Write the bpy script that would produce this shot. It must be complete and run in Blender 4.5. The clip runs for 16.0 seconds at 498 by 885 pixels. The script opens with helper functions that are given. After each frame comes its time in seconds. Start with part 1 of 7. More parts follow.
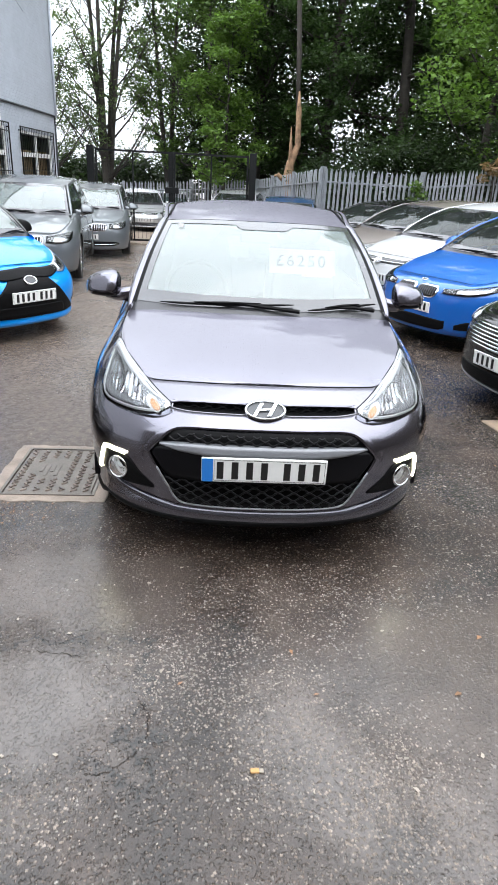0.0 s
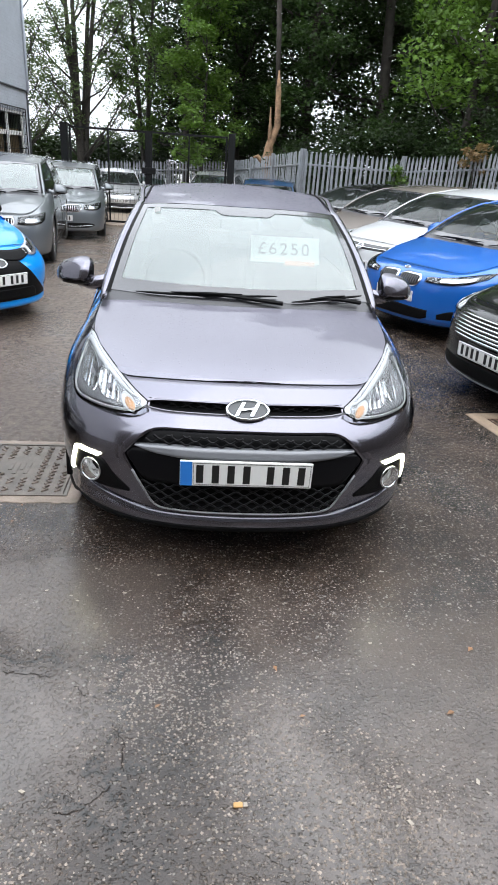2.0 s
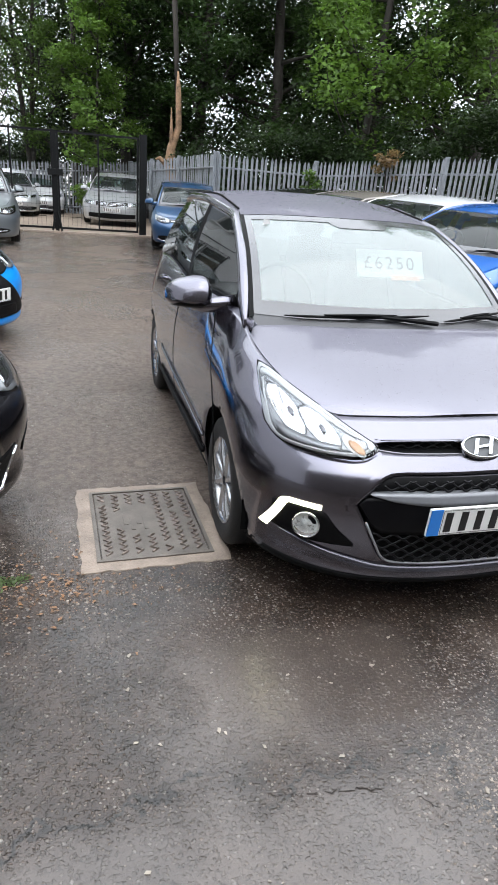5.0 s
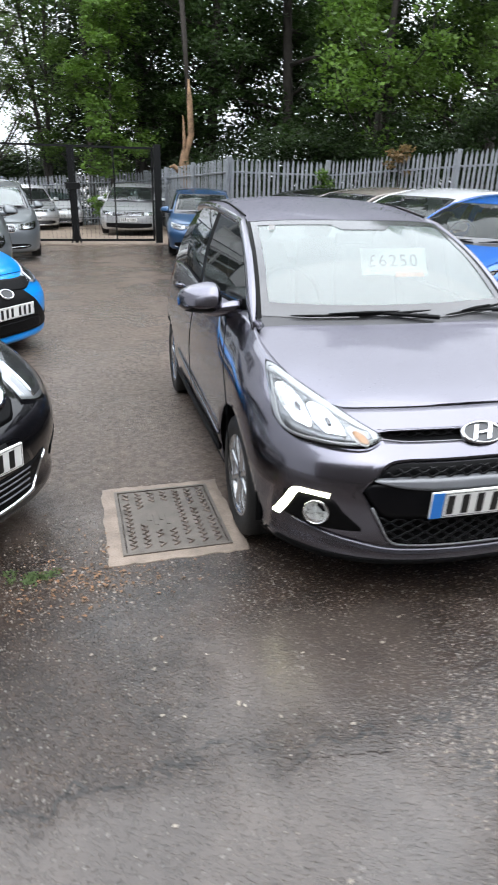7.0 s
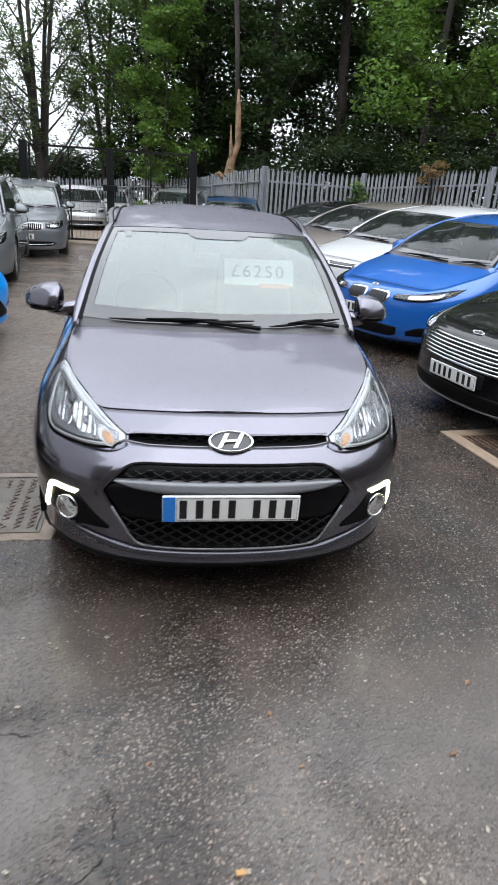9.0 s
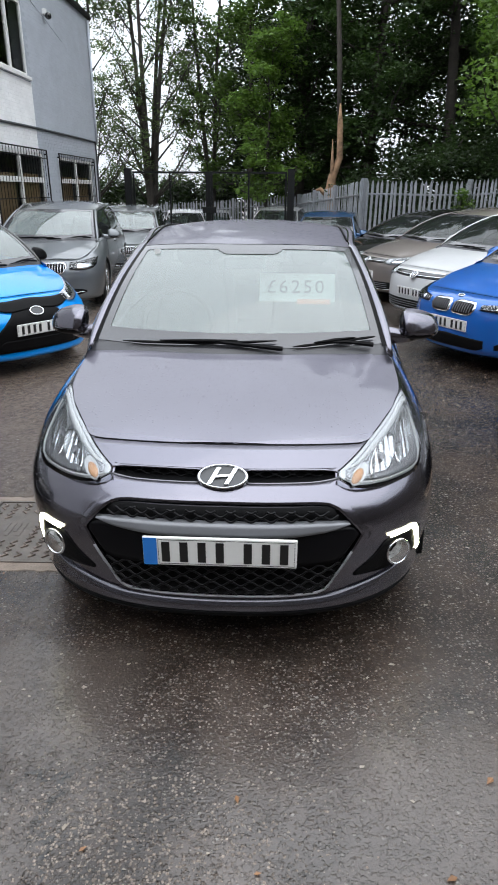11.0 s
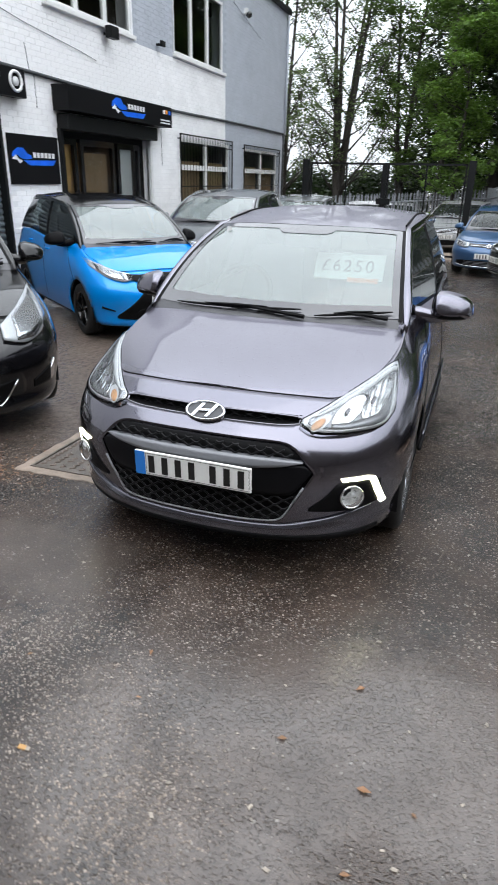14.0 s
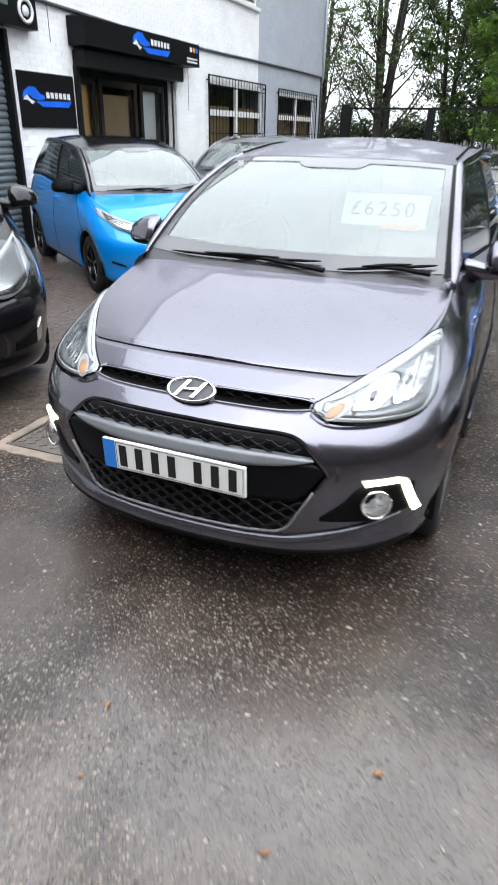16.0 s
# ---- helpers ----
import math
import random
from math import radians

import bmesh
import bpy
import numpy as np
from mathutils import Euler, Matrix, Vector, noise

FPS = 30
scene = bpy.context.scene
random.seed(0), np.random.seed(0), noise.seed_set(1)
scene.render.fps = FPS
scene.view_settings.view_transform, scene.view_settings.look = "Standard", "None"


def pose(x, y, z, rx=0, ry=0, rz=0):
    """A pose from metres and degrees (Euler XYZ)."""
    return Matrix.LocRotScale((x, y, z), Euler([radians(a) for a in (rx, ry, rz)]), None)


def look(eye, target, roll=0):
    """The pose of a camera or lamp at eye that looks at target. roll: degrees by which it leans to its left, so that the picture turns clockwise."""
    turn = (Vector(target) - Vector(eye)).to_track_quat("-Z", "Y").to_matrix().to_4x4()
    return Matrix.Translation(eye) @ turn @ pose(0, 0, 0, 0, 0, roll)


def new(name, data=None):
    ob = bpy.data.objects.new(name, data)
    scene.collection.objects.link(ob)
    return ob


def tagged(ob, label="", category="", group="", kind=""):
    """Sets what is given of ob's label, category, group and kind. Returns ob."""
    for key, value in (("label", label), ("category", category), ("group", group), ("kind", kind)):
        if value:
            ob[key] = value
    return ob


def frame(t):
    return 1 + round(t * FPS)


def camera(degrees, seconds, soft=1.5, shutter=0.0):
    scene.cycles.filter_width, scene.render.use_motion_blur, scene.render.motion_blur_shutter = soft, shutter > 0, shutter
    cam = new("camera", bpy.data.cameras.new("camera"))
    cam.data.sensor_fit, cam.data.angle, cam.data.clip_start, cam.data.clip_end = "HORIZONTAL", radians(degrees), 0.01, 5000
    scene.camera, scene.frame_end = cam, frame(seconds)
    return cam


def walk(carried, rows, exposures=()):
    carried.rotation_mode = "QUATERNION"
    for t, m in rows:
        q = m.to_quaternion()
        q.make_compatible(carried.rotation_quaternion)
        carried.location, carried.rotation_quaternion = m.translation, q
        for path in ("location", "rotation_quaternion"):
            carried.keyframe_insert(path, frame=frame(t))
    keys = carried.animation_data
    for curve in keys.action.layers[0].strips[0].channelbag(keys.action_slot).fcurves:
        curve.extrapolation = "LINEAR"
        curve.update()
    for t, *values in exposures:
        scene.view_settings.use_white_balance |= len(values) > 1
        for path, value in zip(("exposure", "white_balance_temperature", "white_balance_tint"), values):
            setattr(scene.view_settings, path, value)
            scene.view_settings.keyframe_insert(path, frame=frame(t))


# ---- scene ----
# camera and its walk
cam = camera(43.6, 16.0, soft=1.6, shutter=0.5)
PATH = [
    (0, (-0.184, -2.358, 1.597), (-0.093, -0.522, 0.807), 3.02),
    (0.5, (-0.197, -2.262, 1.609), (-0.097, -0.435, 0.803), 3.24),
    (1, (-0.18, -2.224, 1.609), (-0.082, -0.405, 0.785), 3.13),
    (1.5, (-0.138, -2.215, 1.617), (-0.026, -0.4, 0.785), 3.35),
    (2, (-0.193, -2.198, 1.603), (-0.03, -0.387, 0.771), 4.02),
    (2.5, (-0.35, -2.19, 1.6), (-0.131, -0.389, 0.757), 4.9),
    (3, (-0.524, -2.124, 1.578), (-0.281, -0.329, 0.731), 5.43),
    (3.5, (-0.699, -1.972, 1.567), (-0.411, -0.178, 0.733), 4.89),
    (4, (-1.011, -1.868, 1.567), (-0.604, -0.091, 0.741), 5.35),
    (4.5, (-1.289, -1.733, 1.573), (-0.781, 0.012, 0.739), 5.3),
    (4.7, (-1.37, -1.656, 1.545), (-0.849, 0.094, 0.727), 5.2),
    (6.8, (-1.485, -1.725, 1.535), (-0.955, 0.037, 0.751), 2.51),
    (7, (-1.396, -1.81, 1.579), (-0.947, -0.033, 0.777), 1.6),
    (7.5, (-1.198, -2.07, 1.63), (-0.827, -0.255, 0.876), 3.69),
    (8, (-0.904, -2.179, 1.64), (-0.552, -0.372, 0.856), 4.17),
    (8.5, (-0.507, -2.213, 1.639), (-0.2, -0.401, 0.849), 4.31),
    (8.7, (-0.396, -2.173, 1.636), (-0.101, -0.359, 0.846), 4.2),
    (10.8, (0.191, -1.829, 1.613), (0.134, 0.026, 0.867), 0.43),
    (11, (0.179, -1.838, 1.605), (0.094, 0.013, 0.853), 0.29),
    (11.5, (0.168, -1.842, 1.614), (0.07, 0.01, 0.864), 0.27),
    (12, (0.166, -1.867, 1.601), (0.074, -0.015, 0.852), 0.48),
    (12.5, (0.27, -1.923, 1.61), (0.142, -0.074, 0.86), 0.73),
    (13, (0.516, -1.961, 1.574), (0.127, -0.156, 0.808), 0.38),
    (13.5, (0.747, -2.071, 1.541), (0.244, -0.296, 0.767), -0.17),
    (14, (0.985, -2.136, 1.577), (0.372, -0.399, 0.799), 1.18),
    (14.5, (1.212, -2.083, 1.587), (0.519, -0.379, 0.8), 1.07),
    (15, (1.283, -2.061, 1.583), (0.575, -0.369, 0.787), 0.95),
    (15.5, (1.203, -1.924, 1.524), (0.474, -0.257, 0.695), 0.5),
    (16, (0.904, -1.574, 1.443), (0.217, 0.078, 0.551), 1.03),
]
walk(cam, [(t, look(e, g, r)) for t, e, g, r in PATH], exposures=[(0.0, 0.5), (1.0, 0.36), (2.0, 0.27), (2.5, 0.26), (3.0, 0.3), (3.5, 0.34), (4.7, 0.3), (6.8, 0.31), (7.0, 0.3), (7.5, 0.0), (8.0, -0.05), (8.7, 0.02), (10.8, -0.17), (12.0, -0.16), (12.5, -0.02), (13.0, -0.16), (13.5, -0.21), (14.0, 0.03), (14.5, -0.21), (15.0, -0.2), (15.5, -0.02), (16.0, 0.38)])

# world and light: an even, white overcast sky
world = bpy.data.worlds.new("sky")
scene.world = world
world.use_nodes = True
wn, wl = world.node_tree.nodes, world.node_tree.links
sky = wn.new("ShaderNodeTexSky")
sky.sky_type, sky.sun_disc, sky.sun_elevation, sky.sun_rotation = "NISHITA", False, radians(50), radians(200)
sky.dust_density, sky.air_density = 3.0, 1.0
grey = wn.new("ShaderNodeHueSaturation")
grey.inputs["Saturation"].default_value = 0.22
wl.new(sky.outputs[0], grey.inputs["Color"])
cloud = wn.new("ShaderNodeMix")
cloud.data_type = "RGBA"
cloud.inputs["Factor"].default_value = 0.7
cloud.inputs["B"].default_value = (23.2, 24.7, 26.6, 1)
wl.new(grey.outputs[0], cloud.inputs["A"])
# an overcast sky is about three times as bright overhead as at the horizon
wco, wsep, wmap, wmul = wn.new("ShaderNodeTexCoord"), wn.new("ShaderNodeSeparateXYZ"), wn.new("ShaderNodeMapRange"), wn.new("ShaderNodeMix")
wl.new(wco.outputs["Generated"], wsep.inputs[0])
wl.new(wsep.outputs["Z"], wmap.inputs["Value"])
wmap.inputs["From Min"].default_value, wmap.inputs["From Max"].default_value = 0.0, 1.0
wmap.inputs["To Min"].default_value, wmap.inputs["To Max"].default_value = 0.42, 1.25
wmul.data_type, wmul.blend_type = "RGBA", "MULTIPLY"
wmul.inputs["Factor"].default_value = 1.0
wl.new(cloud.outputs["Result"], wmul.inputs["A"])
wl.new(wmap.outputs[0], wmul.inputs["B"])
wl.new(wmul.outputs["Result"], wn["Background"].inputs[0])
wn["Background"].inputs[1].default_value = 0.15
sun_data = bpy.data.lights.new("sun", "SUN")
sun_data.energy, sun_data.angle, sun_data.color = 0.8, radians(70), (1.0, 0.98, 0.95)
sun = new("sun", sun_data)
sun.matrix_world = look((8, -6, 20), (0, 0, 0))


# ---- materials ----
def mat(name, col, rough=0.5, metal=0.0, var=0.12, scale=6.0, bump=0.0, bscale=80.0, coat=0.0, rvar=0.1, spec=0.5,
        tint=None, island=0.0):
    """A painted, plastic, stone or metal surface with two scales of variation."""
    m = bpy.data.materials.new(name)
    m.use_nodes = True
    n, l = m.node_tree.nodes, m.node_tree.links
    b = n["Principled BSDF"]
    co = n.new("ShaderNodeTexCoord")
    big, fine = n.new("ShaderNodeTexNoise"), n.new("ShaderNodeTexNoise")
    big.inputs["Scale"].default_value, big.inputs["Detail"].default_value = scale, 5
    fine.inputs["Scale"].default_value, fine.inputs["Detail"].default_value = bscale, 3
    l.new(co.outputs["Object"], big.inputs["Vector"])
    l.new(co.outputs["Object"], fine.inputs["Vector"])
    mix = n.new("ShaderNodeMix")
    mix.data_type = "RGBA"
    dark = [c * (1 - var) for c in col]
    light = tint if tint else [min(1, c * (1 + var)) for c in col]
    mix.inputs["A"].default_value, mix.inputs["B"].default_value = (*dark, 1), (*light, 1)
    both = n.new("ShaderNodeMath")
    both.operation = "MULTIPLY_ADD"
    l.new(fine.outputs["Fac"], both.inputs[0])
    both.inputs[1].default_value = 0.5
    l.new(big.outputs["Fac"], both.inputs[2])
    ramp = n.new("ShaderNodeMapRange")
    ramp.inputs["From Min"].default_value, ramp.inputs["From Max"].default_value = 0.45, 1.05
    l.new(both.outputs[0], ramp.inputs["Value"])
    l.new(ramp.outputs[0], mix.inputs["Factor"])
    colour = mix.outputs["Result"]
    if island:
        geo, hs, mr = n.new("ShaderNodeNewGeometry"), n.new("ShaderNodeHueSaturation"), n.new("ShaderNodeMapRange")
        mr.inputs["To Min"].default_value, mr.inputs["To Max"].default_value = 1 - island, 1 + island
        l.new(geo.outputs["Random Per Island"], mr.inputs["Value"])
        l.new(mr.outputs[0], hs.inputs["Value"])
        l.new(colour, hs.inputs["Color"])
        colour = hs.outputs[0]
    l.new(colour, b.inputs["Base Color"])
    rr = n.new("ShaderNodeMapRange")
    rr.inputs["To Min"].default_value, rr.inputs["To Max"].default_value = max(0.02, rough - rvar * rough), rough + rvar * rough
    l.new(big.outputs["Fac"], rr.inputs["Value"])
    l.new(rr.outputs[0], b.inputs["Roughness"])
    b.inputs["Metallic"].default_value = metal
    b.inputs["Specular IOR Level"].default_value = spec
    b.inputs["Coat Weight"].default_value = coat
    b.inputs["Coat Roughness"].default_value = 0.07
    if bump:
        bp = n.new("ShaderNodeBump")
        bp.inputs["Strength"].default_value, bp.inputs["Distance"].default_value = min(1, bump), 0.004
        l.new(fine.outputs["Fac"], bp.inputs["Height"])
        l.new(bp.outputs[0], b.inputs["Normal"])
    return m


def car_paint(name, col, metal=0.45, rough=0.32, drops=True, beads=0.1, spec=0.5):
    """Metallic paint under clear lacquer, beaded with rain."""
    m = mat(name, col, rough, metal, var=0.06, scale=3, bscale=700, coat=1.0, spec=spec)
    n, l = m.node_tree.nodes, m.node_tree.links
    b = n["Principled BSDF"]
    b.inputs["Coat Roughness"].default_value = 0.025
    if drops:
        co, v, mr, bp = n.new("ShaderNodeTexCoord"), n.new("ShaderNodeTexVoronoi"), n.new("ShaderNodeMapRange"), n.new("ShaderNodeBump")
        v.inputs["Scale"].default_value = 75
        l.new(co.outputs["Object"], v.inputs["Vector"])
        mr.inputs["From Min"].default_value, mr.inputs["From Max"].default_value = 0.36, 0.10
        l.new(v.outputs["Distance"], mr.inputs["Value"])
        bp.inputs["Distance"].default_value = 0.005
        # beads of many sizes, with bare lacquer between them
        pick, some, bead = n.new("ShaderNodeSeparateColor"), n.new("ShaderNodeMapRange"), n.new("ShaderNodeMath")
        l.new(v.outputs["Color"], pick.inputs[0])
        some.inputs["From Min"].default_value, some.inputs["From Max"].default_value = 0.55, 0.95
        l.new(pick.outputs[0], some.inputs["Value"])
        bead.operation = "MULTIPLY"
        l.new(mr.outputs[0], bead.inputs[0])
        l.new(some.outputs[0], bead.inputs[1])
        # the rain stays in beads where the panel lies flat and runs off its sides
        geo, sep, flat = n.new("ShaderNodeNewGeometry"), n.new("ShaderNodeSeparateXYZ"), n.new("ShaderNodeMapRange")
        l.new(geo.outputs["Normal"], sep.inputs[0])
        l.new(sep.outputs["Z"], flat.inputs["Value"])
        flat.inputs["From Min"].default_value, flat.inputs["From Max"].default_value = 0.75, 1.0
        flat.inputs["To Min"].default_value, flat.inputs["To Max"].default_value = 0.03, 0.5
        l.new(flat.outputs[0], bp.inputs["Strength"])
        dull = n.new("ShaderNodeMapRange")
        l.new(sep.outputs["Z"], dull.inputs["Value"])
        dull.inputs["From Min"].default_value, dull.inputs["From Max"].default_value = 0.87, 0.965
        dull.inputs["To Min"].default_value, dull.inputs["To Max"].default_value = rough, rough + beads
        l.new(dull.outputs[0], b.inputs["Roughness"])
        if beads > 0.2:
            # upward faces less metallic and less coated: scattered sky brightness put into the paint
            top_pale = n.new("ShaderNodeMapRange")
            l.new(sep.outputs["Z"], top_pale.inputs["Value"])
            top_pale.inputs["From Min"].default_value, top_pale.inputs["From Max"].default_value = 0.87, 0.965
            top_pale.inputs["To Min"].default_value, top_pale.inputs["To Max"].default_value = metal, metal * 0.4
            l.new(top_pale.outputs[0], b.inputs["Metallic"])
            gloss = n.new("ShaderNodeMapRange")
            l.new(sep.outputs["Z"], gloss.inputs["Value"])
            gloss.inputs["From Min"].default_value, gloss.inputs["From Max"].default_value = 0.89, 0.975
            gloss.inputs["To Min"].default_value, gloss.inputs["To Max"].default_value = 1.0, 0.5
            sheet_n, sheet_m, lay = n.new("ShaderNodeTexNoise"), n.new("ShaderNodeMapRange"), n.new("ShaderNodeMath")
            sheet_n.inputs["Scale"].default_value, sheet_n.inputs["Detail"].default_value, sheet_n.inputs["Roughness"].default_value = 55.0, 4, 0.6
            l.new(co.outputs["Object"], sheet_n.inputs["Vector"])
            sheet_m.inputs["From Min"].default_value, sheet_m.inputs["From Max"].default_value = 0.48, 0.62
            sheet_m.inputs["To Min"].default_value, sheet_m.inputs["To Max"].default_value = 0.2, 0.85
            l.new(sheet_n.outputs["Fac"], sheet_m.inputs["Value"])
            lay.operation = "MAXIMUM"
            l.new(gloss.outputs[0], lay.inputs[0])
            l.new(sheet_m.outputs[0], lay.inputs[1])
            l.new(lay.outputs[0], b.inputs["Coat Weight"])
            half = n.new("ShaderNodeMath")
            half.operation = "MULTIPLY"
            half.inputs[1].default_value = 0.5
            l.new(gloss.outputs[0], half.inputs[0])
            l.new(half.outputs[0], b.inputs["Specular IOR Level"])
        l.new(bead.outputs[0], bp.inputs["Height"])
        l.new(bp.outputs[0], b.inputs["Coat Normal"])
        l.new(bp.outputs[0], b.inputs["Normal"])
    return m


def glass(name, tint=(0.75, 0.82, 0.8), ior=1.9, film=0.0, rough=0.02):
    """A thin pane: clear, with its mirror gloss and a pale film of rain, dust and painted sky whiteness."""
    m = bpy.data.materials.new(name)
    m.use_nodes = True
    n, l = m.node_tree.nodes, m.node_tree.links
    n.remove(n["Principled BSDF"])
    out = n["Material Output"]
    clear, gloss, fr, mx = n.new("ShaderNodeBsdfTransparent"), n.new("ShaderNodeBsdfGlossy"), n.new("ShaderNodeFresnel"), n.new("ShaderNodeMixShader")
    clear.inputs[0].default_value = (*tint, 1)
    gloss.inputs["Roughness"].default_value = rough
    fr.inputs["IOR"].default_value = ior
    base = clear.outputs[0]
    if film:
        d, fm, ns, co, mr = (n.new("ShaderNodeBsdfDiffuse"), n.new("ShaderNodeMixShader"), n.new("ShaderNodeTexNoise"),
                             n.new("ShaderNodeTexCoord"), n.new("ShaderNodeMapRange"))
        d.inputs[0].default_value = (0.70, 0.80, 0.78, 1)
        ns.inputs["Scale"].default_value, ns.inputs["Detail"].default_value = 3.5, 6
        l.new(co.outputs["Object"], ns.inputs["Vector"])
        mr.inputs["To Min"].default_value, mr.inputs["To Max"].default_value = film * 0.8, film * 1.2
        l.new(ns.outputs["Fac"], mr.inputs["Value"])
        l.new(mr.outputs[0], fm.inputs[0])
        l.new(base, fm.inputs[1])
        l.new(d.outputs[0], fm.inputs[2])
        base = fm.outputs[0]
    l.new(fr.outputs[0], mx.inputs[0])
    l.new(base, mx.inputs[1])
    l.new(gloss.outputs[0], mx.inputs[2])
    l.new(mx.outputs[0], out.inputs[0])
    return m


def glow(name, col, strength):
    m = bpy.data.materials.new(name)
    m.use_nodes = True
    b = m.node_tree.nodes["Principled BSDF"]
    b.inputs["Base Color"].default_value = (*col, 1)
    b.inputs["Emission Color"].default_value, b.inputs["Emission Strength"].default_value = (*col, 1), strength
    return m


def tarmac():
    """Wet tarmac: dark binder, pale chippings, smooth worn skins that hold the rain."""
    m = bpy.data.materials.new("wet_tarmac")
    m.use_nodes = True
    n, l = m.node_tree.nodes, m.node_tree.links
    b = n["Principled BSDF"]
    co = n.new("ShaderNodeTexCoord")

    def noise_tex(scale, detail=6, rough=0.55):
        t = n.new("ShaderNodeTexNoise")
        t.inputs["Scale"].default_value, t.inputs["Detail"].default_value, t.inputs["Roughness"].default_value = scale, detail, rough
        l.new(co.outputs["Object"], t.inputs["Vector"])
        return t.outputs["Fac"]

    def span(v, a, c, lo=0.0, hi=1.0):
        t = n.new("ShaderNodeMapRange")
        t.interpolation_type = "SMOOTHSTEP"
        for k, x in zip(("From Min", "From Max", "To Min", "To Max"), (a, c, lo, hi)):
            t.inputs[k].default_value = x
        l.new(v, t.inputs["Value"])
        return t.outputs[0]

    def mixc(f, a, c):
        t = n.new("ShaderNodeMix")
        t.data_type = "RGBA"
        for k, x in (("Factor", f), ("A", a), ("B", c)):
            if isinstance(x, tuple):
                t.inputs[k].default_value = (*x, 1)
            else:
                l.new(x, t.inputs[k])
        return t.outputs["Result"]

    def calc(op, a, c):
        t = n.new("ShaderNodeMath")
        t.operation = op
        for i, x in enumerate((a, c)):
            if isinstance(x, float):
                t.inputs[i].default_value = x
            else:
                l.new(x, t.inputs[i])
        return t.outputs[0]

    def stones(scale, lo, hi):
        t = n.new("ShaderNodeTexVoronoi")
        t.inputs["Scale"].default_value = scale
        l.new(bent, t.inputs["Vector"])
        sep = n.new("ShaderNodeSeparateColor")
        l.new(t.outputs["Color"], sep.inputs[0])
        body = span(t.outputs["Distance"], 0.42, 0.2)
        return body, calc("MULTIPLY", span(sep.outputs[0], lo, hi), body), sep.outputs[1]

    # broken, angular outlines for the stones
    jag, jit = n.new("ShaderNodeTexNoise"), n.new("ShaderNodeVectorMath")
    jag.inputs["Scale"].default_value, jag.inputs["Detail"].default_value = 170, 2
    l.new(co.outputs["Object"], jag.inputs["Vector"])
    jit.operation = "MULTIPLY_ADD"
    l.new(jag.outputs["Color"], jit.inputs[0])
    jit.inputs[1].default_value = (0.011, 0.011, 0.011)
    l.new(co.outputs["Object"], jit.inputs[2])
    bent = jit.outputs[0]
    body, pale, shade = stones(86, 0.62, 0.92)
    body2, pale2, tone2 = stones(55, 0.84, 0.95)
    broad = noise_tex(0.42, 5, 0.6)
    patch = noise_tex(2.2, 7, 0.65)
    clump = span(noise_tex(4.6, 5, 0.6), 0.36, 0.62, 0.35, 1.0)
    pale, pale2 = calc("MULTIPLY", pale, clump), calc("MULTIPLY", pale2, clump)
    # a smooth worn skin of old surfacing, with a broken edge, lies over part of the yard
    where = n.new("ShaderNodeSeparateXYZ")
    l.new(co.outputs["Object"], where.inputs[0])
    dx = calc("SUBTRACT", calc("ABSOLUTE", calc("ADD", where.outputs[0], 1.45), 0.0), 1.02)
    dy = calc("SUBTRACT", calc("ABSOLUTE", calc("ADD", where.outputs[1], 0.84), 0.0), 0.26)
    edge = calc("ADD", calc("MAXIMUM", dx, dy), calc("MULTIPLY", calc("SUBTRACT", patch, 0.5), 0.75))
    def skin_patch(cx, cy, hx, hy):
        px = calc("SUBTRACT", calc("ABSOLUTE", calc("SUBTRACT", where.outputs[0], cx), 0.0), hx)
        py = calc("SUBTRACT", calc("ABSOLUTE", calc("SUBTRACT", where.outputs[1], cy), 0.0), hy)
        return span(calc("ADD", calc("MAXIMUM", px, py), calc("MULTIPLY", calc("SUBTRACT", patch, 0.5), 0.8)), 0.10, -0.12)
    second = calc("MAXIMUM", skin_patch(1.2, -0.7, 0.85, 0.42), skin_patch(-0.74, -0.22, 0.46, 0.28))
    old = calc("MAXIMUM", span(edge, 0.10, -0.16), calc("MULTIPLY", second, 0.95))
    old = calc("MULTIPLY", old, 0.8)
    crack = calc("MULTIPLY", span(calc("ABSOLUTE", edge, 0.0), 0.016, 0.004), span(noise_tex(3.1, 3), 0.36, 0.5))
    skin = calc("MAXIMUM", old, calc("MULTIPLY", span(calc("ADD", broad, calc("MULTIPLY", calc("SUBTRACT", patch, 0.5), 0.3)), 0.54, 0.66), 0.7))
    worn = noise_tex(2.3, 8, 0.65)
    fine = noise_tex(160, 2)
    colour = mixc(span(worn, 0.3, 0.75), (0.013, 0.0080, 0.0052), (0.072, 0.047, 0.034))
    colour = mixc(calc("MULTIPLY", calc("MULTIPLY", calc("MULTIPLY", shade, shade), body), 0.95), colour, (0.25, 0.182, 0.140))
    colour = mixc(calc("MULTIPLY", calc("MULTIPLY", tone2, body2), 0.5), colour, (0.200, 0.152, 0.124))
    colour = mixc(calc("MULTIPLY", pale, 0.8), colour, (0.40, 0.35, 0.31))
    colour = mixc(calc("MULTIPLY", pale2, 0.65), colour, (0.46, 0.42, 0.37))
    smooth = mixc(span(worn, 0.3, 0.7), (0.062, 0.048, 0.040), (0.098, 0.078, 0.066))
    smooth = mixc(calc("MULTIPLY", pale, 0.16), smooth, (0.30, 0.28, 0.265))
    smooth = mixc(calc("MULTIPLY", pale2, 0.3), smooth, (0.36, 0.34, 0.31))
    ground_mix = mixc(skin, colour, smooth)
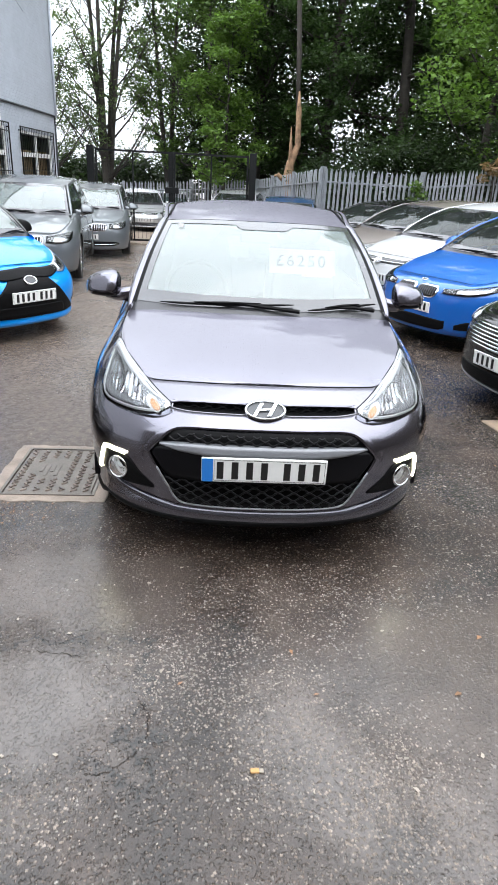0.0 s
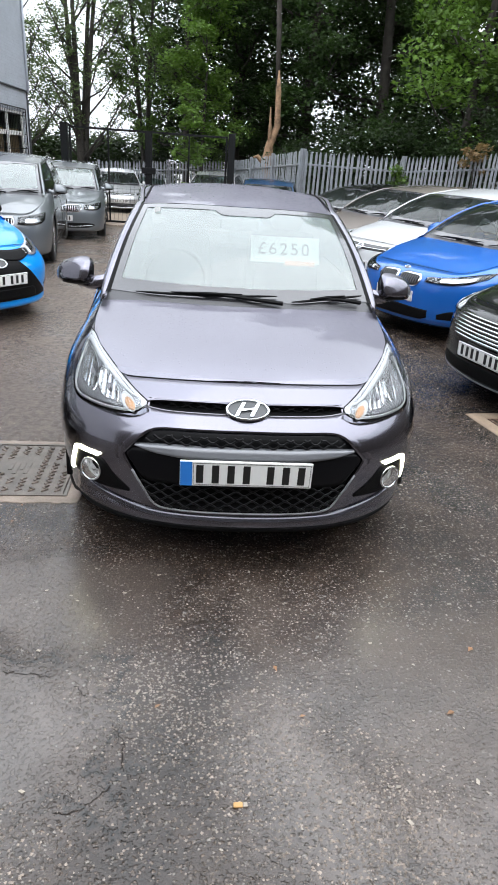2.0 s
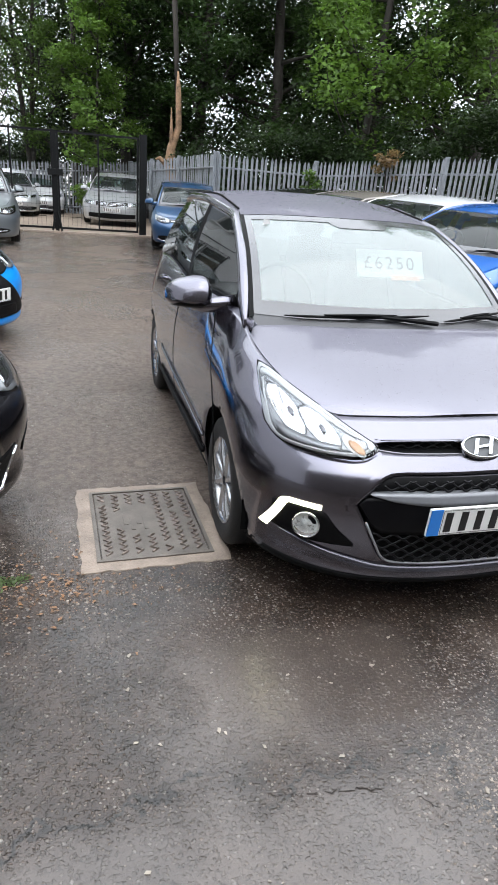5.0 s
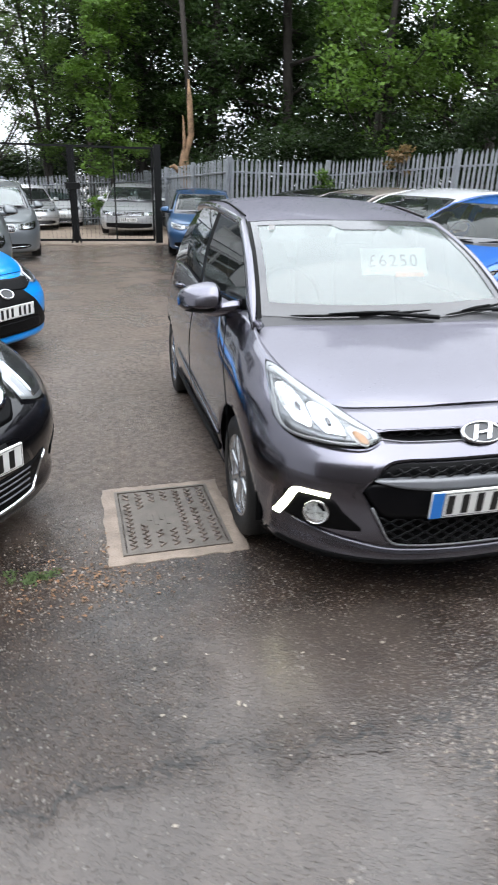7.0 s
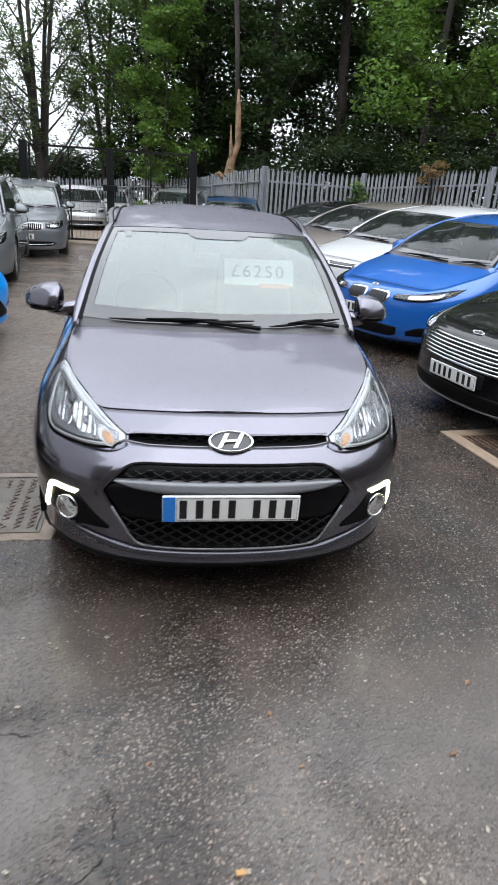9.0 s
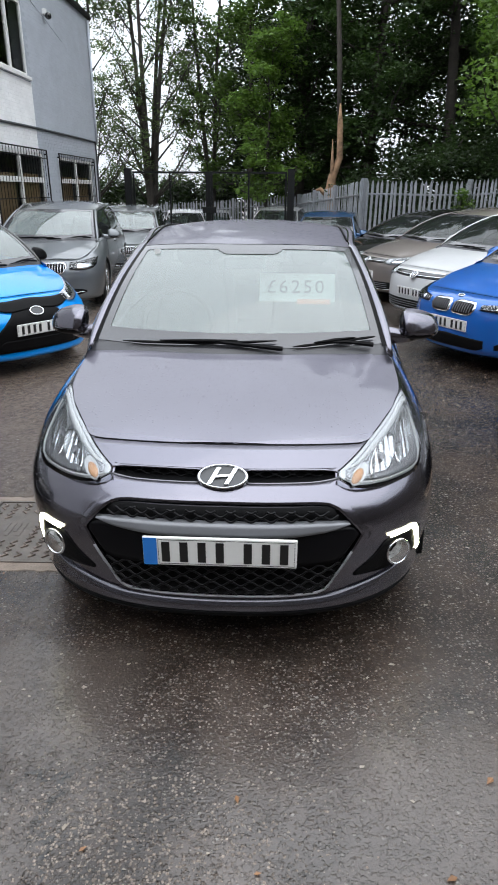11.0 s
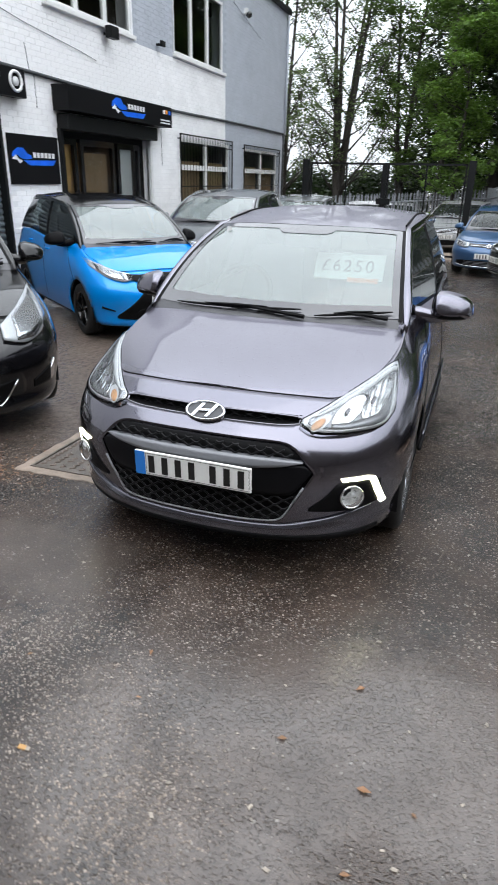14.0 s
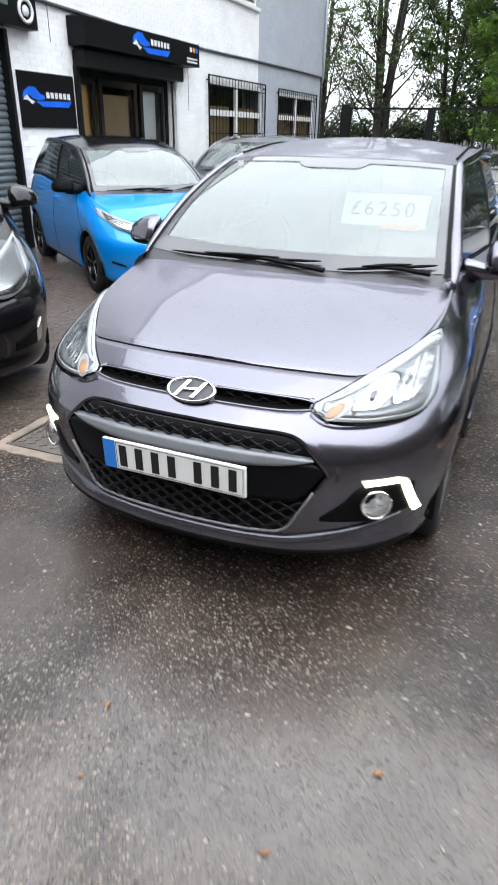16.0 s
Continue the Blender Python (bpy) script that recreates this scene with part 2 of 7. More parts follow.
    # paler tarmac in the lane between the rows of cars, fading out to the right
    lane = calc("MULTIPLY", span(calc("ADD", where.outputs[1], calc("MULTIPLY", patch, 1.2)), 0.9, 2.2), span(calc("ADD", where.outputs[0], calc("MULTIPLY", patch, 1.0)), 1.0, -0.2))
    ground_mix = mixc(calc("MULTIPLY", lane, span(noise_tex(24, 6, 0.75), 0.35, 0.65, 0.3, 0.72)), ground_mix, (0.33, 0.258, 0.212))
    l.new(mixc(calc("MULTIPLY", crack, 0.85), ground_mix, (0.006, 0.005, 0.004)), b.inputs["Base Color"])
    wet = span(noise_tex(0.9, 4), 0.36, 0.64)
    l.new(span(fine, 0.3, 0.7, 0.55, 0.75), b.inputs["Roughness"])
    # the film of rain lies smoother than the stones under it
    l.new(calc("MAXIMUM", span(wet, 0.0, 1.0, 0.65, 1.0), skin), b.inputs["Coat Weight"])
    l.new(calc("ADD", span(fine, 0.3, 0.7, 0.0, 0.07), span(wet, 0.0, 1.0, 0.16, 0.07)), b.inputs["Coat Roughness"])
    b.inputs["Coat IOR"].default_value = 1.68
    film = n.new("ShaderNodeBump")
    film.inputs["Strength"].default_value, film.inputs["Distance"].default_value = 0.5, 0.004
    bp = n.new("ShaderNodeBump")
    bp.inputs["Strength"].default_value, bp.inputs["Distance"].default_value = 1.0, 0.013
    high = calc("MULTIPLY", calc("ADD", calc("ADD", body, fine), body2), span(skin, 0.0, 1.0, 1.0, 0.2))
    l.new(calc("ADD", high, calc("MULTIPLY", worn, 0.6)), bp.inputs["Height"])
    l.new(bp.outputs[0], b.inputs["Normal"])
    l.new(calc("ADD", high, calc("MULTIPLY", worn, 0.8)), film.inputs["Height"])
    l.new(film.outputs[0], b.inputs["Coat Normal"])
    b.inputs["Specular IOR Level"].default_value = 0.12
    return m


TARMAC = tarmac()
CONCRETE = mat("worn_concrete", (0.25, 0.198, 0.160), 0.55, var=0.4, scale=9, bump=0.8, bscale=120)
STEEL = mat("rusty_steel_plate", (0.16, 0.140, 0.122), 0.40, 0.5, var=0.35, scale=12, bump=0.4, bscale=200)
IRON = mat("rusted_iron", (0.12, 0.06, 0.035), 0.75, 0.2, var=0.5, scale=30, bump=0.8, bscale=160)
BLACK = mat("black_plastic", (0.005, 0.005, 0.0055), 0.5, var=0.25, bump=0.15, bscale=500, spec=0.08)
GLOSS_BLACK = mat("gloss_black", (0.008, 0.008, 0.009), 0.14, var=0.2, coat=0.5)
BADGE_FIELD = mat("grey_badge_field", (0.06, 0.062, 0.066), 0.3, 0.3, var=0.1)
PANEL_BLACK = mat("satin_black_panel", (0.004, 0.004, 0.005), 0.35, var=0.2, spec=0.12)
MESH_BLACK = mat("glossy_mesh_black", (0.005, 0.005, 0.006), 0.35, var=0.2, spec=0.2)
BAR_GREY = mat("grey_bar_plastic", (0.17, 0.175, 0.19), 0.38, 0.2, var=0.08, coat=0.4)
LIP_SILVER = mat("bright_satin_lip", (0.22, 0.22, 0.235), 0.4, 0.1, var=0.08)
SATIN = mat("satin_grey_trim", (0.20, 0.20, 0.22), 0.32, 0.5, var=0.08)
CHROME = mat("chrome", (0.75, 0.76, 0.78), 0.09, 1.0, var=0.05)
SILVER = mat("silver_alloy", (0.55, 0.56, 0.58), 0.26, 0.9, var=0.1)
REFLECTOR = mat("lamp_reflector", (0.74, 0.75, 0.76), 0.18, 1.0, var=0.3, scale=60, bump=0.2, bscale=70)
RUBBER = mat("tyre_rubber", (0.010, 0.010, 0.010), 0.7, var=0.3, bump=0.4, bscale=120)
LAMP_DARK = mat("lamp_shadow_trim", (0.27, 0.275, 0.29), 0.25, 0.6, var=0.3, scale=30)
LAMP_RIM = mat("bright_lamp_rim", (0.56, 0.57, 0.59), 0.25, 0.2, var=0.1)
LAMP_FLOOR = mat("lamp_floor_grey", (0.24, 0.245, 0.26), 0.25, 0.5, var=0.2, scale=40)
LIP = mat("grey_bumper_lip", (0.06, 0.06, 0.075), 0.25, 0.6, var=0.1, coat=0.6)
ORANGE = mat("amber_lens", (0.55, 0.31, 0.16), 0.25, var=0.3, scale=40)
RED = mat("red_lens", (0.5, 0.015, 0.015), 0.15, var=0.2, coat=0.6)
PLATE_WHITE = mat("plate_white", (0.78, 0.78, 0.76), 0.35, var=0.04)
PLATE_BLUE = mat("plate_blue", (0.02, 0.19, 0.62), 0.35, var=0.06)
INK = mat("plate_black", (0.01, 0.01, 0.01), 0.4, var=0.2)
GREY_INK = mat("grey_ink", (0.008, 0.011, 0.013), 0.6, var=0.1)
PAPER = mat("price_paper", (0.78, 0.84, 0.81), 0.8, var=0.03)
PAPER_ORANGE = mat("orange_paper", (0.9, 0.28, 0.06), 0.8, var=0.05)
CLOTH = mat("dark_cloth", (0.03, 0.03, 0.034), 0.9, var=0.3, scale=30, bump=0.4, bscale=300)
DASH = mat("dash_plastic", (0.035, 0.035, 0.04), 0.6, var=0.15, bump=0.3, bscale=300)
# film stronger than rain and dust alone: paints in the white of reflected sky
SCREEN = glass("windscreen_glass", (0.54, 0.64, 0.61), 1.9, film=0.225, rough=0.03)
CLEAR_SCREEN = glass("clear_windscreen_glass", (0.42, 0.56, 0.52), 1.45, film=0.02, rough=0.02)
# black border greyed by colour, for its rain film and the sky reflected in it
FRIT = mat("rain_and_sky_greyed_border", (0.055, 0.055, 0.062), 0.16, var=0.12, scale=7, spec=0.6, coat=0.6)
SCUTTLE = mat("scuttle_plastic", (0.07, 0.07, 0.078), 0.35, bump=0.2, bscale=300)
FOG_CORE = mat("fog_reflector", (0.72, 0.72, 0.70), 0.28, 0.55, var=0.25, scale=50, bump=1.0, bscale=70)
GUIDE = mat("light_guide", (0.52, 0.53, 0.54), 0.25, 0.0, var=0.05, coat=0.5)
SIDE_GLASS = glass("side_glass", (0.34, 0.38, 0.38), 1.7, film=0.02)
LENS = glass("lamp_lens", (0.93, 0.95, 0.96), 1.45)
PANE = glass("window_pane", (0.8, 0.84, 0.84), 1.5)
DAYLIGHT = glow("running_light", (1.0, 0.98, 0.66), 12)
WHITE_BRICK = mat("white_painted_brick", (0.86, 0.86, 0.865), 0.6, var=0.09, scale=2.2, bump=0.5, bscale=45, island=0.025)
GREY_BRICK = mat("grey_painted_brick", (0.42, 0.45, 0.50), 0.6, var=0.09, scale=2.2, bump=0.5, bscale=45, island=0.03)
WHITE_JOINT = mat("white_painted_joint", (0.78, 0.78, 0.79), 0.75, var=0.12, bump=0.5)
GREY_JOINT = mat("grey_painted_joint", (0.37, 0.40, 0.445), 0.75, var=0.12, bump=0.5)
UPVC = mat("white_window_frame", (0.74, 0.74, 0.73), 0.35, var=0.06)
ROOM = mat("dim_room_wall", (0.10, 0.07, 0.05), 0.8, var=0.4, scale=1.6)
BLIND = mat("tan_blind", (0.30, 0.20, 0.11), 0.8, var=0.25, scale=2)
SIGN_BLACK = mat("sign_black", (0.006, 0.006, 0.007), 0.45, var=0.2, spec=0.15)
SIGN_BLUE = mat("sign_blue", (0.01, 0.13, 0.75), 0.35, var=0.25, scale=5)
SIGN_WHITE = mat("sign_white", (0.75, 0.75, 0.76), 0.4, var=0.06)
SHUTTER = mat("grey_shutter", (0.15, 0.18, 0.20), 0.45, 0.35, var=0.15, scale=3)
BLACK_STEEL = mat("black_painted_steel", (0.007, 0.0075, 0.008), 0.5, var=0.3, scale=20, bump=0.2, spec=0.2)
GALV = mat("galvanised_steel", (0.26, 0.275, 0.295), 0.55, 0.25, var=0.25, scale=5, bump=0.2, bscale=60)
CABLE = mat("dark_cable", (0.05, 0.055, 0.06), 0.6, var=0.2)
BARK = mat("dark_bark", (0.035, 0.03, 0.025), 0.9, var=0.4, scale=5, bump=1.0, bscale=25)
BARE_WOOD = mat("stripped_trunk_wood", (0.23, 0.142, 0.082), 0.85, var=0.75, scale=4, bump=1.0, bscale=22)
FELT = mat("roof_felt", (0.05, 0.05, 0.055), 0.8, var=0.2)


def leaf_mat(name, col, light):
    m = mat(name, col, 0.5, var=0.3, scale=1.2, bscale=9, tint=light, island=0.45, spec=0.3)
    n, l = m.node_tree.nodes, m.node_tree.links
    b, out = n["Principled BSDF"], n["Material Output"]
    tr, mx = n.new("ShaderNodeBsdfTranslucent"), n.new("ShaderNodeMixShader")
    tr.inputs[0].default_value = (light[0] * 1.3, light[1] * 1.4, light[2], 1)
    mx.inputs[0].default_value = 0.3
    l.new(b.outputs[0], mx.inputs[1])
    l.new(tr.outputs[0], mx.inputs[2])
    l.new(mx.outputs[0], out.inputs[0])
    return m


LEAF_DARK = leaf_mat("dark_leaves", (0.013, 0.028, 0.009), (0.042, 0.078, 0.020))
# darker copy of the leaf colours, with the depth shade painted in
LEAF_SHADE = leaf_mat("shaded_leaves", (0.010, 0.020, 0.007), (0.026, 0.046, 0.014))
LEAF_MID = leaf_mat("green_leaves", (0.036, 0.068, 0.016), (0.10, 0.168, 0.036))
LEAF_BRIGHT = leaf_mat("bright_leaves", (0.042, 0.085, 0.017), (0.125, 0.215, 0.038))
LEAF_GREY = leaf_mat("thin_grey_leaves", (0.055, 0.090, 0.034), (0.12, 0.17, 0.065))
LEAF_DEAD = leaf_mat("dead_leaves", (0.14, 0.085, 0.04), (0.24, 0.16, 0.085))
STONE = mat("loose_chippings", (0.175, 0.142, 0.117), 0.4, var=0.3, island=0.75, coat=0.4)
PALE_BITS = mat("pale_dry_scraps", (0.26, 0.225, 0.185), 0.7, var=0.3, island=0.3)
TAN_PAPER = mat("tan_filter_paper", (0.42, 0.24, 0.09), 0.7, var=0.15)
CRACK = mat("crack_dirt", (0.020, 0.016, 0.014), 0.9, var=0.3, spec=0.05)
FALLEN = mat("fallen_leaves", (0.19, 0.098, 0.046), 0.6, var=0.4, island=0.5)


# ---- mesh helpers ----
def mesh(name, verts, faces, material=None, smooth=False):
    me = bpy.data.meshes.new(name)
    me.from_pydata([tuple(v) for v in verts], [], [tuple(f) for f in faces])
    if material:
        me.materials.append(material)
    if smooth:
        me.shade_smooth()
    me.update()
    return me


def thing(name, label, category, group="", kind="", m=None):
    ob = new(name)
    ob.empty_display_size = 0.2
    if m is not None:
        ob.matrix_world = m
    return tagged(ob, label, category, group, kind)


def part(name, me, material, parent, label="", m=None):
    """One mesh object under a thing or under a part."""
    if isinstance(me, bmesh.types.BMesh):
        bm, me = me, bpy.data.meshes.new(name)
        bm.to_mesh(me)
        bm.free()
    if material and not me.materials:
        me.materials.append(material)
    ob = new(name, me)
    ob.parent = parent
    if m is not None:
        ob.matrix_local = m
    if label:
        ob["label"] = label
    return ob


def solid(name, me, material, label="", category="", group="", kind="", m=None):
    ob = part(name, me, material, None, "", None)
    if m is not None:
        ob.matrix_world = m
    return tagged(ob, label, category, group, kind)


def boxes(lst, bevel=0.0):
    """Boxes (x0, x1, y0, y1, z0, z1), joined into one bmesh, edges bevelled."""
    bm = bmesh.new()
    for x0, x1, y0, y1, z0, z1 in lst:
        vs = [bm.verts.new((x, y, z)) for x in (x0, x1) for y in (y0, y1) for z in (z0, z1)]
        for f in ((0, 1, 3, 2), (4, 6, 7, 5), (0, 4, 5, 1), (2, 3, 7, 6), (0, 2, 6, 4), (1, 5, 7, 3)):
            bm.faces.new([vs[i] for i in f])
    if bevel:
        bmesh.ops.bevel(bm, geom=list(bm.edges), offset=bevel, segments=2, affect="EDGES", profile=0.5)
    return bm


def box(x0, x1, y0, y1, z0, z1, bevel=0.0):
    return boxes([(x0, x1, y0, y1, z0, z1)], bevel)


def grid(rows, closed=False):
    """A smooth sheet through rows of points."""
    v, f, w = [p for r in rows for p in r], [], len(rows[0])
    for i in range(len(rows) - 1):
        for j in range(w if closed else w - 1):
            k = (j + 1) % w
            f.append((i * w + j, i * w + k, (i + 1) * w + k, (i + 1) * w + j))
    return v, f


def sheet(name, rows, material, parent, label="", thick=0.0, closed=False, flip=False):
    v, f = grid(rows, closed)
    if flip:
        f = [q[::-1] for q in f]
    me = mesh(name, v, f, material, True)
    ob = part(name, me, None, parent, label)
    if thick:
        so = ob.modifiers.new("thickness", "SOLIDIFY")
        so.thickness, so.offset = thick, -1
    return ob


def tube(path, radius, sides=8, ends=True):
    """A tapered round bar along points; radius is a number or one for each point."""
    pts = [Vector(p) for p in path]
    rad = radius if isinstance(radius, (list, tuple)) else [radius] * len(pts)
    v, f = [], []
    for i, p in enumerate(pts):
        d = (pts[min(i + 1, len(pts) - 1)] - pts[max(i - 1, 0)]).normalized()
        a = d.cross(Vector((0.3, 0.2, 0.93)) if abs(d.z) < 0.9 else Vector((1, 0, 0))).normalized()
        c = d.cross(a)
        for k in range(sides):
            t = 2 * math.pi * k / sides
            v.append(p + (a * math.cos(t) + c * math.sin(t)) * rad[i])
    for i in range(len(pts) - 1):
        for k in range(sides):
            q = (k + 1) % sides
            f.append((i * sides + k, i * sides + q, (i + 1) * sides + q, (i + 1) * sides + k))
    if ends:
        f.append(tuple(range(sides))[::-1])
        f.append(tuple(range((len(pts) - 1) * sides, len(pts) * sides)))
    return v, f


def join(*pieces):
    v, f = [], []
    for pv, pf in pieces:
        o = len(v)
        v += list(pv)
        f += [tuple(i + o for i in q) for q in pf]
    return v, f


def lathe(profile, sides=32):
    """(radius, x) pairs turned about the x axis."""
    v, f = [], []
    for r, x in profile:
        for k in range(sides):
            t = 2 * math.pi * k / sides
            v.append((x, r * math.cos(t), r * math.sin(t)))
    n = len(profile)
    for i in range(n - 1):
        for k in range(sides):
            q = (k + 1) % sides
            f.append((i * sides + k, (i + 1) * sides + k, (i + 1) * sides + q, i * sides + q))
    return v, f


def curve(pts):
    """A smooth line through (a, b) pairs."""
    xs, ys = np.array([p[0] for p in pts], float), np.array([p[1] for p in pts], float)
    d = np.diff(ys) / np.diff(xs)
    tan = np.zeros(len(xs))
    tan[1:-1] = np.where(d[:-1] * d[1:] > 0, 2 * d[:-1] * d[1:] / (d[:-1] + d[1:] + 1e-12), 0)
    tan[0], tan[-1] = d[0], d[-1]

    def at(x):
        x = min(max(x, xs[0]), xs[-1])
        i = min(max(int(np.searchsorted(xs, x)) - 1, 0), len(d) - 1)
        h = xs[i + 1] - xs[i]
        t = (x - xs[i]) / h
        return float((2 * t ** 3 - 3 * t ** 2 + 1) * ys[i] + (t ** 3 - 2 * t ** 2 + t) * h * tan[i]
                     + (3 * t ** 2 - 2 * t ** 3) * ys[i + 1] + (t ** 3 - t ** 2) * h * tan[i + 1])
    return at


def ease(a, b, x):
    t = min(max((x - a) / (b - a), 0), 1)
    return t * t * (3 - 2 * t)


def lerp(a, b, t):
    return a + (b - a) * t


GROUND_LINE = curve([(-45, 0.16), (-4.2, 0.16), (-3.2, 0.1285), (-1.5, 0.0602), (0, 0.0), (1.5, -0.0602), (2.6, -0.1044), (3.2, -0.12), (4.6, -0.09), (7, -0.09), (10, -0.17), (13, -0.3), (17, -0.36), (25, -0.6), (90, -0.62)])


def ground_z(x, y):
    return GROUND_LINE(y) + 0.5 * ease(4.5, 9.0, x) * ease(4, 9, y)


# ---- cars: front at y = 0, left of the viewer is -x, wheels on z = 0 ----
class Shell:
    """The lacquered outside of a car, from a few curves."""

    def __init__(self, spec):
        self.w = spec["w"]
        self.fine = spec["fine"]
        self.depth = spec["depth"]
        self.round = spec["round"]
        self.length = spec["length"]
        self.rear = spec["rear"]
        self.sill = spec["sill"]
        self.axle = spec["axle"]
        self.base = spec["base"]
        self.r = spec["r"]
        self.pinch = spec["pinch"]
        self.gap = spec["gap"]
        self.nose = spec["nose"]
        self.inset = spec["inset"]
        self.edge = spec["edge"]
        self.hood = spec["hood"]
        self.roof = spec["roof"]
        self.tail = spec["tail"]
        self.bow = spec["bow"]
        self.crown = spec["crown"]
        self.cowl = spec["cowl"]
        self.cowl_corner = spec["cowl_corner"]
        self.top = spec["top"]
        self.top_corner = spec["top_corner"]
        self.rail = spec["rail"]
        self.roof_half = spec["roof_half"]
        self.roof_end = spec["roof_end"]
        self.lines = spec["lines"]
        self.strips = spec["strips"]
        self.mirror = spec["mirror"]
        self.mirror_size = spec["mirror_size"]
        self.wipers = spec["wipers"]
        self.spokes = spec["spokes"]
        self.nose_at, self.inset_at, self.edge_at = curve(self.nose), curve(self.inset), curve(self.edge)
        self.hood_at, self.roof_at, self.tail_at = curve(self.hood), curve(self.roof), curve(self.tail)
        self.rim = [self.point(s, y0, self.edge_at(y0)) for s, y0 in self.columns() if y0 < self.length - 1.0]

    def half(self, z, y0=9.0):
        return self.w - self.inset_at(z) - self.pinch * ease(0.72, 1.0, z) * (1 - ease(0.35, 1.15, y0))

    def front(self, x, z):
        """How far back the front of the car lies at x, z."""
        s = min(abs(x) / self.half(z, 0.0), 0.9995)
        return self.nose_at(z) + self.depth * (1 - (1 - s ** self.round) ** (1 / self.round))

    def columns(self):
        out, q = [], 2 / self.round
        for i in range(self.fine + 1):
            a = math.pi / 2 * i / self.fine
            out.append((math.sin(a) ** q, self.depth * (1 - max(math.cos(a), 0) ** q)))
        last = self.length - self.rear
        steps = int((last - self.depth) / 0.055)
        for i in range(1, steps + 1):
            out.append((1.0, lerp(self.depth, last, i / steps)))
        for i in range(1, 15):
            a = math.pi / 2 * (1 - i / 14)
            out.append((math.sin(a) ** 0.7, last + self.rear * (max(math.cos(a), 0) ** 0.7)))
        return out

    def point(self, s, y0, z, side=1):
        fade = 1 - ease(self.depth * 0.9, self.depth * 0.9 + 0.9, y0)
        back = ease(self.length - 1.2, self.length, y0)
        return (side * s * self.half(z, y0), y0 + self.nose_at(z) * fade - self.tail_at(z) * back, z)

    def belt(self, y):
        """The shoulder line at y, on the right."""
        pts = self.rim
        for a, b in zip(pts, pts[1:]):
            if a[1] <= y <= b[1]:
                q = (y - a[1]) / max(b[1] - a[1], 1e-6)
                return lerp(a[0], b[0], q), lerp(a[2], b[2], q)
        z = self.edge_at(y)
        return self.half(z, y), z


def front_sheet(sh, name, material, parent, xs, top, bottom, lift, label="", skirt=0.03, nx=16, nz=6, side=1, flat=None):
    """A panel that follows the front of the car between two lines of height over x, standing proud by lift, with turned-in rims."""
    tc, bc = curve(top), curve(bottom)
    rows = []
    for i in range(nx + 1):
        x = lerp(xs[0], xs[1], i / nx)
        zb, zt = bc(x), max(tc(x), bc(x) + 0.002)
        col = []
        for j in range(nz + 1):
            z = lerp(zb, zt, j / nz)
            col.append([x, z, lift])
        col = [[x, zb, lift - skirt]] + col + [[x, zt, lift - skirt]]
        rows.append(col)
    first = [] if xs[0] == 0.0 else [[[p[0], p[1], lift - skirt] for p in rows[0]]]
    rows = first + rows + [[[p[0], p[1], lift - skirt] for p in rows[-1]]]
    pts = [[(side * x, sh.front(x, flat if flat else z) - up, z) for x, z, up in r] for r in rows]
    return sheet(name, pts, material, parent, label, flip=side > 0)


def wheel(parent, x, y, r, width, spokes, dark=False, turn=0.0):
    """Tyre with tread shoulders, and an alloy rim inside it; the outer face looks along the sign of x."""
    s = 1 if x > 0 else -1
    prof = [(r * 0.66, -0.9), (r * 0.72, -1.0), (r * 0.9, -1.02), (r * 0.975, -0.9), (r, -0.7), (r, -0.25), (r * 0.985, -0.22), (r * 0.985, -0.18), (r, -0.15),
            (r, 0.15), (r * 0.985, 0.18), (r * 0.985, 0.22), (r, 0.25), (r, 0.7), (r * 0.975, 0.9), (r * 0.9, 1.02), (r * 0.72, 1.0), (r * 0.66, 0.9)]
    me = mesh("wheel", *lathe([(a, b * width / 2) for a, b in prof], 36), RUBBER, True)
    w = part("wheel", me, None, parent, "", Matrix.Translation((x - s * width / 2, y, r)))
    rr, h = r * 0.68, width / 2
    pieces = [lathe([(rr * 0.97, -h * 0.8), (rr * 0.9, -h * 0.3), (rr * 0.93, h * 0.7), (rr * 1.0, h * 0.92), (rr * 0.97, h * 0.98), (rr * 0.92, h * 0.8)], 36),
              lathe([(0.0, h * 0.72), (r * 0.1, h * 0.74), (r * 0.13, h * 0.6), (r * 0.16, h * 0.2)], 18)]
    for k in range(spokes):
        a = turn + 2 * math.pi * k / spokes
        ca, sa, hw = math.cos(a), math.sin(a), r * 0.055
        v = []
        for rad, xo, g in ((r * 0.08, 0.7, 1.2), (r * 0.4, 0.78, 0.8), (rr * 0.95, 0.74, 1.1)):
            for e, d in ((-1, 0), (-0.6, 0.13), (0.6, 0.13), (1, 0), (1, -0.4), (-1, -0.4)):
                v.append((h * (xo + d), ca * rad - sa * hw * g * e, sa * rad + ca * hw * g * e))
        f = [(i * 6 + j, i * 6 + (j + 1) % 6, i * 6 + 6 + (j + 1) % 6, i * 6 + 6 + j) for i in range(2) for j in range(6)]
        pieces.append((v, f))
    v, f = join(*pieces)
    v = [(s * p[0], p[1], p[2]) for p in v]
    part("rim", mesh("rim", v, f, GLOSS_BLACK if dark else SILVER, True), None, w, "black alloy rim" if dark else "silver multi-spoke alloy rim")
    v, f = lathe([(0.001, -h * 0.1), (rr * 0.8, -h * 0.1)], 24)
    part("brake_disc", mesh("brake_disc", [(s * p[0], p[1], p[2]) for p in v], f, STEEL, True), None, w)
    return w


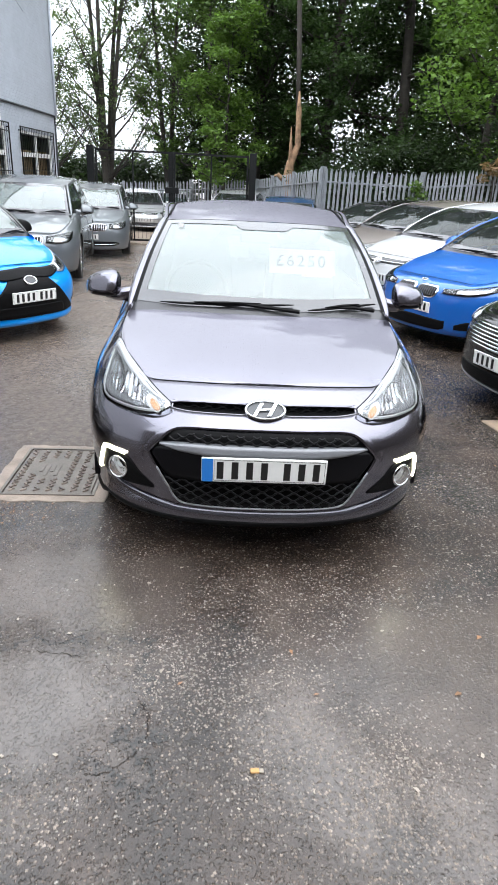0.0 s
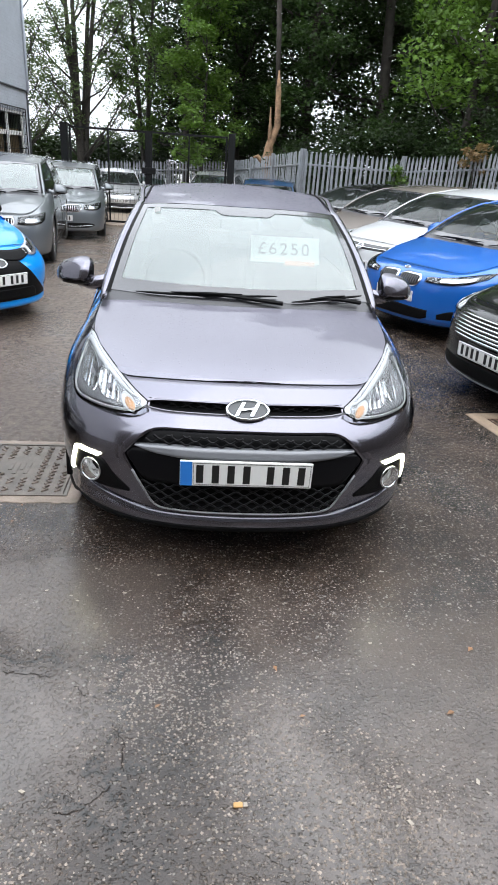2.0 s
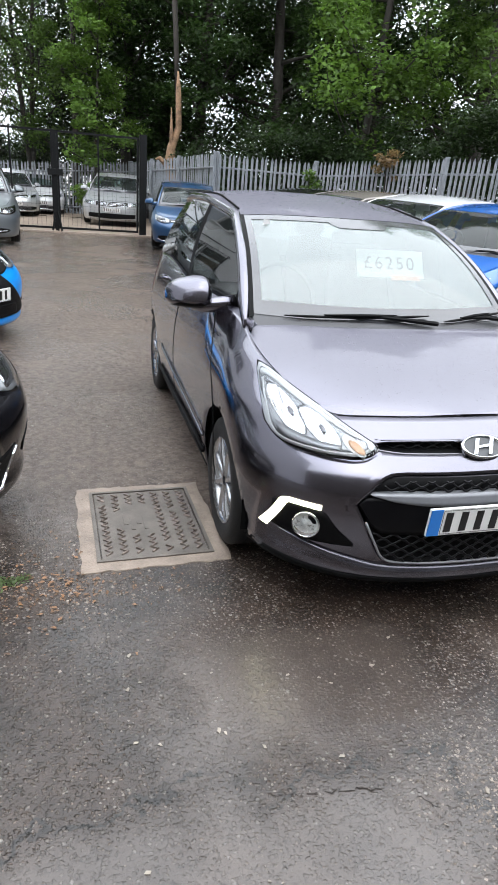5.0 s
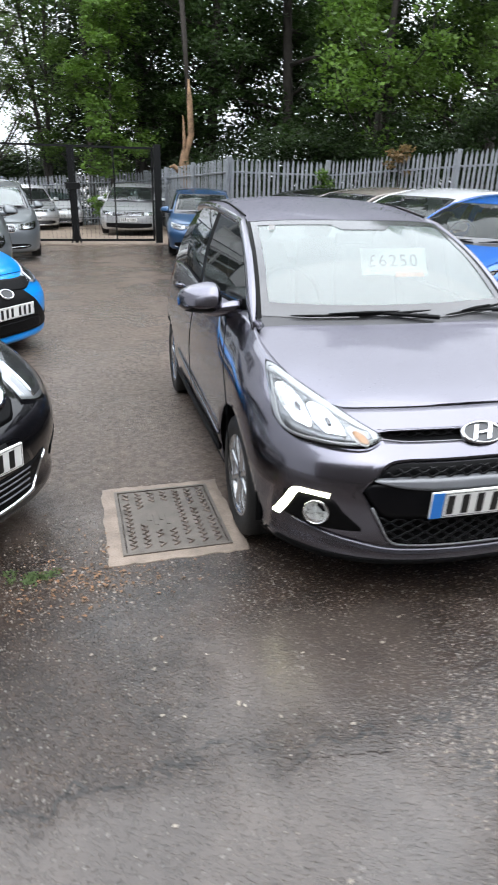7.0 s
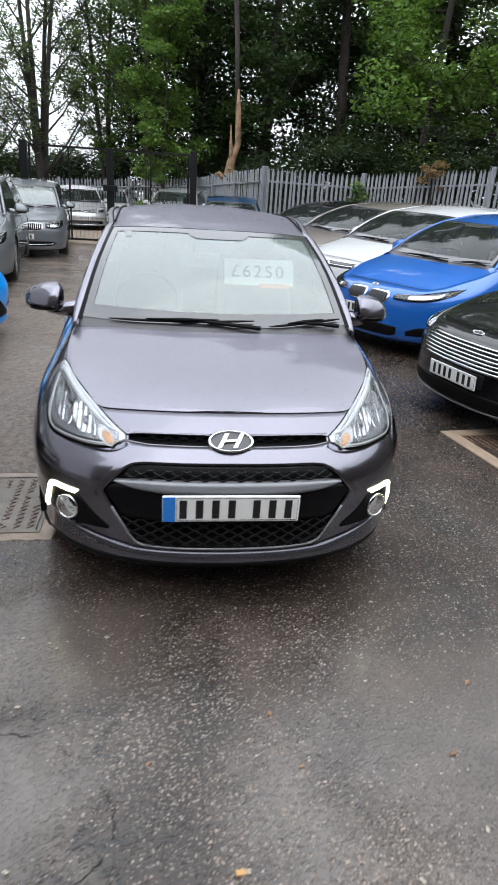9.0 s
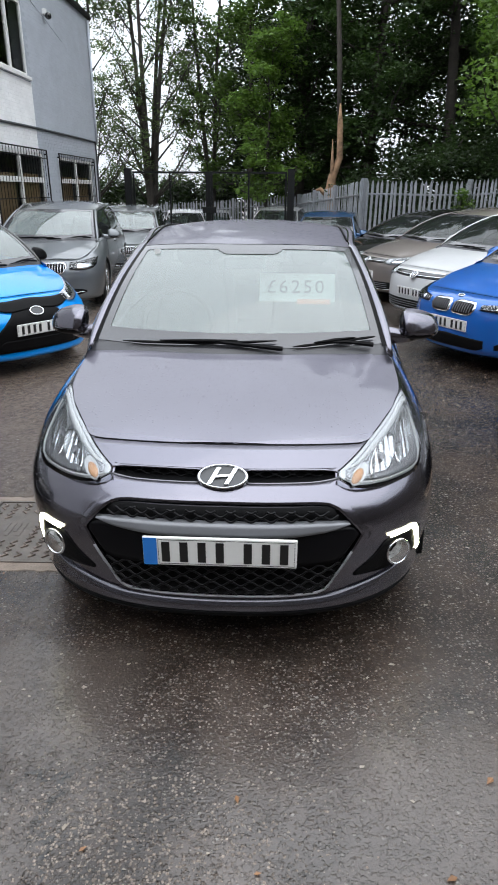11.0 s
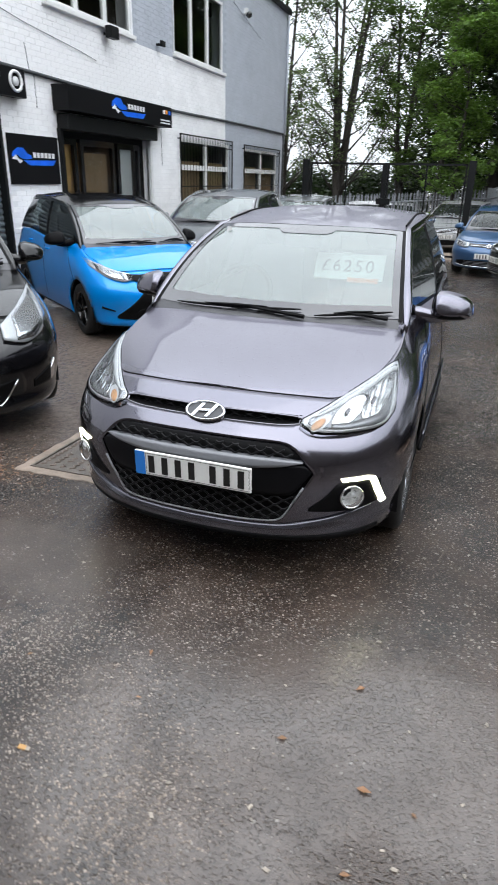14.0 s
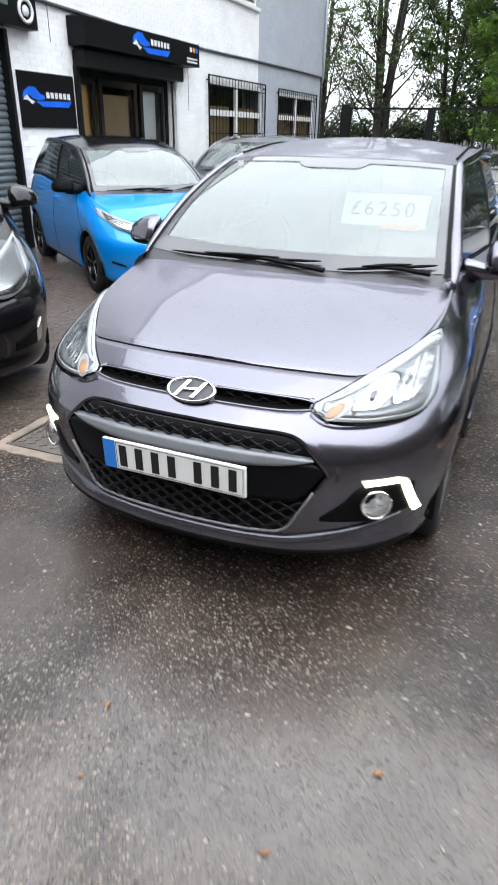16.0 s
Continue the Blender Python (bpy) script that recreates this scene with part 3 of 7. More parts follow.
def plate(parent, y, z, tilt, groups, wide=0.52, blue=True, x=0.0):
    """A number plate whose characters are plain bars."""
    base = part("number_plate", box(-wide / 2, wide / 2, -0.006, 0.006, -0.0555, 0.0555, 0.004), PLATE_WHITE, parent, "white number plate", pose(x, y, z, tilt))
    left = -wide / 2 + 0.012
    if blue:
        part("band", box(-wide / 2 + 0.002, -wide / 2 + 0.048, -0.0075, 0, -0.053, 0.053), PLATE_BLUE, base, "blue band of the plate")
        left += 0.04
    bars, cur = [], left + 0.028
    total = sum(groups) * 0.061 - 0.011 + 0.033 * (len(groups) - 1)
    cur = left + (wide / 2 - 0.012 - left - total) / 2
    for g in groups:
        for _ in range(g):
            bars.append((cur + 0.008, cur + 0.036, -0.0085, -0.006, -0.0395, 0.0395))
            cur += 0.061
        cur += 0.033
    x0, x1 = left + (0.0 if blue else -0.004), wide / 2 - 0.008
    part("border_line", boxes([(x0, x1, -0.0072, -0.005, 0.0468, 0.048), (x0, x1, -0.0072, -0.005, -0.048, -0.0468), (x0, x0 + 0.0012, -0.0072, -0.005, -0.0468, 0.0468), (x1 - 0.0012, x1, -0.0072, -0.005, -0.0468, 0.0468)]), INK, base)
    for b in bars:
        part("marking_bar", box(*b, 0.001), INK, base)
    return base


def badge(parent, sh, z, rx, rz, ring=0.16, slant=True, lift=0.03, material=None):
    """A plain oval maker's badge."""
    y = sh.front(0, z) - lift
    tilt = math.atan2(sh.front(0, z + 0.03) - sh.front(0, z - 0.03), 0.06)
    v, f = [], []
    for k in range(36):
        a = 2 * math.pi * k / 36
        for q, d in ((1.0, 0.012), (1.0, 0.0), (0.94, -0.006), (1 - ring, -0.004), (1 - ring, 0.006)):
            v.append((rx * q * math.cos(a), d, rz * q * math.sin(a)))
    for k in range(36):
        o = (k + 1) % 36
        for j in range(4):
            f.append((k * 5 + j, k * 5 + j + 1, o * 5 + j + 1, o * 5 + j))
    m = Matrix.Translation((0, y, z)) @ Matrix.Rotation(-tilt, 4, "X")
    ob = part("badge", mesh("badge", v, f, material or CHROME, True), None, parent, "oval chrome badge", m)
    disc = [(rx * 0.9 * math.cos(2 * math.pi * k / 28), 0.003, rz * 0.9 * math.sin(2 * math.pi * k / 28)) for k in range(28)]
    part("badge_field", mesh("badge_field", disc, [tuple(range(28))], BADGE_FIELD), None, ob)
    if slant:
        bars = []
        flat = [[(-0.58, -0.66), (-0.42, -0.66), (-0.08, 0.66), (-0.24, 0.66)], [(0.08, -0.66), (0.24, -0.66), (0.58, 0.66), (0.42, 0.66)],
                [(-0.33, -0.16), (-0.22, 0.04), (0.33, 0.16), (0.22, -0.04)]]
        for quad in flat:
            bars.append(([(rx * x, -0.006, rz * z) for x, z in quad] + [(rx * x, 0.004, rz * z) for x, z in quad], [(0, 1, 2, 3), (0, 4, 5, 1), (1, 5, 6, 2), (2, 6, 7, 3), (3, 7, 4, 0)]))
        part("badge_mark", mesh("badge_mark", *join(*bars), CHROME), None, ob)
    return ob


def build_car(name, label, spec, paint, m, detail, roof_paint=None, pillar=None, dark_rim=False, group="parked cars", mirror_paint=None, holes=(), rows=24, screen_glass=None):
    """Body, bonnet, glasshouse, seats, mirrors and wheels of one car; detail(sh, car) adds its face."""
    sh = Shell(spec)
    car = thing(name, label, "car", group, "", m)
    cols = sh.columns()
    v, f = [], []
    cuts = [(a, b, curve(t), curve(w)) for a, b, t, w in holes]
    hubs = ((sh.axle, sh.r), (sh.axle + sh.base, sh.r))
    ra = sh.r + 0.05
    for side in (1, -1):
        o = len(v)
        for s, y0 in cols:
            zt = sh.edge_at(y0)
            zb = sh.sill
            for k in range(rows + 1):
                v.append(sh.point(s, y0, lerp(zb, zt, k / rows), side))
        w = rows + 1
        for i in range(len(cols) - 1):
            for k in range(rows):
                q = (o + i * w + k, o + (i + 1) * w + k, o + (i + 1) * w + k + 1, o + i * w + k + 1)
                c = [sum(v[a][t] for a in q) / 4 for t in range(3)]
                if abs(c[0]) > sh.w * 0.8 and any((c[1] - hy) ** 2 + (c[2] - hz) ** 2 < ra * ra for hy, hz in hubs):
                    continue
                if c[1] < 0.6 and any(a <= abs(c[0]) <= b and lo(abs(c[0])) < c[2] < hi(abs(c[0])) for a, b, hi, lo in cuts):
                    continue
                f.append(q if side > 0 else q[::-1])
    uses = {}
    for q in f:
        for a in q:
            uses[a] = uses.get(a, 0) + 1
    for a, cnt in uses.items():
        x, y, z = v[a]
        for hy, hz in hubs:
            d = math.hypot(y - hy, z - hz)
            if abs(x) > sh.w * 0.75 and cnt < 4 and abs(d - ra) < 0.06 and z < sh.edge_at(y) - 0.02:
                v[a] = (x, hy + (y - hy) * ra / d, max(hz + (z - hz) * ra / d, sh.sill))
        if cnt < 4 and y < 0.5 and abs(x) > 0.001:
            for a0, b0, hi, lo in cuts:
                ax = abs(x)
                if a0 - 0.02 <= ax <= b0 + 0.02:
                    zs = min((hi(ax), lo(ax)), key=lambda q: abs(q - z))
                    if abs(zs - z) < 0.02:
                        v[a] = (x, sh.front(ax, zs), zs)
    me = mesh("body", v, f, paint, True)
    bm = bmesh.new()
    bm.from_mesh(me)
    bmesh.ops.delete(bm, geom=[q for q in bm.verts if not q.link_faces], context="VERTS")
    bmesh.ops.remove_doubles(bm, verts=bm.verts, dist=0.0005)
    bm.to_mesh(me)
    bm.free()
    body = part("body", me, None, car)
    so = body.modifiers.new("thickness", "SOLIDIFY")
    so.thickness, so.offset = 0.012, -1
    # wheel arches, floor
    for hy, hz in hubs:
        for side in (1, -1):
            rws = []
            for k in range(15):
                a = math.pi * k / 14 * 1.12 - 0.19
                rws.append([(side * xx, hy + math.cos(a) * (ra + 0.004), hz + math.sin(a) * (ra + 0.004)) for xx in (sh.w - 0.035, sh.w - 0.32)])
            sheet("wheel_arch", rws, BLACK, car)
    part("underbody", boxes([(-sh.w + 0.26, sh.w - 0.26, 0.3, sh.length - 0.3, sh.sill + 0.005, sh.sill + 0.14), (-sh.w + 0.04, sh.w - 0.04, sh.axle + sh.r + 0.09, sh.axle + sh.base - sh.r - 0.09, sh.sill + 0.005, sh.sill + 0.12)], 0.01), BLACK, car)
    # bonnet
    idx = [i for i, (s, y0) in enumerate(cols) if 0 < i and y0 + sh.nose_at(sh.edge_at(y0)) * (1 - ease(sh.depth * .9, sh.depth * .9 + .9, y0)) <= sh.cowl_corner[1] + 0.02]
    hr = []
    for i in idx:
        s, y0 = cols[i]
        x, y, z = sh.point(s, y0, sh.edge_at(y0))
        move = sh.bow * ease(0.3 * sh.cowl_corner[1], sh.cowl_corner[1], y)
        zc = sh.hood_at(y + move)
        hr.append([(x * u, y + move * (1 - u * u), lerp(zc, z, abs(u) ** sh.crown) + 0.003) for u in [lerp(-1, 1, j / 20) for j in range(21)]])
    c0 = sh.point(0, 0, sh.edge_at(0))
    hr = [[(p[0] * 0.02, c0[1] + 0.004, c0[2] + 0.001) for p in hr[0]]] + hr
    sheet("bonnet", hr, paint, car)
    # the gap round the bonnet
    line = [sh.point(s, y0, sh.edge_at(y0)) for s, y0 in cols[:idx[-1] + 1]]
    for side in (1, -1):
        part("bonnet_gap", mesh("bonnet_gap", *tube([(side * p[0], p[1] - 0.001, p[2] - 0.0015) for p in line[:sh.gap]], 0.0024, 5), BLACK), None, car)
    # windscreen
    bx, by, bz = sh.cowl_corner
    cy, cz = sh.cowl
    tx, ty = sh.top_corner
    rail = sh.rail
    def roof_z(y, u):
        return sh.roof_at(y) - rail * abs(u) ** 2.4
    def screen(u, t):
        b = Vector((bx * u, lerp(cy, by, u * u), lerp(cz, bz, u * u)))
        yt = lerp(sh.top, ty, u * u)
        tp = Vector((tx * u, yt, roof_z(yt, u)))
        p = b.lerp(tp, t)
        return p + Vector((0, -0.035, 0.03)) * math.sin(math.pi * t)
    us = [lerp(-1, 1, j / 20) for j in range(21)]
    edge = 0.978
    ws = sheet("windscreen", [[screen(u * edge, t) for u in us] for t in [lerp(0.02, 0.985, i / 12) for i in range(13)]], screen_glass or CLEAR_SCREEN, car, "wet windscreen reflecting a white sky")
    ws.visible_shadow = False
    for side in (1, -1):
        sheet("windscreen_seal", [[screen(side * q, t) + Vector((0, -0.003, 0.003)) for q in (edge - 0.008, 1.0)] for t in [i / 12 for i in range(13)]], BLACK, car, flip=side < 0)
    sheet("cowl", [[screen(u, -0.05) + Vector((0, 0, -0.012)) for u in us], [screen(u, 0.03) + Vector((0, 0, 0.002)) for u in us]], SCUTTLE, car, "black plastic scuttle under the windscreen")
    deep = Vector((0, -0.0025, 0.0025))
    sheet("frit_border", [[screen(u * edge, t) + deep for u in us] for t in (0.925, 0.985)], FRIT, car, "black ceramic border of the windscreen")
    sheet("frit_border", [[screen(u * edge, t) + deep for u in us] for t in (0.02, 0.07, 0.128)], FRIT, car)
    for side in (1, -1):
        sheet("frit_border", [[screen(side * q, lerp(0.1, 0.94, i / 10)) + deep for q in (0.915, edge)] for i in range(11)], FRIT, car, flip=side < 0)
    sheet("sensor_panel", [[screen(lerp(-0.24, 0.34, 0.5 + 0.5 * j / 6 * (1 - 0.28 * i * i)), lerp(0.93, 0.862, i)) + deep for j in range(-6, 7)] for i in (0, 0.4, 0.8, 1)], FRIT, car)
    # roof
    def roof_pt(u, t):
        y = lerp(lerp(sh.top, ty, u * u), sh.roof_end, t)
        return (u * lerp(tx, sh.roof_half, ease(0, 0.35, t)) * (1 - 0.06 * ease(0.75, 1, t)), y, roof_z(y, u))
    sheet("roof", [[roof_pt(u, i / 18) for u in us] for i in range(19)], roof_paint or paint, car)
    # side glass and pillars, between slanting lines from shoulder to roof
    pil = pillar or paint
    def side_pt(line_no, t, side):
        yb, yr = sh.lines[line_no]
        if line_no == 0:
            p = screen(1.0, t)
            return (side * p.x, p.y, p.z)
        xb, zb = sh.belt(yb)
        if line_no == 1:
            xb, zb = xb - 0.045, zb + 0.006
        tt = (yr - ty) / (sh.roof_end - ty)
        xr, yy, zr = roof_pt(1.0, tt)
        return (side * (lerp(xb - 0.012, xr, t) + 0.02 * math.sin(math.pi * t)), lerp(yb, yy, t), lerp(zb, zr, t))
    ts = [i / 10 for i in range(11)]
    for side in (1, -1):
        for k in range(len(sh.lines) - 1):
            nm = sh.strips[k]
            def strip(t0, t1, e0=0.0, e1=1.0, n=8):
                return [[Vector(side_pt(k, lerp(t0, t1, i / n), side)).lerp(Vector(side_pt(k + 1, lerp(t0, t1, i / n), side)), lerp(e0, e1, j / 6)) for j in range(7)] for i in range(n + 1)]
            if nm == "window":
                g = sheet("side_window", strip(0.03, 0.9), SIDE_GLASS, car, flip=side < 0)
                g.visible_shadow = False
                if k == 1:
                    q0, q1, q2 = Vector(side_pt(1, 0.0, side)), Vector(side_pt(1, 0.42, side)), Vector(side_pt(1, 0.0, side)).lerp(Vector(side_pt(2, 0.0, side)), 0.24)
                    off = Vector((side * 0.004, 0, 0))
                    sheet("sail_panel", [[q0 + off, q2 + off], [q1 + off, q1.lerp(q2, 0.04) + off]], BLACK, car, "black corner panel behind the mirror", flip=side < 0)
                sheet("window_rail", strip(0.9, 1.0, n=2), pil, car, flip=side < 0)
                sheet("window_seal", [[Vector(p) + Vector((side * 0.005, 0, 0)) for p in r] for r in strip(-0.012, 0.045, n=2)], BLACK, car, flip=side < 0)
            else:
                sheet("pillar", strip(0.0, 1.0), BLACK if nm == "post" else pil, car, flip=side < 0)
    # rounded frame up the screen and along the roof, and the shoulder under the glass
    for side in (1, -1):
        pth = [screen(1.0, t) + Vector((0.012, 0.022, -0.012)) for t in [lerp(-0.07, 0.98, i / 12) for i in range(13)]]
        pth += [Vector(roof_pt(1.0, t)) + Vector((0.004, 0, -0.016)) for t in [lerp(0.03, 0.97, i / 12) for i in range(13)]]
        rad = [0.010, 0.022, 0.028, 0.030, 0.030] + [0.028] * 8 + [0.026] * 10 + [0.022, 0.018, 0.01]
        part("roof_frame", mesh("roof_frame", *tube([(side * p.x, p.y, p.z) for p in pth], rad, 12), pil, True), None, car, "rounded frame from screen pillar to roof edge")
        c0, c1, c2 = Vector(side_pt(0, 0.0, side)), Vector(side_pt(1, 0.0, side)), Vector(side_pt(2, 0.0, side))
        base = [c0 + Vector((0, -0.10, -0.02))] + [c0.lerp(c1, i / 4) for i in range(5)] + [c1.lerp(c2, i / 12) for i in range(1, 13)]
        rws = []
        for p in base:
            bx_, bz_ = sh.belt(p.y)
            o = Vector((side * (bx_ - 0.001), p.y, bz_))
            rws.append([o, o.lerp(p, 0.4) + Vector((0, 0, 0.006)), p + Vector((-side * 0.01, 0, 0.003))])
        sheet("shoulder", rws, paint, car, flip=side > 0)
    # tailgate glass
    n = len(sh.lines) - 1
    def rear_pt(u, t):
        a, b = Vector(side_pt(n, t, -1)), Vector(side_pt(n, t, 1))
        p = a.lerp(b, (u + 1) / 2)
        return p + Vector((0, 0.14 * (1 - u * u), 0))
    g = sheet("rear_window", [[rear_pt(u, t) for u in us] for t in [i / 8 for i in range(9)]], SIDE_GLASS, car)
    g.visible_shadow = False
    sheet("tail_shelf", [[rear_pt(u, 0) for u in us], [(u * sh.half(1.0) * 0.9, sh.length - 0.12, sh.edge_at(sh.length) - 0.01) for u in us]], paint, car)
    # cabin
    zc = sh.cowl[1]
    part("cabin_floor", boxes([(-sh.w + 0.14, sh.w - 0.14, 0.9, sh.length - 0.35, sh.sill + 0.1, sh.sill + 0.22)], 0.02), CLOTH, car)
    dash = [[(u * (bx - 0.03), cy + 0.06 + d + 0.1 * u * u, zc + h) for u in us] for d, h in ((-0.05, -0.06), (0.12, -0.012), (0.3, -0.015), (0.36, -0.07), (0.34, -0.36))]
    sheet("dashboard", dash, DASH, car)
    for sx in (-0.36, 0.36):
        for sy, hh in ((sh.top + 0.42, 0.0), (sh.top + 1.25, -0.02)):
            rows_s = []
            for t in range(9):
                q = t / 8
                rows_s.append([(sx + 0.235 * math.cos(a) * (1 - 0.25 * q ** 3), sy + 0.25 * q + 0.06 * math.sin(a), lerp(0.55, zc + 0.27 + hh, q)) for a in [2 * math.pi * j / 14 for j in range(14)]])
            rows_s.append([(sx, sy + 0.25, rows_s[-1][0][2] + 0.02)] * 14)
            sheet("seat", rows_s, CLOTH, car, closed=True)
            hrest = [[(sx + 0.12 * math.sin(b) * math.cos(a), sy + 0.3 + 0.05 * math.sin(b) * math.sin(a), zc + 0.35 + hh + 0.085 * math.cos(b)) for a in [2 * math.pi * j / 12 for j in range(12)]] for b in [math.pi * (i + 0.01) / 8.02 for i in range(9)]]
            sheet("headrest", hrest, CLOTH, car, closed=True)
    wy, wz = sh.top - 0.05, zc + 0.02
    ringp = [(-0.36 + 0.185 * math.cos(a), wy + 0.07 * math.sin(a), wz + 0.17 * math.sin(a)) for a in [2 * math.pi * i / 24 for i in range(25)]]
    part("steering_wheel", mesh("steering_wheel", *tube(ringp, 0.015, 6, False), DASH, True), None, car)
    rm = screen(0, 0.86)
    part("rear_view_mirror", box(-0.11, 0.11, rm.y + 0.05, rm.y + 0.075, rm.z - 0.075, rm.z - 0.015, 0.012), DASH, car)
    # wipers
    for a, b, el in sh.wipers:
        pa, pb = screen(a, 0.02) + Vector((0, -0.02, 0.012)), screen(b, 0.06) + Vector((0, -0.02, 0.014))
        mid = screen(el, 0.008) + Vector((0, -0.025, 0.012))
        v1 = tube([mid, mid.lerp(pa.lerp(pb, 0.42), 0.6) + Vector((0, -0.008, 0.008)), pa.lerp(pb, 0.42)], [0.012, 0.009, 0.006], 6)
        blade = [pa.lerp(pb, i / 8) for i in range(9)]
        blade = [screen(lerp(a, b, i / 8), 0.02 + 0.045 * (i / 8)) + Vector((0, -0.014, 0.011)) for i in range(9)]
        spine = [blade[i] + Vector((0, -0.004, 0.010)) for i in range(2, 7)]
        part("wiper", mesh("wiper", *join(v1, tube(blade, [0.003] + [0.0065] * 7 + [0.003], 6), tube(spine, [0.003, 0.006, 0.009, 0.006, 0.003], 6)), BLACK), None, car)
    # door mirrors
    for side in (1, -1):
        mx, my, mz = sh.mirror
        mw, mh = sh.mirror_size
        def housing(a, b, k=1.0):
            cx, sz = (math.copysign(abs(q) ** 0.72, q) for q in (math.cos(b), math.sin(b)))
            sc = max(math.sin(a), 0.0) ** 0.58 * k
            y = -0.085 * math.cos(a) * (1 if a < math.pi / 2 else 0.3)
            z = sz * mh * (1.0 if sz > 0 else 0.72) * (1 - 0.17 * cx) - 0.012 * cx
            return (side * (mx + mw * cx * sc), my + y * k + 0.045 * (cx * sc + 0.2) + 0.30 * max(z * sc + 0.02, 0.0), mz + z * sc)
        lats = [math.pi * i / 26 for i in range(27)]
        h = sheet("door_mirror", [[housing(a, 2 * math.pi * j / 44) for j in range(44)] for a in lats], mirror_paint or paint, car, closed=True, flip=side < 0)
        xb, zb = sh.belt(my - 0.1)
        v1 = tube([(side * (xb - 0.03), my - 0.1, zb + 0.02), (side * (mx - mw * 0.75), my - 0.01, mz - mh * 0.6), (side * (mx - mw * 0.2), my + 0.01, mz - mh * 0.55)], [0.042, 0.034, 0.028], 12)
        part("mirror_stem", mesh("mirror_stem", *v1, mirror_paint or paint, True), None, h)
        sheet("mirror_base", [[housing(a, math.pi * lerp(1.27, 1.73, j / 12), 1.02) for j in range(13)] for a in lats[3:24]], BLACK, h, "black underside", flip=side < 0)
    # wheels
    for hy, hz in hubs:
        for side in (1, -1):
            wheel(car, side * (sh.w - 0.025), hy, sh.r, 0.19, sh.spokes, dark_rim, 0.3)
    # door gaps, handles and tail lamps
    def side_line(pts, rad=0.0028):
        for side in (1, -1):
            pth = [Vector(sh.point(1.0, y, z, side)) + Vector((side * 0.0005, 0, 0)) for y, z in pts]
            part("door_gap", mesh("door_gap", *tube(pth, rad, 5), BLACK), None, car)
    d0, d1, d2 = sh.lines[1][0] - 0.12, sh.lines[2][0] + 0.05, sh.lines[4][0] if len(sh.lines) > 4 else sh.lines[-1][0]
    for dy in (d0, d1):
        side_line([(dy, lerp(sh.sill + 0.08, sh.edge_at(dy) - 0.01, i / 10)) for i in range(11)])
    for hy in (d1 - 0.2, d2 - 0.22):
        for side in (1, -1):
            z = sh.edge_at(hy) - 0.12
            xx = sh.half(z, hy)
            pts = [(side * (xx - 0.004), hy, z), (side * (xx + 0.026), hy + 0.03, z), (side * (xx + 0.026), hy + 0.13, z), (side * (xx - 0.004), hy + 0.16, z)]
            part("door_handle", mesh("door_handle", *tube(pts, 0.012, 8), paint, True), None, car)
    for side in (1, -1):
        rws = [[sh.point(s, y0, z, side) for z in [lerp(0.72, sh.edge_at(y0) - 0.03, j / 4) for j in range(5)]] for s, y0 in cols[-13:-6]]
        rws = [[(p[0] * 1.008, p[1] + 0.008, p[2]) for p in r] for r in rws]
        sheet("tail_lamp", rws, RED, car, "red tail lamp", flip=side > 0)
    detail(sh, car)
    return car


SMALL = dict(fine=58, w=0.83, depth=0.65, round=2.5, length=3.6, rear=0.42, sill=0.181, axle=0.745, base=2.385, r=0.288, pinch=0.075, gap=22,
             nose=[(0.15, 0.045), (0.18, 0.002), (0.21, -0.017), (0.24, -0.018), (0.275, -0.006), (0.33, -0.010), (0.40, -0.025), (0.47, -0.033), (0.53, -0.029), (0.57, -0.016), (0.6, 0.0), (0.65, 0.045), (0.69, 0.09),
                   (0.73, 0.145), (0.765, 0.20), (0.8, 0.25), (0.862, 0.33), (0.92, 0.43), (0.985, 0.52), (1.1, 0.56)],
             inset=[(0.15, 0.06), (0.25, 0.03), (0.4, 0.008), (0.58, 0.0), (0.72, 0.008), (0.85, 0.03), (0.95, 0.055), (1.05, 0.085), (1.2, 0.14)],
             edge=[(0.0, 0.765), (0.04, 0.761), (0.08, 0.757), (0.12, 0.772), (0.17, 0.805), (0.22, 0.84), (0.265, 0.864), (0.36, 0.91), (0.47, 0.968), (0.6, 0.985), (0.95, 0.965), (1.3, 0.97), (2.0, 1.0), (2.9, 1.05), (3.4, 1.04), (3.6, 1.02)],
             hood=[(0.19, 0.765), (0.3, 0.815), (0.5, 0.885), (0.65, 0.927), (0.83, 0.965), (1.2, 1.0)],
             roof=[(1.4, 1.383), (1.5, 1.405), (1.62, 1.434), (1.9, 1.478), (2.3, 1.520), (2.7, 1.524), (3.1, 1.485), (3.4, 1.42)],
             tail=[(0.15, 0.1), (0.4, 0.0), (0.7, 0.0), (1.0, 0.06), (1.1, 0.1)], bow=-0.12, crown=3.0,
             cowl=(0.835, 0.972), cowl_corner=(0.672, 0.93, 0.99), top=1.50, top_corner=(0.562, 1.63), rail=0.05, roof_half=0.60, roof_end=3.24,
             lines=[(0.93, 1.63), (0.985, 1.665), (2.0, 2.08), (2.08, 2.16), (2.86, 2.70), (3.34, 3.06)], strips=["pillar", "window", "post", "window", "pillar"],
             mirror=(0.885, 1.26, 1.026), mirror_size=(0.106, 0.080), wipers=[(-0.78, 0.26, 0.30), (0.37, 0.93, 0.90)], spokes=8)


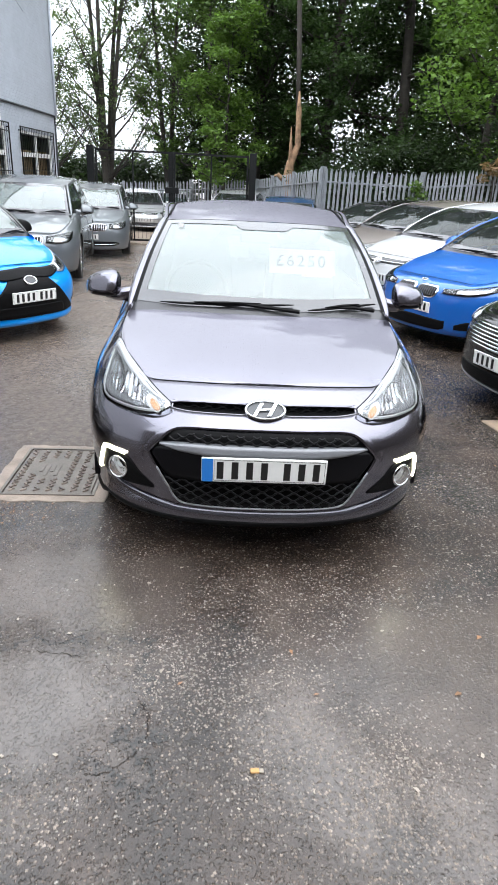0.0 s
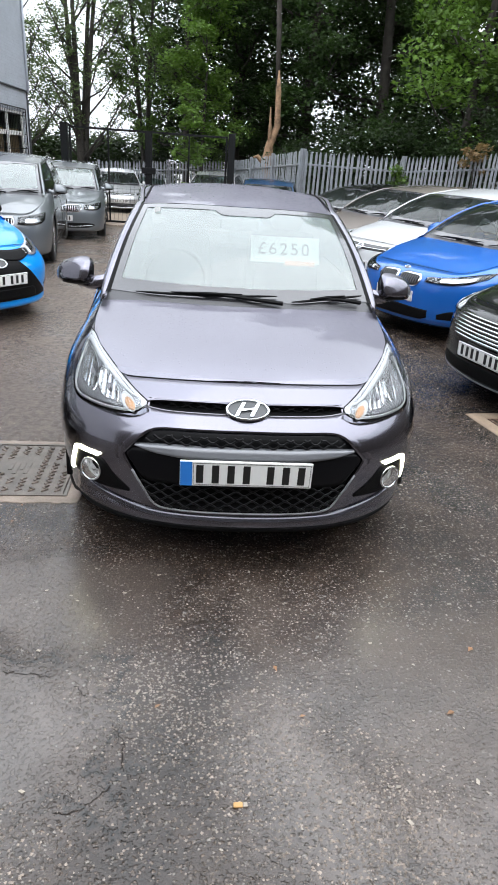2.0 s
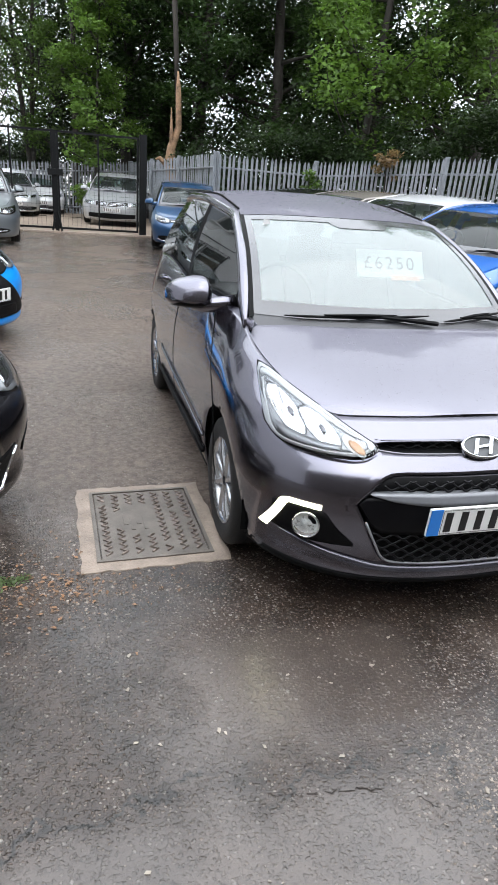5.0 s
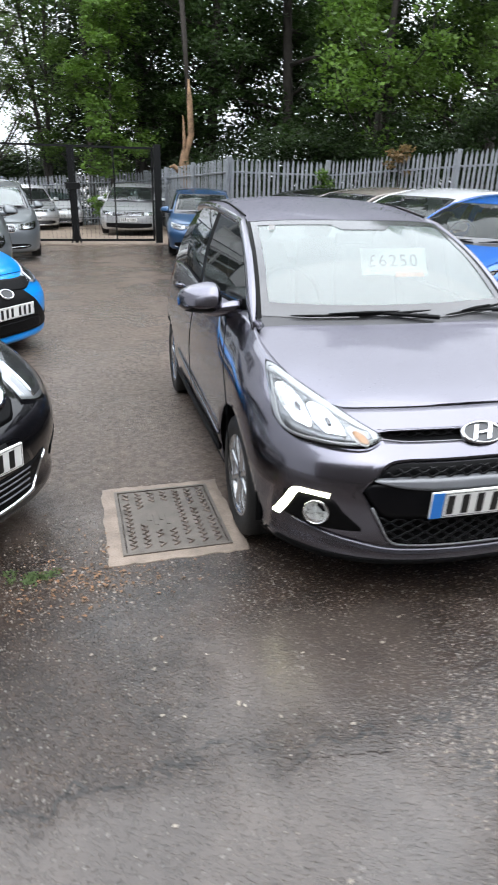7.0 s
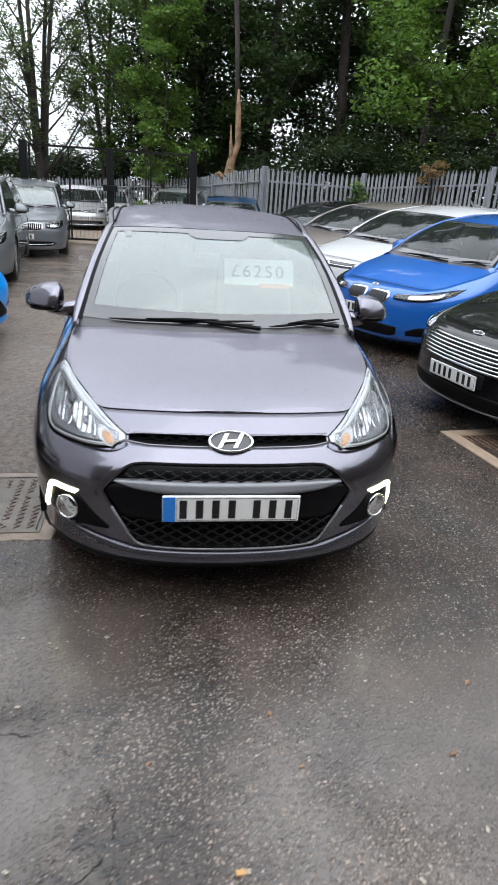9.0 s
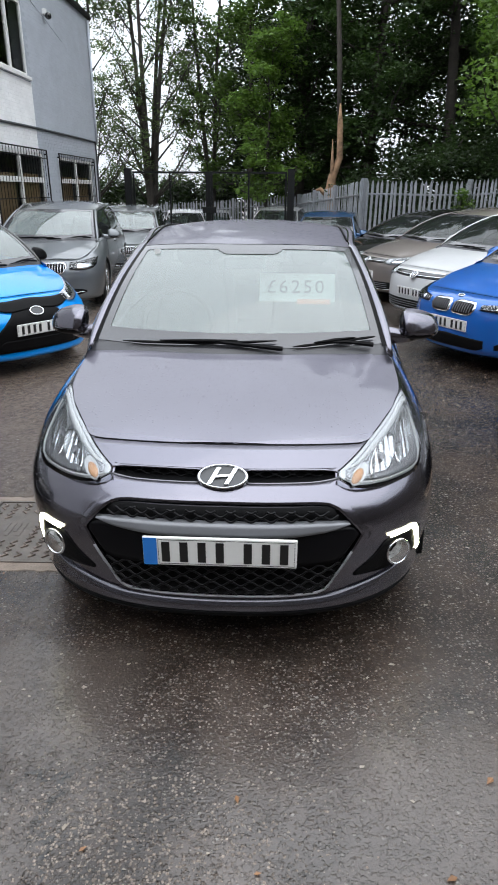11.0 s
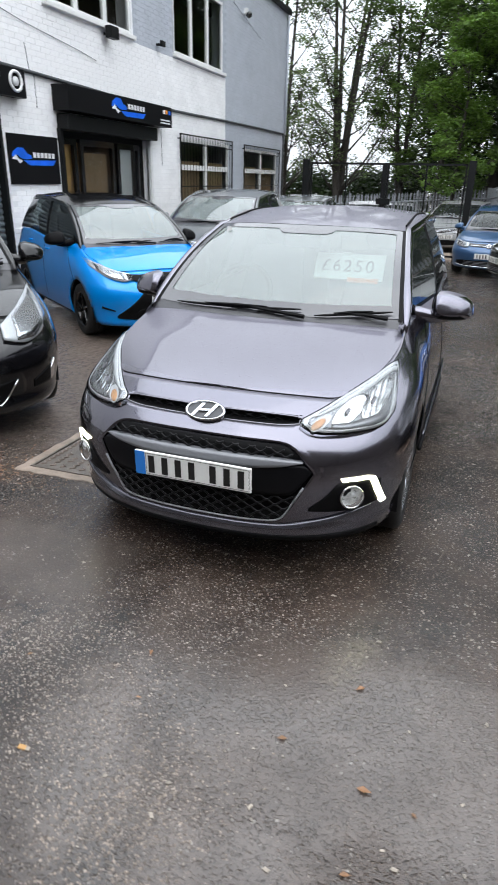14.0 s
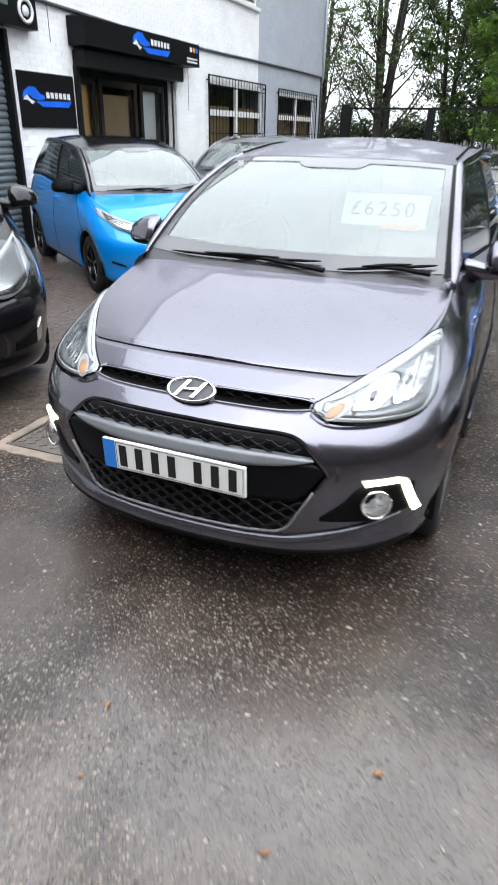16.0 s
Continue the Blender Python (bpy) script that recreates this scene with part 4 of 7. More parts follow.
GRILLE_T = [(0.0, 0.613), (0.30, 0.611), (0.36, 0.606), (0.395, 0.592), (0.43, 0.562), (0.462, 0.528), (0.482, 0.504)]
GRILLE_B = [(0.0, 0.272), (0.2, 0.273), (0.33, 0.278), (0.365, 0.292), (0.41, 0.365), (0.45, 0.44), (0.482, 0.500)]
SLIT_T = [(0.0, 0.703), (0.2, 0.703), (0.36, 0.699), (0.42, 0.688)]
SLIT_B = [(0.0, 0.672), (0.3, 0.672), (0.42, 0.680)]


def hero_face(sh, car):
    """Grilles, lamps, plate and trim of the grey hatchback."""
    # upper slit grille, set back in the nose
    for side in (-1, 1):
        front_sheet(sh, "slit_grille", BLACK, car, (0.0, 0.405), SLIT_T, SLIT_B, -0.028, "black slit grille", side=side, flat=0.69, skirt=0)
        rim = [(x, curve(SLIT_B)(x)) for x in np.linspace(0.08, 0.405, 14)]
        sheet("slit_return", [[(side * x, sh.front(x, z) - 0.001, z), (side * x, sh.front(x, 0.69) + 0.028, z + 0.002)] for x, z in rim], BLACK, car)
        rim = [(x, curve(SLIT_T)(x)) for x in np.linspace(0.08, 0.405, 14)]
        sheet("slit_return", [[(side * x, sh.front(x, z) - 0.001, z), (side * x, sh.front(x, 0.69) + 0.028, z)] for x, z in rim], BLACK, car)
        part("slit_brow", mesh("slit_brow", *tube([(side * x, sh.front(x, z) - 0.001, z + 0.001) for x, z in rim], 0.0045, 6), HERO_PAINT, True), None, car)
        part("slit_trim", mesh("slit_trim", *tube([(side * x, sh.front(x, z) - 0.003, z - 0.002) for x, z in [(x, curve(SLIT_B)(x)) for x in np.linspace(0.085, 0.41, 14)]], 0.004, 6), SATIN, True), None, car)
    badge(car, sh, 0.693, 0.090, 0.049, 0.13, lift=0.022)
    # six-sided lower grille: set-back black panel, mesh, grey bar and bright lip
    panel = part("grille", bmesh.new(), GLOSS_BLACK, car, "black six-sided lower grille")
    tc, bc = curve(GRILLE_T), curve(GRILLE_B)
    for side in (-1, 1):
        front_sheet(sh, "grille_panel", BLACK, panel, (0.0, 0.480), GRILLE_T, GRILLE_B, -0.03, nx=24, side=side, flat=0.45, skirt=0)
        rim = [(x, tc(x)) for x in np.linspace(0, 0.481, 30)] + [(x, bc(x)) for x in np.linspace(0.481, 0.0, 34)]
        sheet("grille_return", [[(side * x, sh.front(x, z) - 0.001, z), (side * x, sh.front(x, 0.45) + 0.03, z)] for x, z in rim], GLOSS_BLACK, panel)
        pth = [(side * x, sh.front(x, z) - 0.008, z) for x, z in rim]
        part("grille_lip", mesh("grille_lip", *tube([(q[0], q[1] - 0.004, q[2]) for q in pth[32:]], 0.0045, 7), LIP_SILVER, True), None, panel, "satin grey lip of the grille")
        ring = []
        for i, (x, z) in enumerate(rim):
            (xa, za), (xb, zb) = rim[max(i - 1, 0)], rim[min(i + 1, len(rim) - 1)]
            ln = math.hypot(xb - xa, zb - za)
            nx_, nz_ = -(zb - za) / ln, (xb - xa) / ln
            ring.append([(side * max(x + nx_ * o, 0.0), sh.front(max(x + nx_ * o, 0.0), z + nz_ * o) - up, z + nz_ * o) for o, up in ((0.042, -0.0012), (0.030, 0.0006), (0.012, 0.0012), (0.003, 0.0005), (-0.003, -0.014))])
        sheet("grille_surround", ring, HERO_PAINT, panel, "painted surround of the grille", flip=side > 0)
        front_sheet(sh, "grille_bar", BAR_GREY, panel, (0.0, 0.442), [(0, 0.560), (0.3, 0.558), (0.442, 0.548)], [(0, 0.513), (0.2, 0.515), (0.35, 0.527), (0.442, 0.546)], 0.010, "grey bar across the grille", nz=3, side=side)
        front_sheet(sh, "plate_panel", PANEL_BLACK, panel, (0.0, 0.474), [(0, 0.535), (0.40, 0.537), (0.45, 0.530), (0.474, 0.508)], [(0, 0.392), (0.34, 0.394), (0.39, 0.398), (0.42, 0.42), (0.45, 0.465), (0.474, 0.498)], 0.0, nx=26, side=side)
    strands = []
    for rows_z, flip0 in (((0.574, 0.590, 0.606), 0), ((0.284, 0.304, 0.324, 0.344, 0.364, 0.384), 1)):
        for k, zc in enumerate(rows_z):
            pts = []
            for i in range(-96, 97):
                x = 0.44 * i / 96
                z = zc + 0.0085 * math.cos(2 * math.pi * x / 0.068 + math.pi * ((k + flip0) % 2))
                if bc(abs(x)) + 0.008 < z < tc(abs(x)) - 0.006:
                    pts.append((x, sh.front(x, 0.45) + 0.012, z))
                else:
                    if len(pts) > 3:
                        strands.append(tube(pts, 0.0044, 5))
                    pts = []
            if len(pts) > 3:
                strands.append(tube(pts, 0.0044, 5))
    for k, zc in enumerate((0.681, 0.696)):
        for x0, x1 in ((-0.395, -0.10), (0.10, 0.395)):
            strands.append(tube([(x, sh.front(x, 0.69) + 0.018, zc + 0.006 * math.cos(2 * math.pi * x / 0.06 + math.pi * k)) for x in np.linspace(x0, x1, 60)], 0.0026, 5))
    part("grille_mesh", mesh("grille_mesh", *join(*strands), MESH_BLACK, True), None, panel, "black wavy diamond mesh")
    plate(car, sh.front(0.2, 0.45) - 0.035, 0.472, 5, (4, 3))
    # lower lip of the bumper
    for side in (-1, 1):
        front_sheet(sh, "bumper_lip", LIP, car, (0.0, 0.70), [(0, 0.258), (0.34, 0.262), (0.52, 0.285), (0.70, 0.335)], [(0, 0.236), (0.34, 0.240), (0.52, 0.262), (0.70, 0.322)], 0.012, "dark lower lip of the bumper", nx=22, nz=3, side=side)
        front_sheet(sh, "air_dam", BLACK, car, (0.0, 0.76), [(0, 0.203), (0.4, 0.206), (0.76, 0.225)], [(0, 0.172), (0.76, 0.178)], 0.004, nx=20, nz=2, side=side)
        # fog lamp pocket and running light
        front_sheet(sh, "lamp_pocket", BLACK, car, (0.47, 0.730), [(0.47, 0.335), (0.54, 0.40), (0.585, 0.455), (0.64, 0.462), (0.742, 0.452)], [(0.47, 0.325), (0.6, 0.320), (0.70, 0.336), (0.742, 0.352)], 0.004, "black fog lamp pocket", nx=20, side=side)
        bend = [(0.596, 0.470), (0.63, 0.471), (0.665, 0.4715), (0.690, 0.471), (0.701, 0.465), (0.707, 0.452), (0.716, 0.420), (0.726, 0.385), (0.735, 0.352), (0.742, 0.328)]
        rws = []
        for i, (x, z) in enumerate(bend):
            (xa, za), (xb, zb) = bend[max(i - 1, 0)], bend[min(i + 1, len(bend) - 1)]
            ln = math.hypot(xb - xa, zb - za)
            ux, uz = -(zb - za) / ln, (xb - xa) / ln
            wide = 0.0065 + 0.0035 * ease(0.68, 0.71, x)
            rws.append([(side * (x + ux * o), sh.front(min(x + ux * o, 0.77), z + uz * o) - up, z + uz * o) for o, up in ((wide, 0.002), (wide, 0.011), (0.0, 0.014), (-wide, 0.011), (-wide, 0.002))])
        sheet("running_light", rws, DAYLIGHT, car, "lit white running light", flip=side < 0)
        fx, fz = 0.634, 0.394
        fy = sh.front(fx, fz)
        m = Matrix.Translation((side * fx, fy - 0.022, fz)) @ Matrix.Rotation(radians(-90 + side * 28), 4, "Z")
        ring = part("fog_lamp", mesh("fog_lamp", *lathe([(0.05, -0.03), (0.052, 0.0), (0.049, 0.006), (0.0455, 0.003), (0.045, -0.004)], 28), CHROME, True), None, car, "round chrome fog lamp", m)
        part("fog_reflector", mesh("fog_reflector", *lathe([(0.0455, 0.0), (0.036, -0.008), (0.022, -0.010), (0.014, -0.004), (0.001, -0.001)], 28), FOG_CORE, True), None, ring)
        part("fog_lens", mesh("fog_lens", *lathe([(0.043, 0.003), (0.03, 0.009), (0.001, 0.011)], 28), LENS, True), None, ring)
        # headlamp: dark pocket, fluted mirror bowls, bright rim and light guide behind a clear lens
        top = [(0.40, 0.692), (0.46, 0.724), (0.55, 0.778), (0.63, 0.826), (0.68, 0.858), (0.70, 0.862), (0.715, 0.830), (0.728, 0.765), (0.736, 0.718)]
        low = [(0.40, 0.684), (0.45, 0.662), (0.50, 0.654), (0.56, 0.653), (0.62, 0.656), (0.68, 0.661), (0.715, 0.674), (0.730, 0.694), (0.736, 0.710)]
        def cut(pts, a):
            return [(x, z + a) for x, z in pts]
        tl, ll = curve(top), curve(low)
        head = front_sheet(sh, "headlamp", BLACK, car, (0.398, 0.738), cut(top, 0.003), cut(low, -0.006), 0.003, "clear headlamp with a bright reflector", nx=28, nz=8, side=side)
        front_sheet(sh, "lamp_rim", LAMP_RIM, head, (0.404, 0.734), cut(top, -0.001), low, 0.007, "bright rim of the lamp", nx=28, nz=8, side=side)
        front_sheet(sh, "lamp_bowl", LAMP_DARK, head, (0.428, 0.722), cut(top, -0.010), cut(low, 0.011), 0.010, "dark lamp pocket", nx=24, nz=8, side=side)
        outer = [(x, max(z, ll(x) + 0.012)) for x, z in cut(top, -0.012)]
        front_sheet(sh, "lamp_blade", GUIDE, head, (0.440, 0.706), outer, [(x, max(z - 0.005 - 0.017 * ease(0.44, 0.60, x) * (1 - 0.5 * ease(0.66, 0.71, x)), ll(x) + 0.011)) for x, z in outer], 0.016, "white light guide", nx=20, nz=2, side=side)
        guide = [(x, ll(x) + 0.008) for x in np.linspace(0.425, 0.712, 20)] + [(0.722, 0.70), (0.722, 0.73), (0.716, 0.78), (0.705, 0.82)]
        part("rim_line", mesh("rim_line", *tube([(side * x, sh.front(x, z) - 0.014, z) for x, z in guide], 0.0042, 6), GUIDE, True), None, head, "white rim line")

        def bowl(nm, material, cx, cz, rx, rz, lean, deep, flutes, lift, label):
            """A hollow mirror bowl with upright flutes, open to the front."""
            rws = []
            for i in range(9):
                q = i / 8
                row = []
                for k in range(64):
                    a = 2 * math.pi * k / 64
                    x = cx + rx * q * math.cos(a)
                    z = cz + rz * q * math.sin(a) + lean * (x - cx)
                    wave = 0.0022 * math.cos(flutes * 2 * math.pi * (x - cx) / rx) * (1 - q ** 4) if flutes else 0.0
                    row.append((side * x, sh.front(x, z) - lift + deep * (1 - q * q) * 0.5 - wave, z))
                rws.append(row)
            rws.append([(p[0], p[1] + 0.02, p[2]) for p in rws[-1]])
            return sheet(nm, rws, material, head, label, closed=True, flip=side < 0)
        bowl("reflector", REFLECTOR, 0.572, 0.721, 0.056, 0.043, 0.50, 0.014, 2.5, 0.020, "fluted mirror bowl of the dipped beam")
        bowl("reflector", REFLECTOR, 0.664, 0.753, 0.047, 0.058, 0.62, 0.014, 2.5, 0.020, "fluted mirror bowl of the main beam")
        bowl("indicator_bowl", LAMP_RIM, 0.478, 0.685, 0.034, 0.023, 0.45, 0.008, 0, 0.018, "round indicator bowl")
        bowl("indicator", ORANGE, 0.470, 0.682, 0.023, 0.015, 0.45, -0.008, 0, 0.021, "amber indicator bulb")
        for cx, cz in ((0.566, 0.722), (0.651, 0.752)):
            bowl("bulb_cap", SATIN, cx, cz, 0.008, 0.009, 0, -0.01, 0, 0.026, "bulb cap")
        front_sheet(sh, "lamp_floor", LAMP_FLOOR, head, (0.522, 0.708), [(0.522, 0.684), (0.58, 0.686), (0.64, 0.698), (0.708, 0.718)], [(0.522, 0.668), (0.60, 0.669), (0.67, 0.675), (0.708, 0.690)], 0.022, "grey floor of the lamp", nx=12, nz=2, side=side)
        lens = front_sheet(sh, "lamp_lens", LENS, head, (0.400, 0.737), cut(top, 0.001), cut(low, -0.003), 0.030, nx=26, nz=8, skirt=0.028, side=side)
        lens.visible_shadow = False
        # side rubbing strip
        pts = [(0.83, 1.06, 0.385), (0.834, 1.12, 0.395), (0.834, 1.8, 0.43), (0.832, 2.5, 0.468), (0.828, 2.58, 0.485)]
        part("side_strip", mesh("side_strip", *tube([(side * x, y, z) for x, y, z in pts], 0.008, 6), LIP, True), None, car, "grey strip along the doors")
        part("sill_strip", mesh("sill_strip", *tube([(side * 0.822, y, 0.30) for y in np.linspace(1.07, 2.72, 8)], 0.012, 6), BLACK, True), None, car)
    y_s, z_s = 1.478, 1.362
    part("sticker", box(-0.475, -0.445, y_s - 0.001, y_s + 0.001, z_s - 0.014, z_s + 0.014), SIGN_WHITE, car, "small white windscreen sticker")
    # air intake slots under the wipers
    slots = []
    for i in range(34):
        x = -0.06 + i * 0.011
        y = 1.105 - 0.20 * (x / 0.672) ** 2 * 0.8
        slots.append((x, x + 0.006, y - 0.045, y - 0.02, 0.926, 0.934))
    part("intake_slots", boxes(slots), SATIN, car)
    # aerial mast base and roof beading
    for side in (-1, 1):
        pth = [(side * 0.548, y, sh.roof_at(y) - 0.036) for y in np.linspace(1.72, 3.2, 12)]
        part("roof_bead", mesh("roof_bead", *tube(pth, 0.006, 5), BLACK), None, car)


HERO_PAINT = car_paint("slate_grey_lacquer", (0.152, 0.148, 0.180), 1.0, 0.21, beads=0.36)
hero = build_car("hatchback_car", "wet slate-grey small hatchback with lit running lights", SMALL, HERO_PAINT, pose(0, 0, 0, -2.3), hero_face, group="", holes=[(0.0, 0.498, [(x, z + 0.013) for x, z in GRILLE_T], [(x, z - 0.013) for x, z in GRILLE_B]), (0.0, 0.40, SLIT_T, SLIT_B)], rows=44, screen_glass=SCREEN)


# ---- the price sheet behind the windscreen of the grey hatchback ----
def price_sheet():
    m = hero.matrix_world @ Matrix.Translation((0.276, 1.51, 1.185)) @ Matrix.Rotation(radians(-28), 4, "X")
    sheet_ob = thing("price_sheet", "pale paper price sheet behind the windscreen", "price sign", m=m)
    part("paper", box(-0.20, 0.20, -0.002, 0, -0.078, 0.078), PAPER, sheet_ob)
    part("orange_band", box(0.0, 0.175, -0.005, -0.001, -0.092, -0.066), PAPER_ORANGE, sheet_ob, "orange strip on the sheet")
    cu = bpy.data.curves.new("price", "FONT")
    cu.body, cu.size, cu.extrude, cu.align_x, cu.space_character = "\u00a36250", 0.102, 0.0012, "CENTER", 1.25
    tmp = new("price", cu)
    me = bpy.data.meshes.new_from_object(tmp.evaluated_get(bpy.context.evaluated_depsgraph_get()))
    bpy.data.objects.remove(tmp)
    me.materials.clear()
    part("price", me, GREY_INK, sheet_ob, "printed price", Matrix.Translation((-0.01, -0.006, -0.032)) @ Matrix.Rotation(radians(90), 4, "X"))


price_sheet()


# ---- the other cars ----
def variant(sw, sl, sz, **over):
    """A car of other proportions, from the small one."""
    b, d = SMALL, {}
    for k in ("w", "pinch", "roof_half"):
        d[k] = b[k] * sw
    for k in ("depth", "length", "rear", "axle", "base", "top", "roof_end", "bow"):
        d[k] = b[k] * sl
    for k in ("sill", "rail"):
        d[k] = b[k] * sz
    d["fine"], d["gap"] = 26, 10
    for k in ("r", "round", "strips", "spokes", "crown", "wipers"):
        d[k] = b[k]
    d["nose"] = [(z * sz, y * sl) for z, y in b["nose"]]
    d["inset"] = [(z * sz, y * sw) for z, y in b["inset"]]
    d["tail"] = [(z * sz, y * sl) for z, y in b["tail"]]
    for k in ("edge", "hood", "roof"):
        d[k] = [(y * sl, z * sz) for y, z in b[k]]
    d["cowl"] = (b["cowl"][0] * sl, b["cowl"][1] * sz)
    d["cowl_corner"] = (b["cowl_corner"][0] * sw, b["cowl_corner"][1] * sl, b["cowl_corner"][2] * sz)
    d["top_corner"] = (b["top_corner"][0] * sw, b["top_corner"][1] * sl)
    d["lines"] = [(a * sl, c * sl) for a, c in b["lines"]]
    d["mirror"] = (b["mirror"][0] * sw, b["mirror"][1] * sl, b["mirror"][2] * sz)
    d["mirror_size"] = b["mirror_size"]
    d["sx"], d["sz"] = sw, sz
    d.update(over)
    return d


def pair_sheet(sh, name, material, car, xs, top, bottom, lift, label="", **kw):
    return [front_sheet(sh, name, material, car, xs, top, bottom, lift, label, side=side, **kw) for side in (-1, 1)]


def simple_lamp(sh, car, x0, x1, top, low, dark=False):
    """A headlamp: bezel, reflector, clear lens."""
    for side in (-1, 1):
        h = front_sheet(sh, "headlamp", GLOSS_BLACK if dark else LAMP_RIM, car, (x0, x1), top, low, 0.005, "clear headlamp", nx=14, nz=4, side=side)
        tx, lx = curve(top), curve(low)
        a, b = lerp(x0, x1, 0.25), lerp(x0, x1, 0.88)
        ins = 0.012
        front_sheet(sh, "reflector", REFLECTOR, h, (a, b), [(x, tx(x) - ins) for x in (a, (a + b) / 2, b)], [(x, lx(x) + ins) for x in (a, (a + b) / 2, b)], 0.012, nx=8, nz=4, side=side)
        lens = front_sheet(sh, "lamp_lens", LENS, h, (x0 - 0.002, x1 + 0.002), [(x, z + 0.002) for x, z in top], [(x, z - 0.002) for x, z in low], 0.024, nx=14, nz=4, side=side)
        lens.visible_shadow = False


def slats(sh, car, name, material, xh, zs, thick, lift, label=""):
    for z in zs:
        pair_sheet(sh, name, material, car, (0.0, xh(z)), [(0, z + thick / 2), (xh(z), z + thick / 2)], [(0, z - thick / 2), (xh(z), z - thick / 2)], lift, label, nz=1, nx=8, skirt=0.02)


def place(x, y, heading):
    return pose(x, y, ground_z(x, y), 0, 0, heading + 90)


def family_face(sh, car):
    k, q = sh.w / 0.83, sh.edge[0][1] / 0.765
    def P(l):
        return [(x * k, z * q) for x, z in l]
    pair_sheet(sh, "upper_grille", GLOSS_BLACK, car, (0.0, 0.42 * k), P([(0, 0.725), (0.42, 0.725)]), P([(0, 0.655), (0.3, 0.658), (0.42, 0.668)]), 0.004, "black slim grille")
    pair_sheet(sh, "grille_line", CHROME, car, (0.05, 0.42 * k), P([(0, 0.688), (0.42, 0.694)]), P([(0, 0.678), (0.42, 0.684)]), 0.014, "chrome line across the grille", nz=1)
    simple_lamp(sh, car, 0.42 * k, 0.735 * k, P([(0.42, 0.735), (0.6, 0.765), (0.735, 0.80)]), P([(0.42, 0.66), (0.55, 0.645), (0.68, 0.665), (0.735, 0.71)]))
    pair_sheet(sh, "lower_grille", BLACK, car, (0.0, 0.66 * k), P([(0, 0.36), (0.5, 0.36), (0.66, 0.34)]), P([(0, 0.235), (0.45, 0.24), (0.66, 0.27)]), 0.004, "black lower grille")
    pair_sheet(sh, "lower_line", CHROME, car, (0.0, 0.68 * k), P([(0, 0.232), (0.45, 0.238), (0.68, 0.272)]), P([(0, 0.218), (0.45, 0.224), (0.68, 0.26)]), 0.012, "chrome lower line", nz=1)
    slats(sh, car, "grille_slat", SATIN, lambda z: 0.5 * k, [0.27 * q, 0.30 * q, 0.33 * q], 0.006, 0.010)
    badge(car, sh, 0.69 * q, 0.06, 0.06, 0.2, slant=True)
    plate(car, sh.front(0.2, 0.46 * q) - 0.02, 0.46 * q, 4, (4, 3), blue=False)


def twin_grille_face(sh, car):
    k, q = sh.w / 0.83, sh.edge[0][1] / 0.765
    def P(l):
        return [(x * k, z * q) for x, z in l]
    for nm, mt, g, lift in (("kidney_rim", CHROME, 0.0, 0.016), ("kidney_grille", BLACK, 0.014, 0.02)):
        pair_sheet(sh, nm, mt, car, (0.018 + g, 0.285 - g), [(0.018, 0.695 * q - g - 0.012), (0.06, 0.715 * q - g), (0.24, 0.71 * q - g), (0.27, 0.695 * q - g), (0.285, 0.66 * q - g)], [(0.018, 0.60 * q + g), (0.05, 0.58 * q + g), (0.21, 0.575 * q + g), (0.26, 0.595 * q + g), (0.285, 0.635 * q + g)], lift, "chrome-rimmed kidney grille", nx=10)
    for side in (-1, 1):
        for i in range(8):
            x = 0.045 + i * 0.029
            part("grille_slat", mesh("grille_slat", *tube([(side * x, sh.front(x, z) - 0.028, z) for z in (0.605 * q, 0.65 * q, 0.695 * q)], 0.004, 4), SATIN), None, car)
    simple_lamp(sh, car, 0.32 * k, 0.74 * k, P([(0.30, 0.690), (0.5, 0.715), (0.74, 0.79)]), P([(0.30, 0.642), (0.5, 0.640), (0.66, 0.67), (0.74, 0.73)]), dark=True)
    pair_sheet(sh, "lower_grille", BLACK, car, (0.0, 0.40 * k), P([(0, 0.37), (0.40, 0.35)]), P([(0, 0.24), (0.33, 0.24), (0.40, 0.27)]), 0.004, "black lower intake")
    pair_sheet(sh, "side_intake", BLACK, car, (0.49 * k, 0.74 * k), P([(0.49, 0.32), (0.6, 0.37), (0.74, 0.385)]), P([(0.49, 0.27), (0.74, 0.28)]), 0.004, "black side intake")
    badge(car, sh, 0.745 * q, 0.04, 0.03, 0.2, slant=False, lift=0.012)
    plate(car, sh.front(0.2, 0.47 * q) - 0.02, 0.47 * q, 4, (4, 3), blue=False)


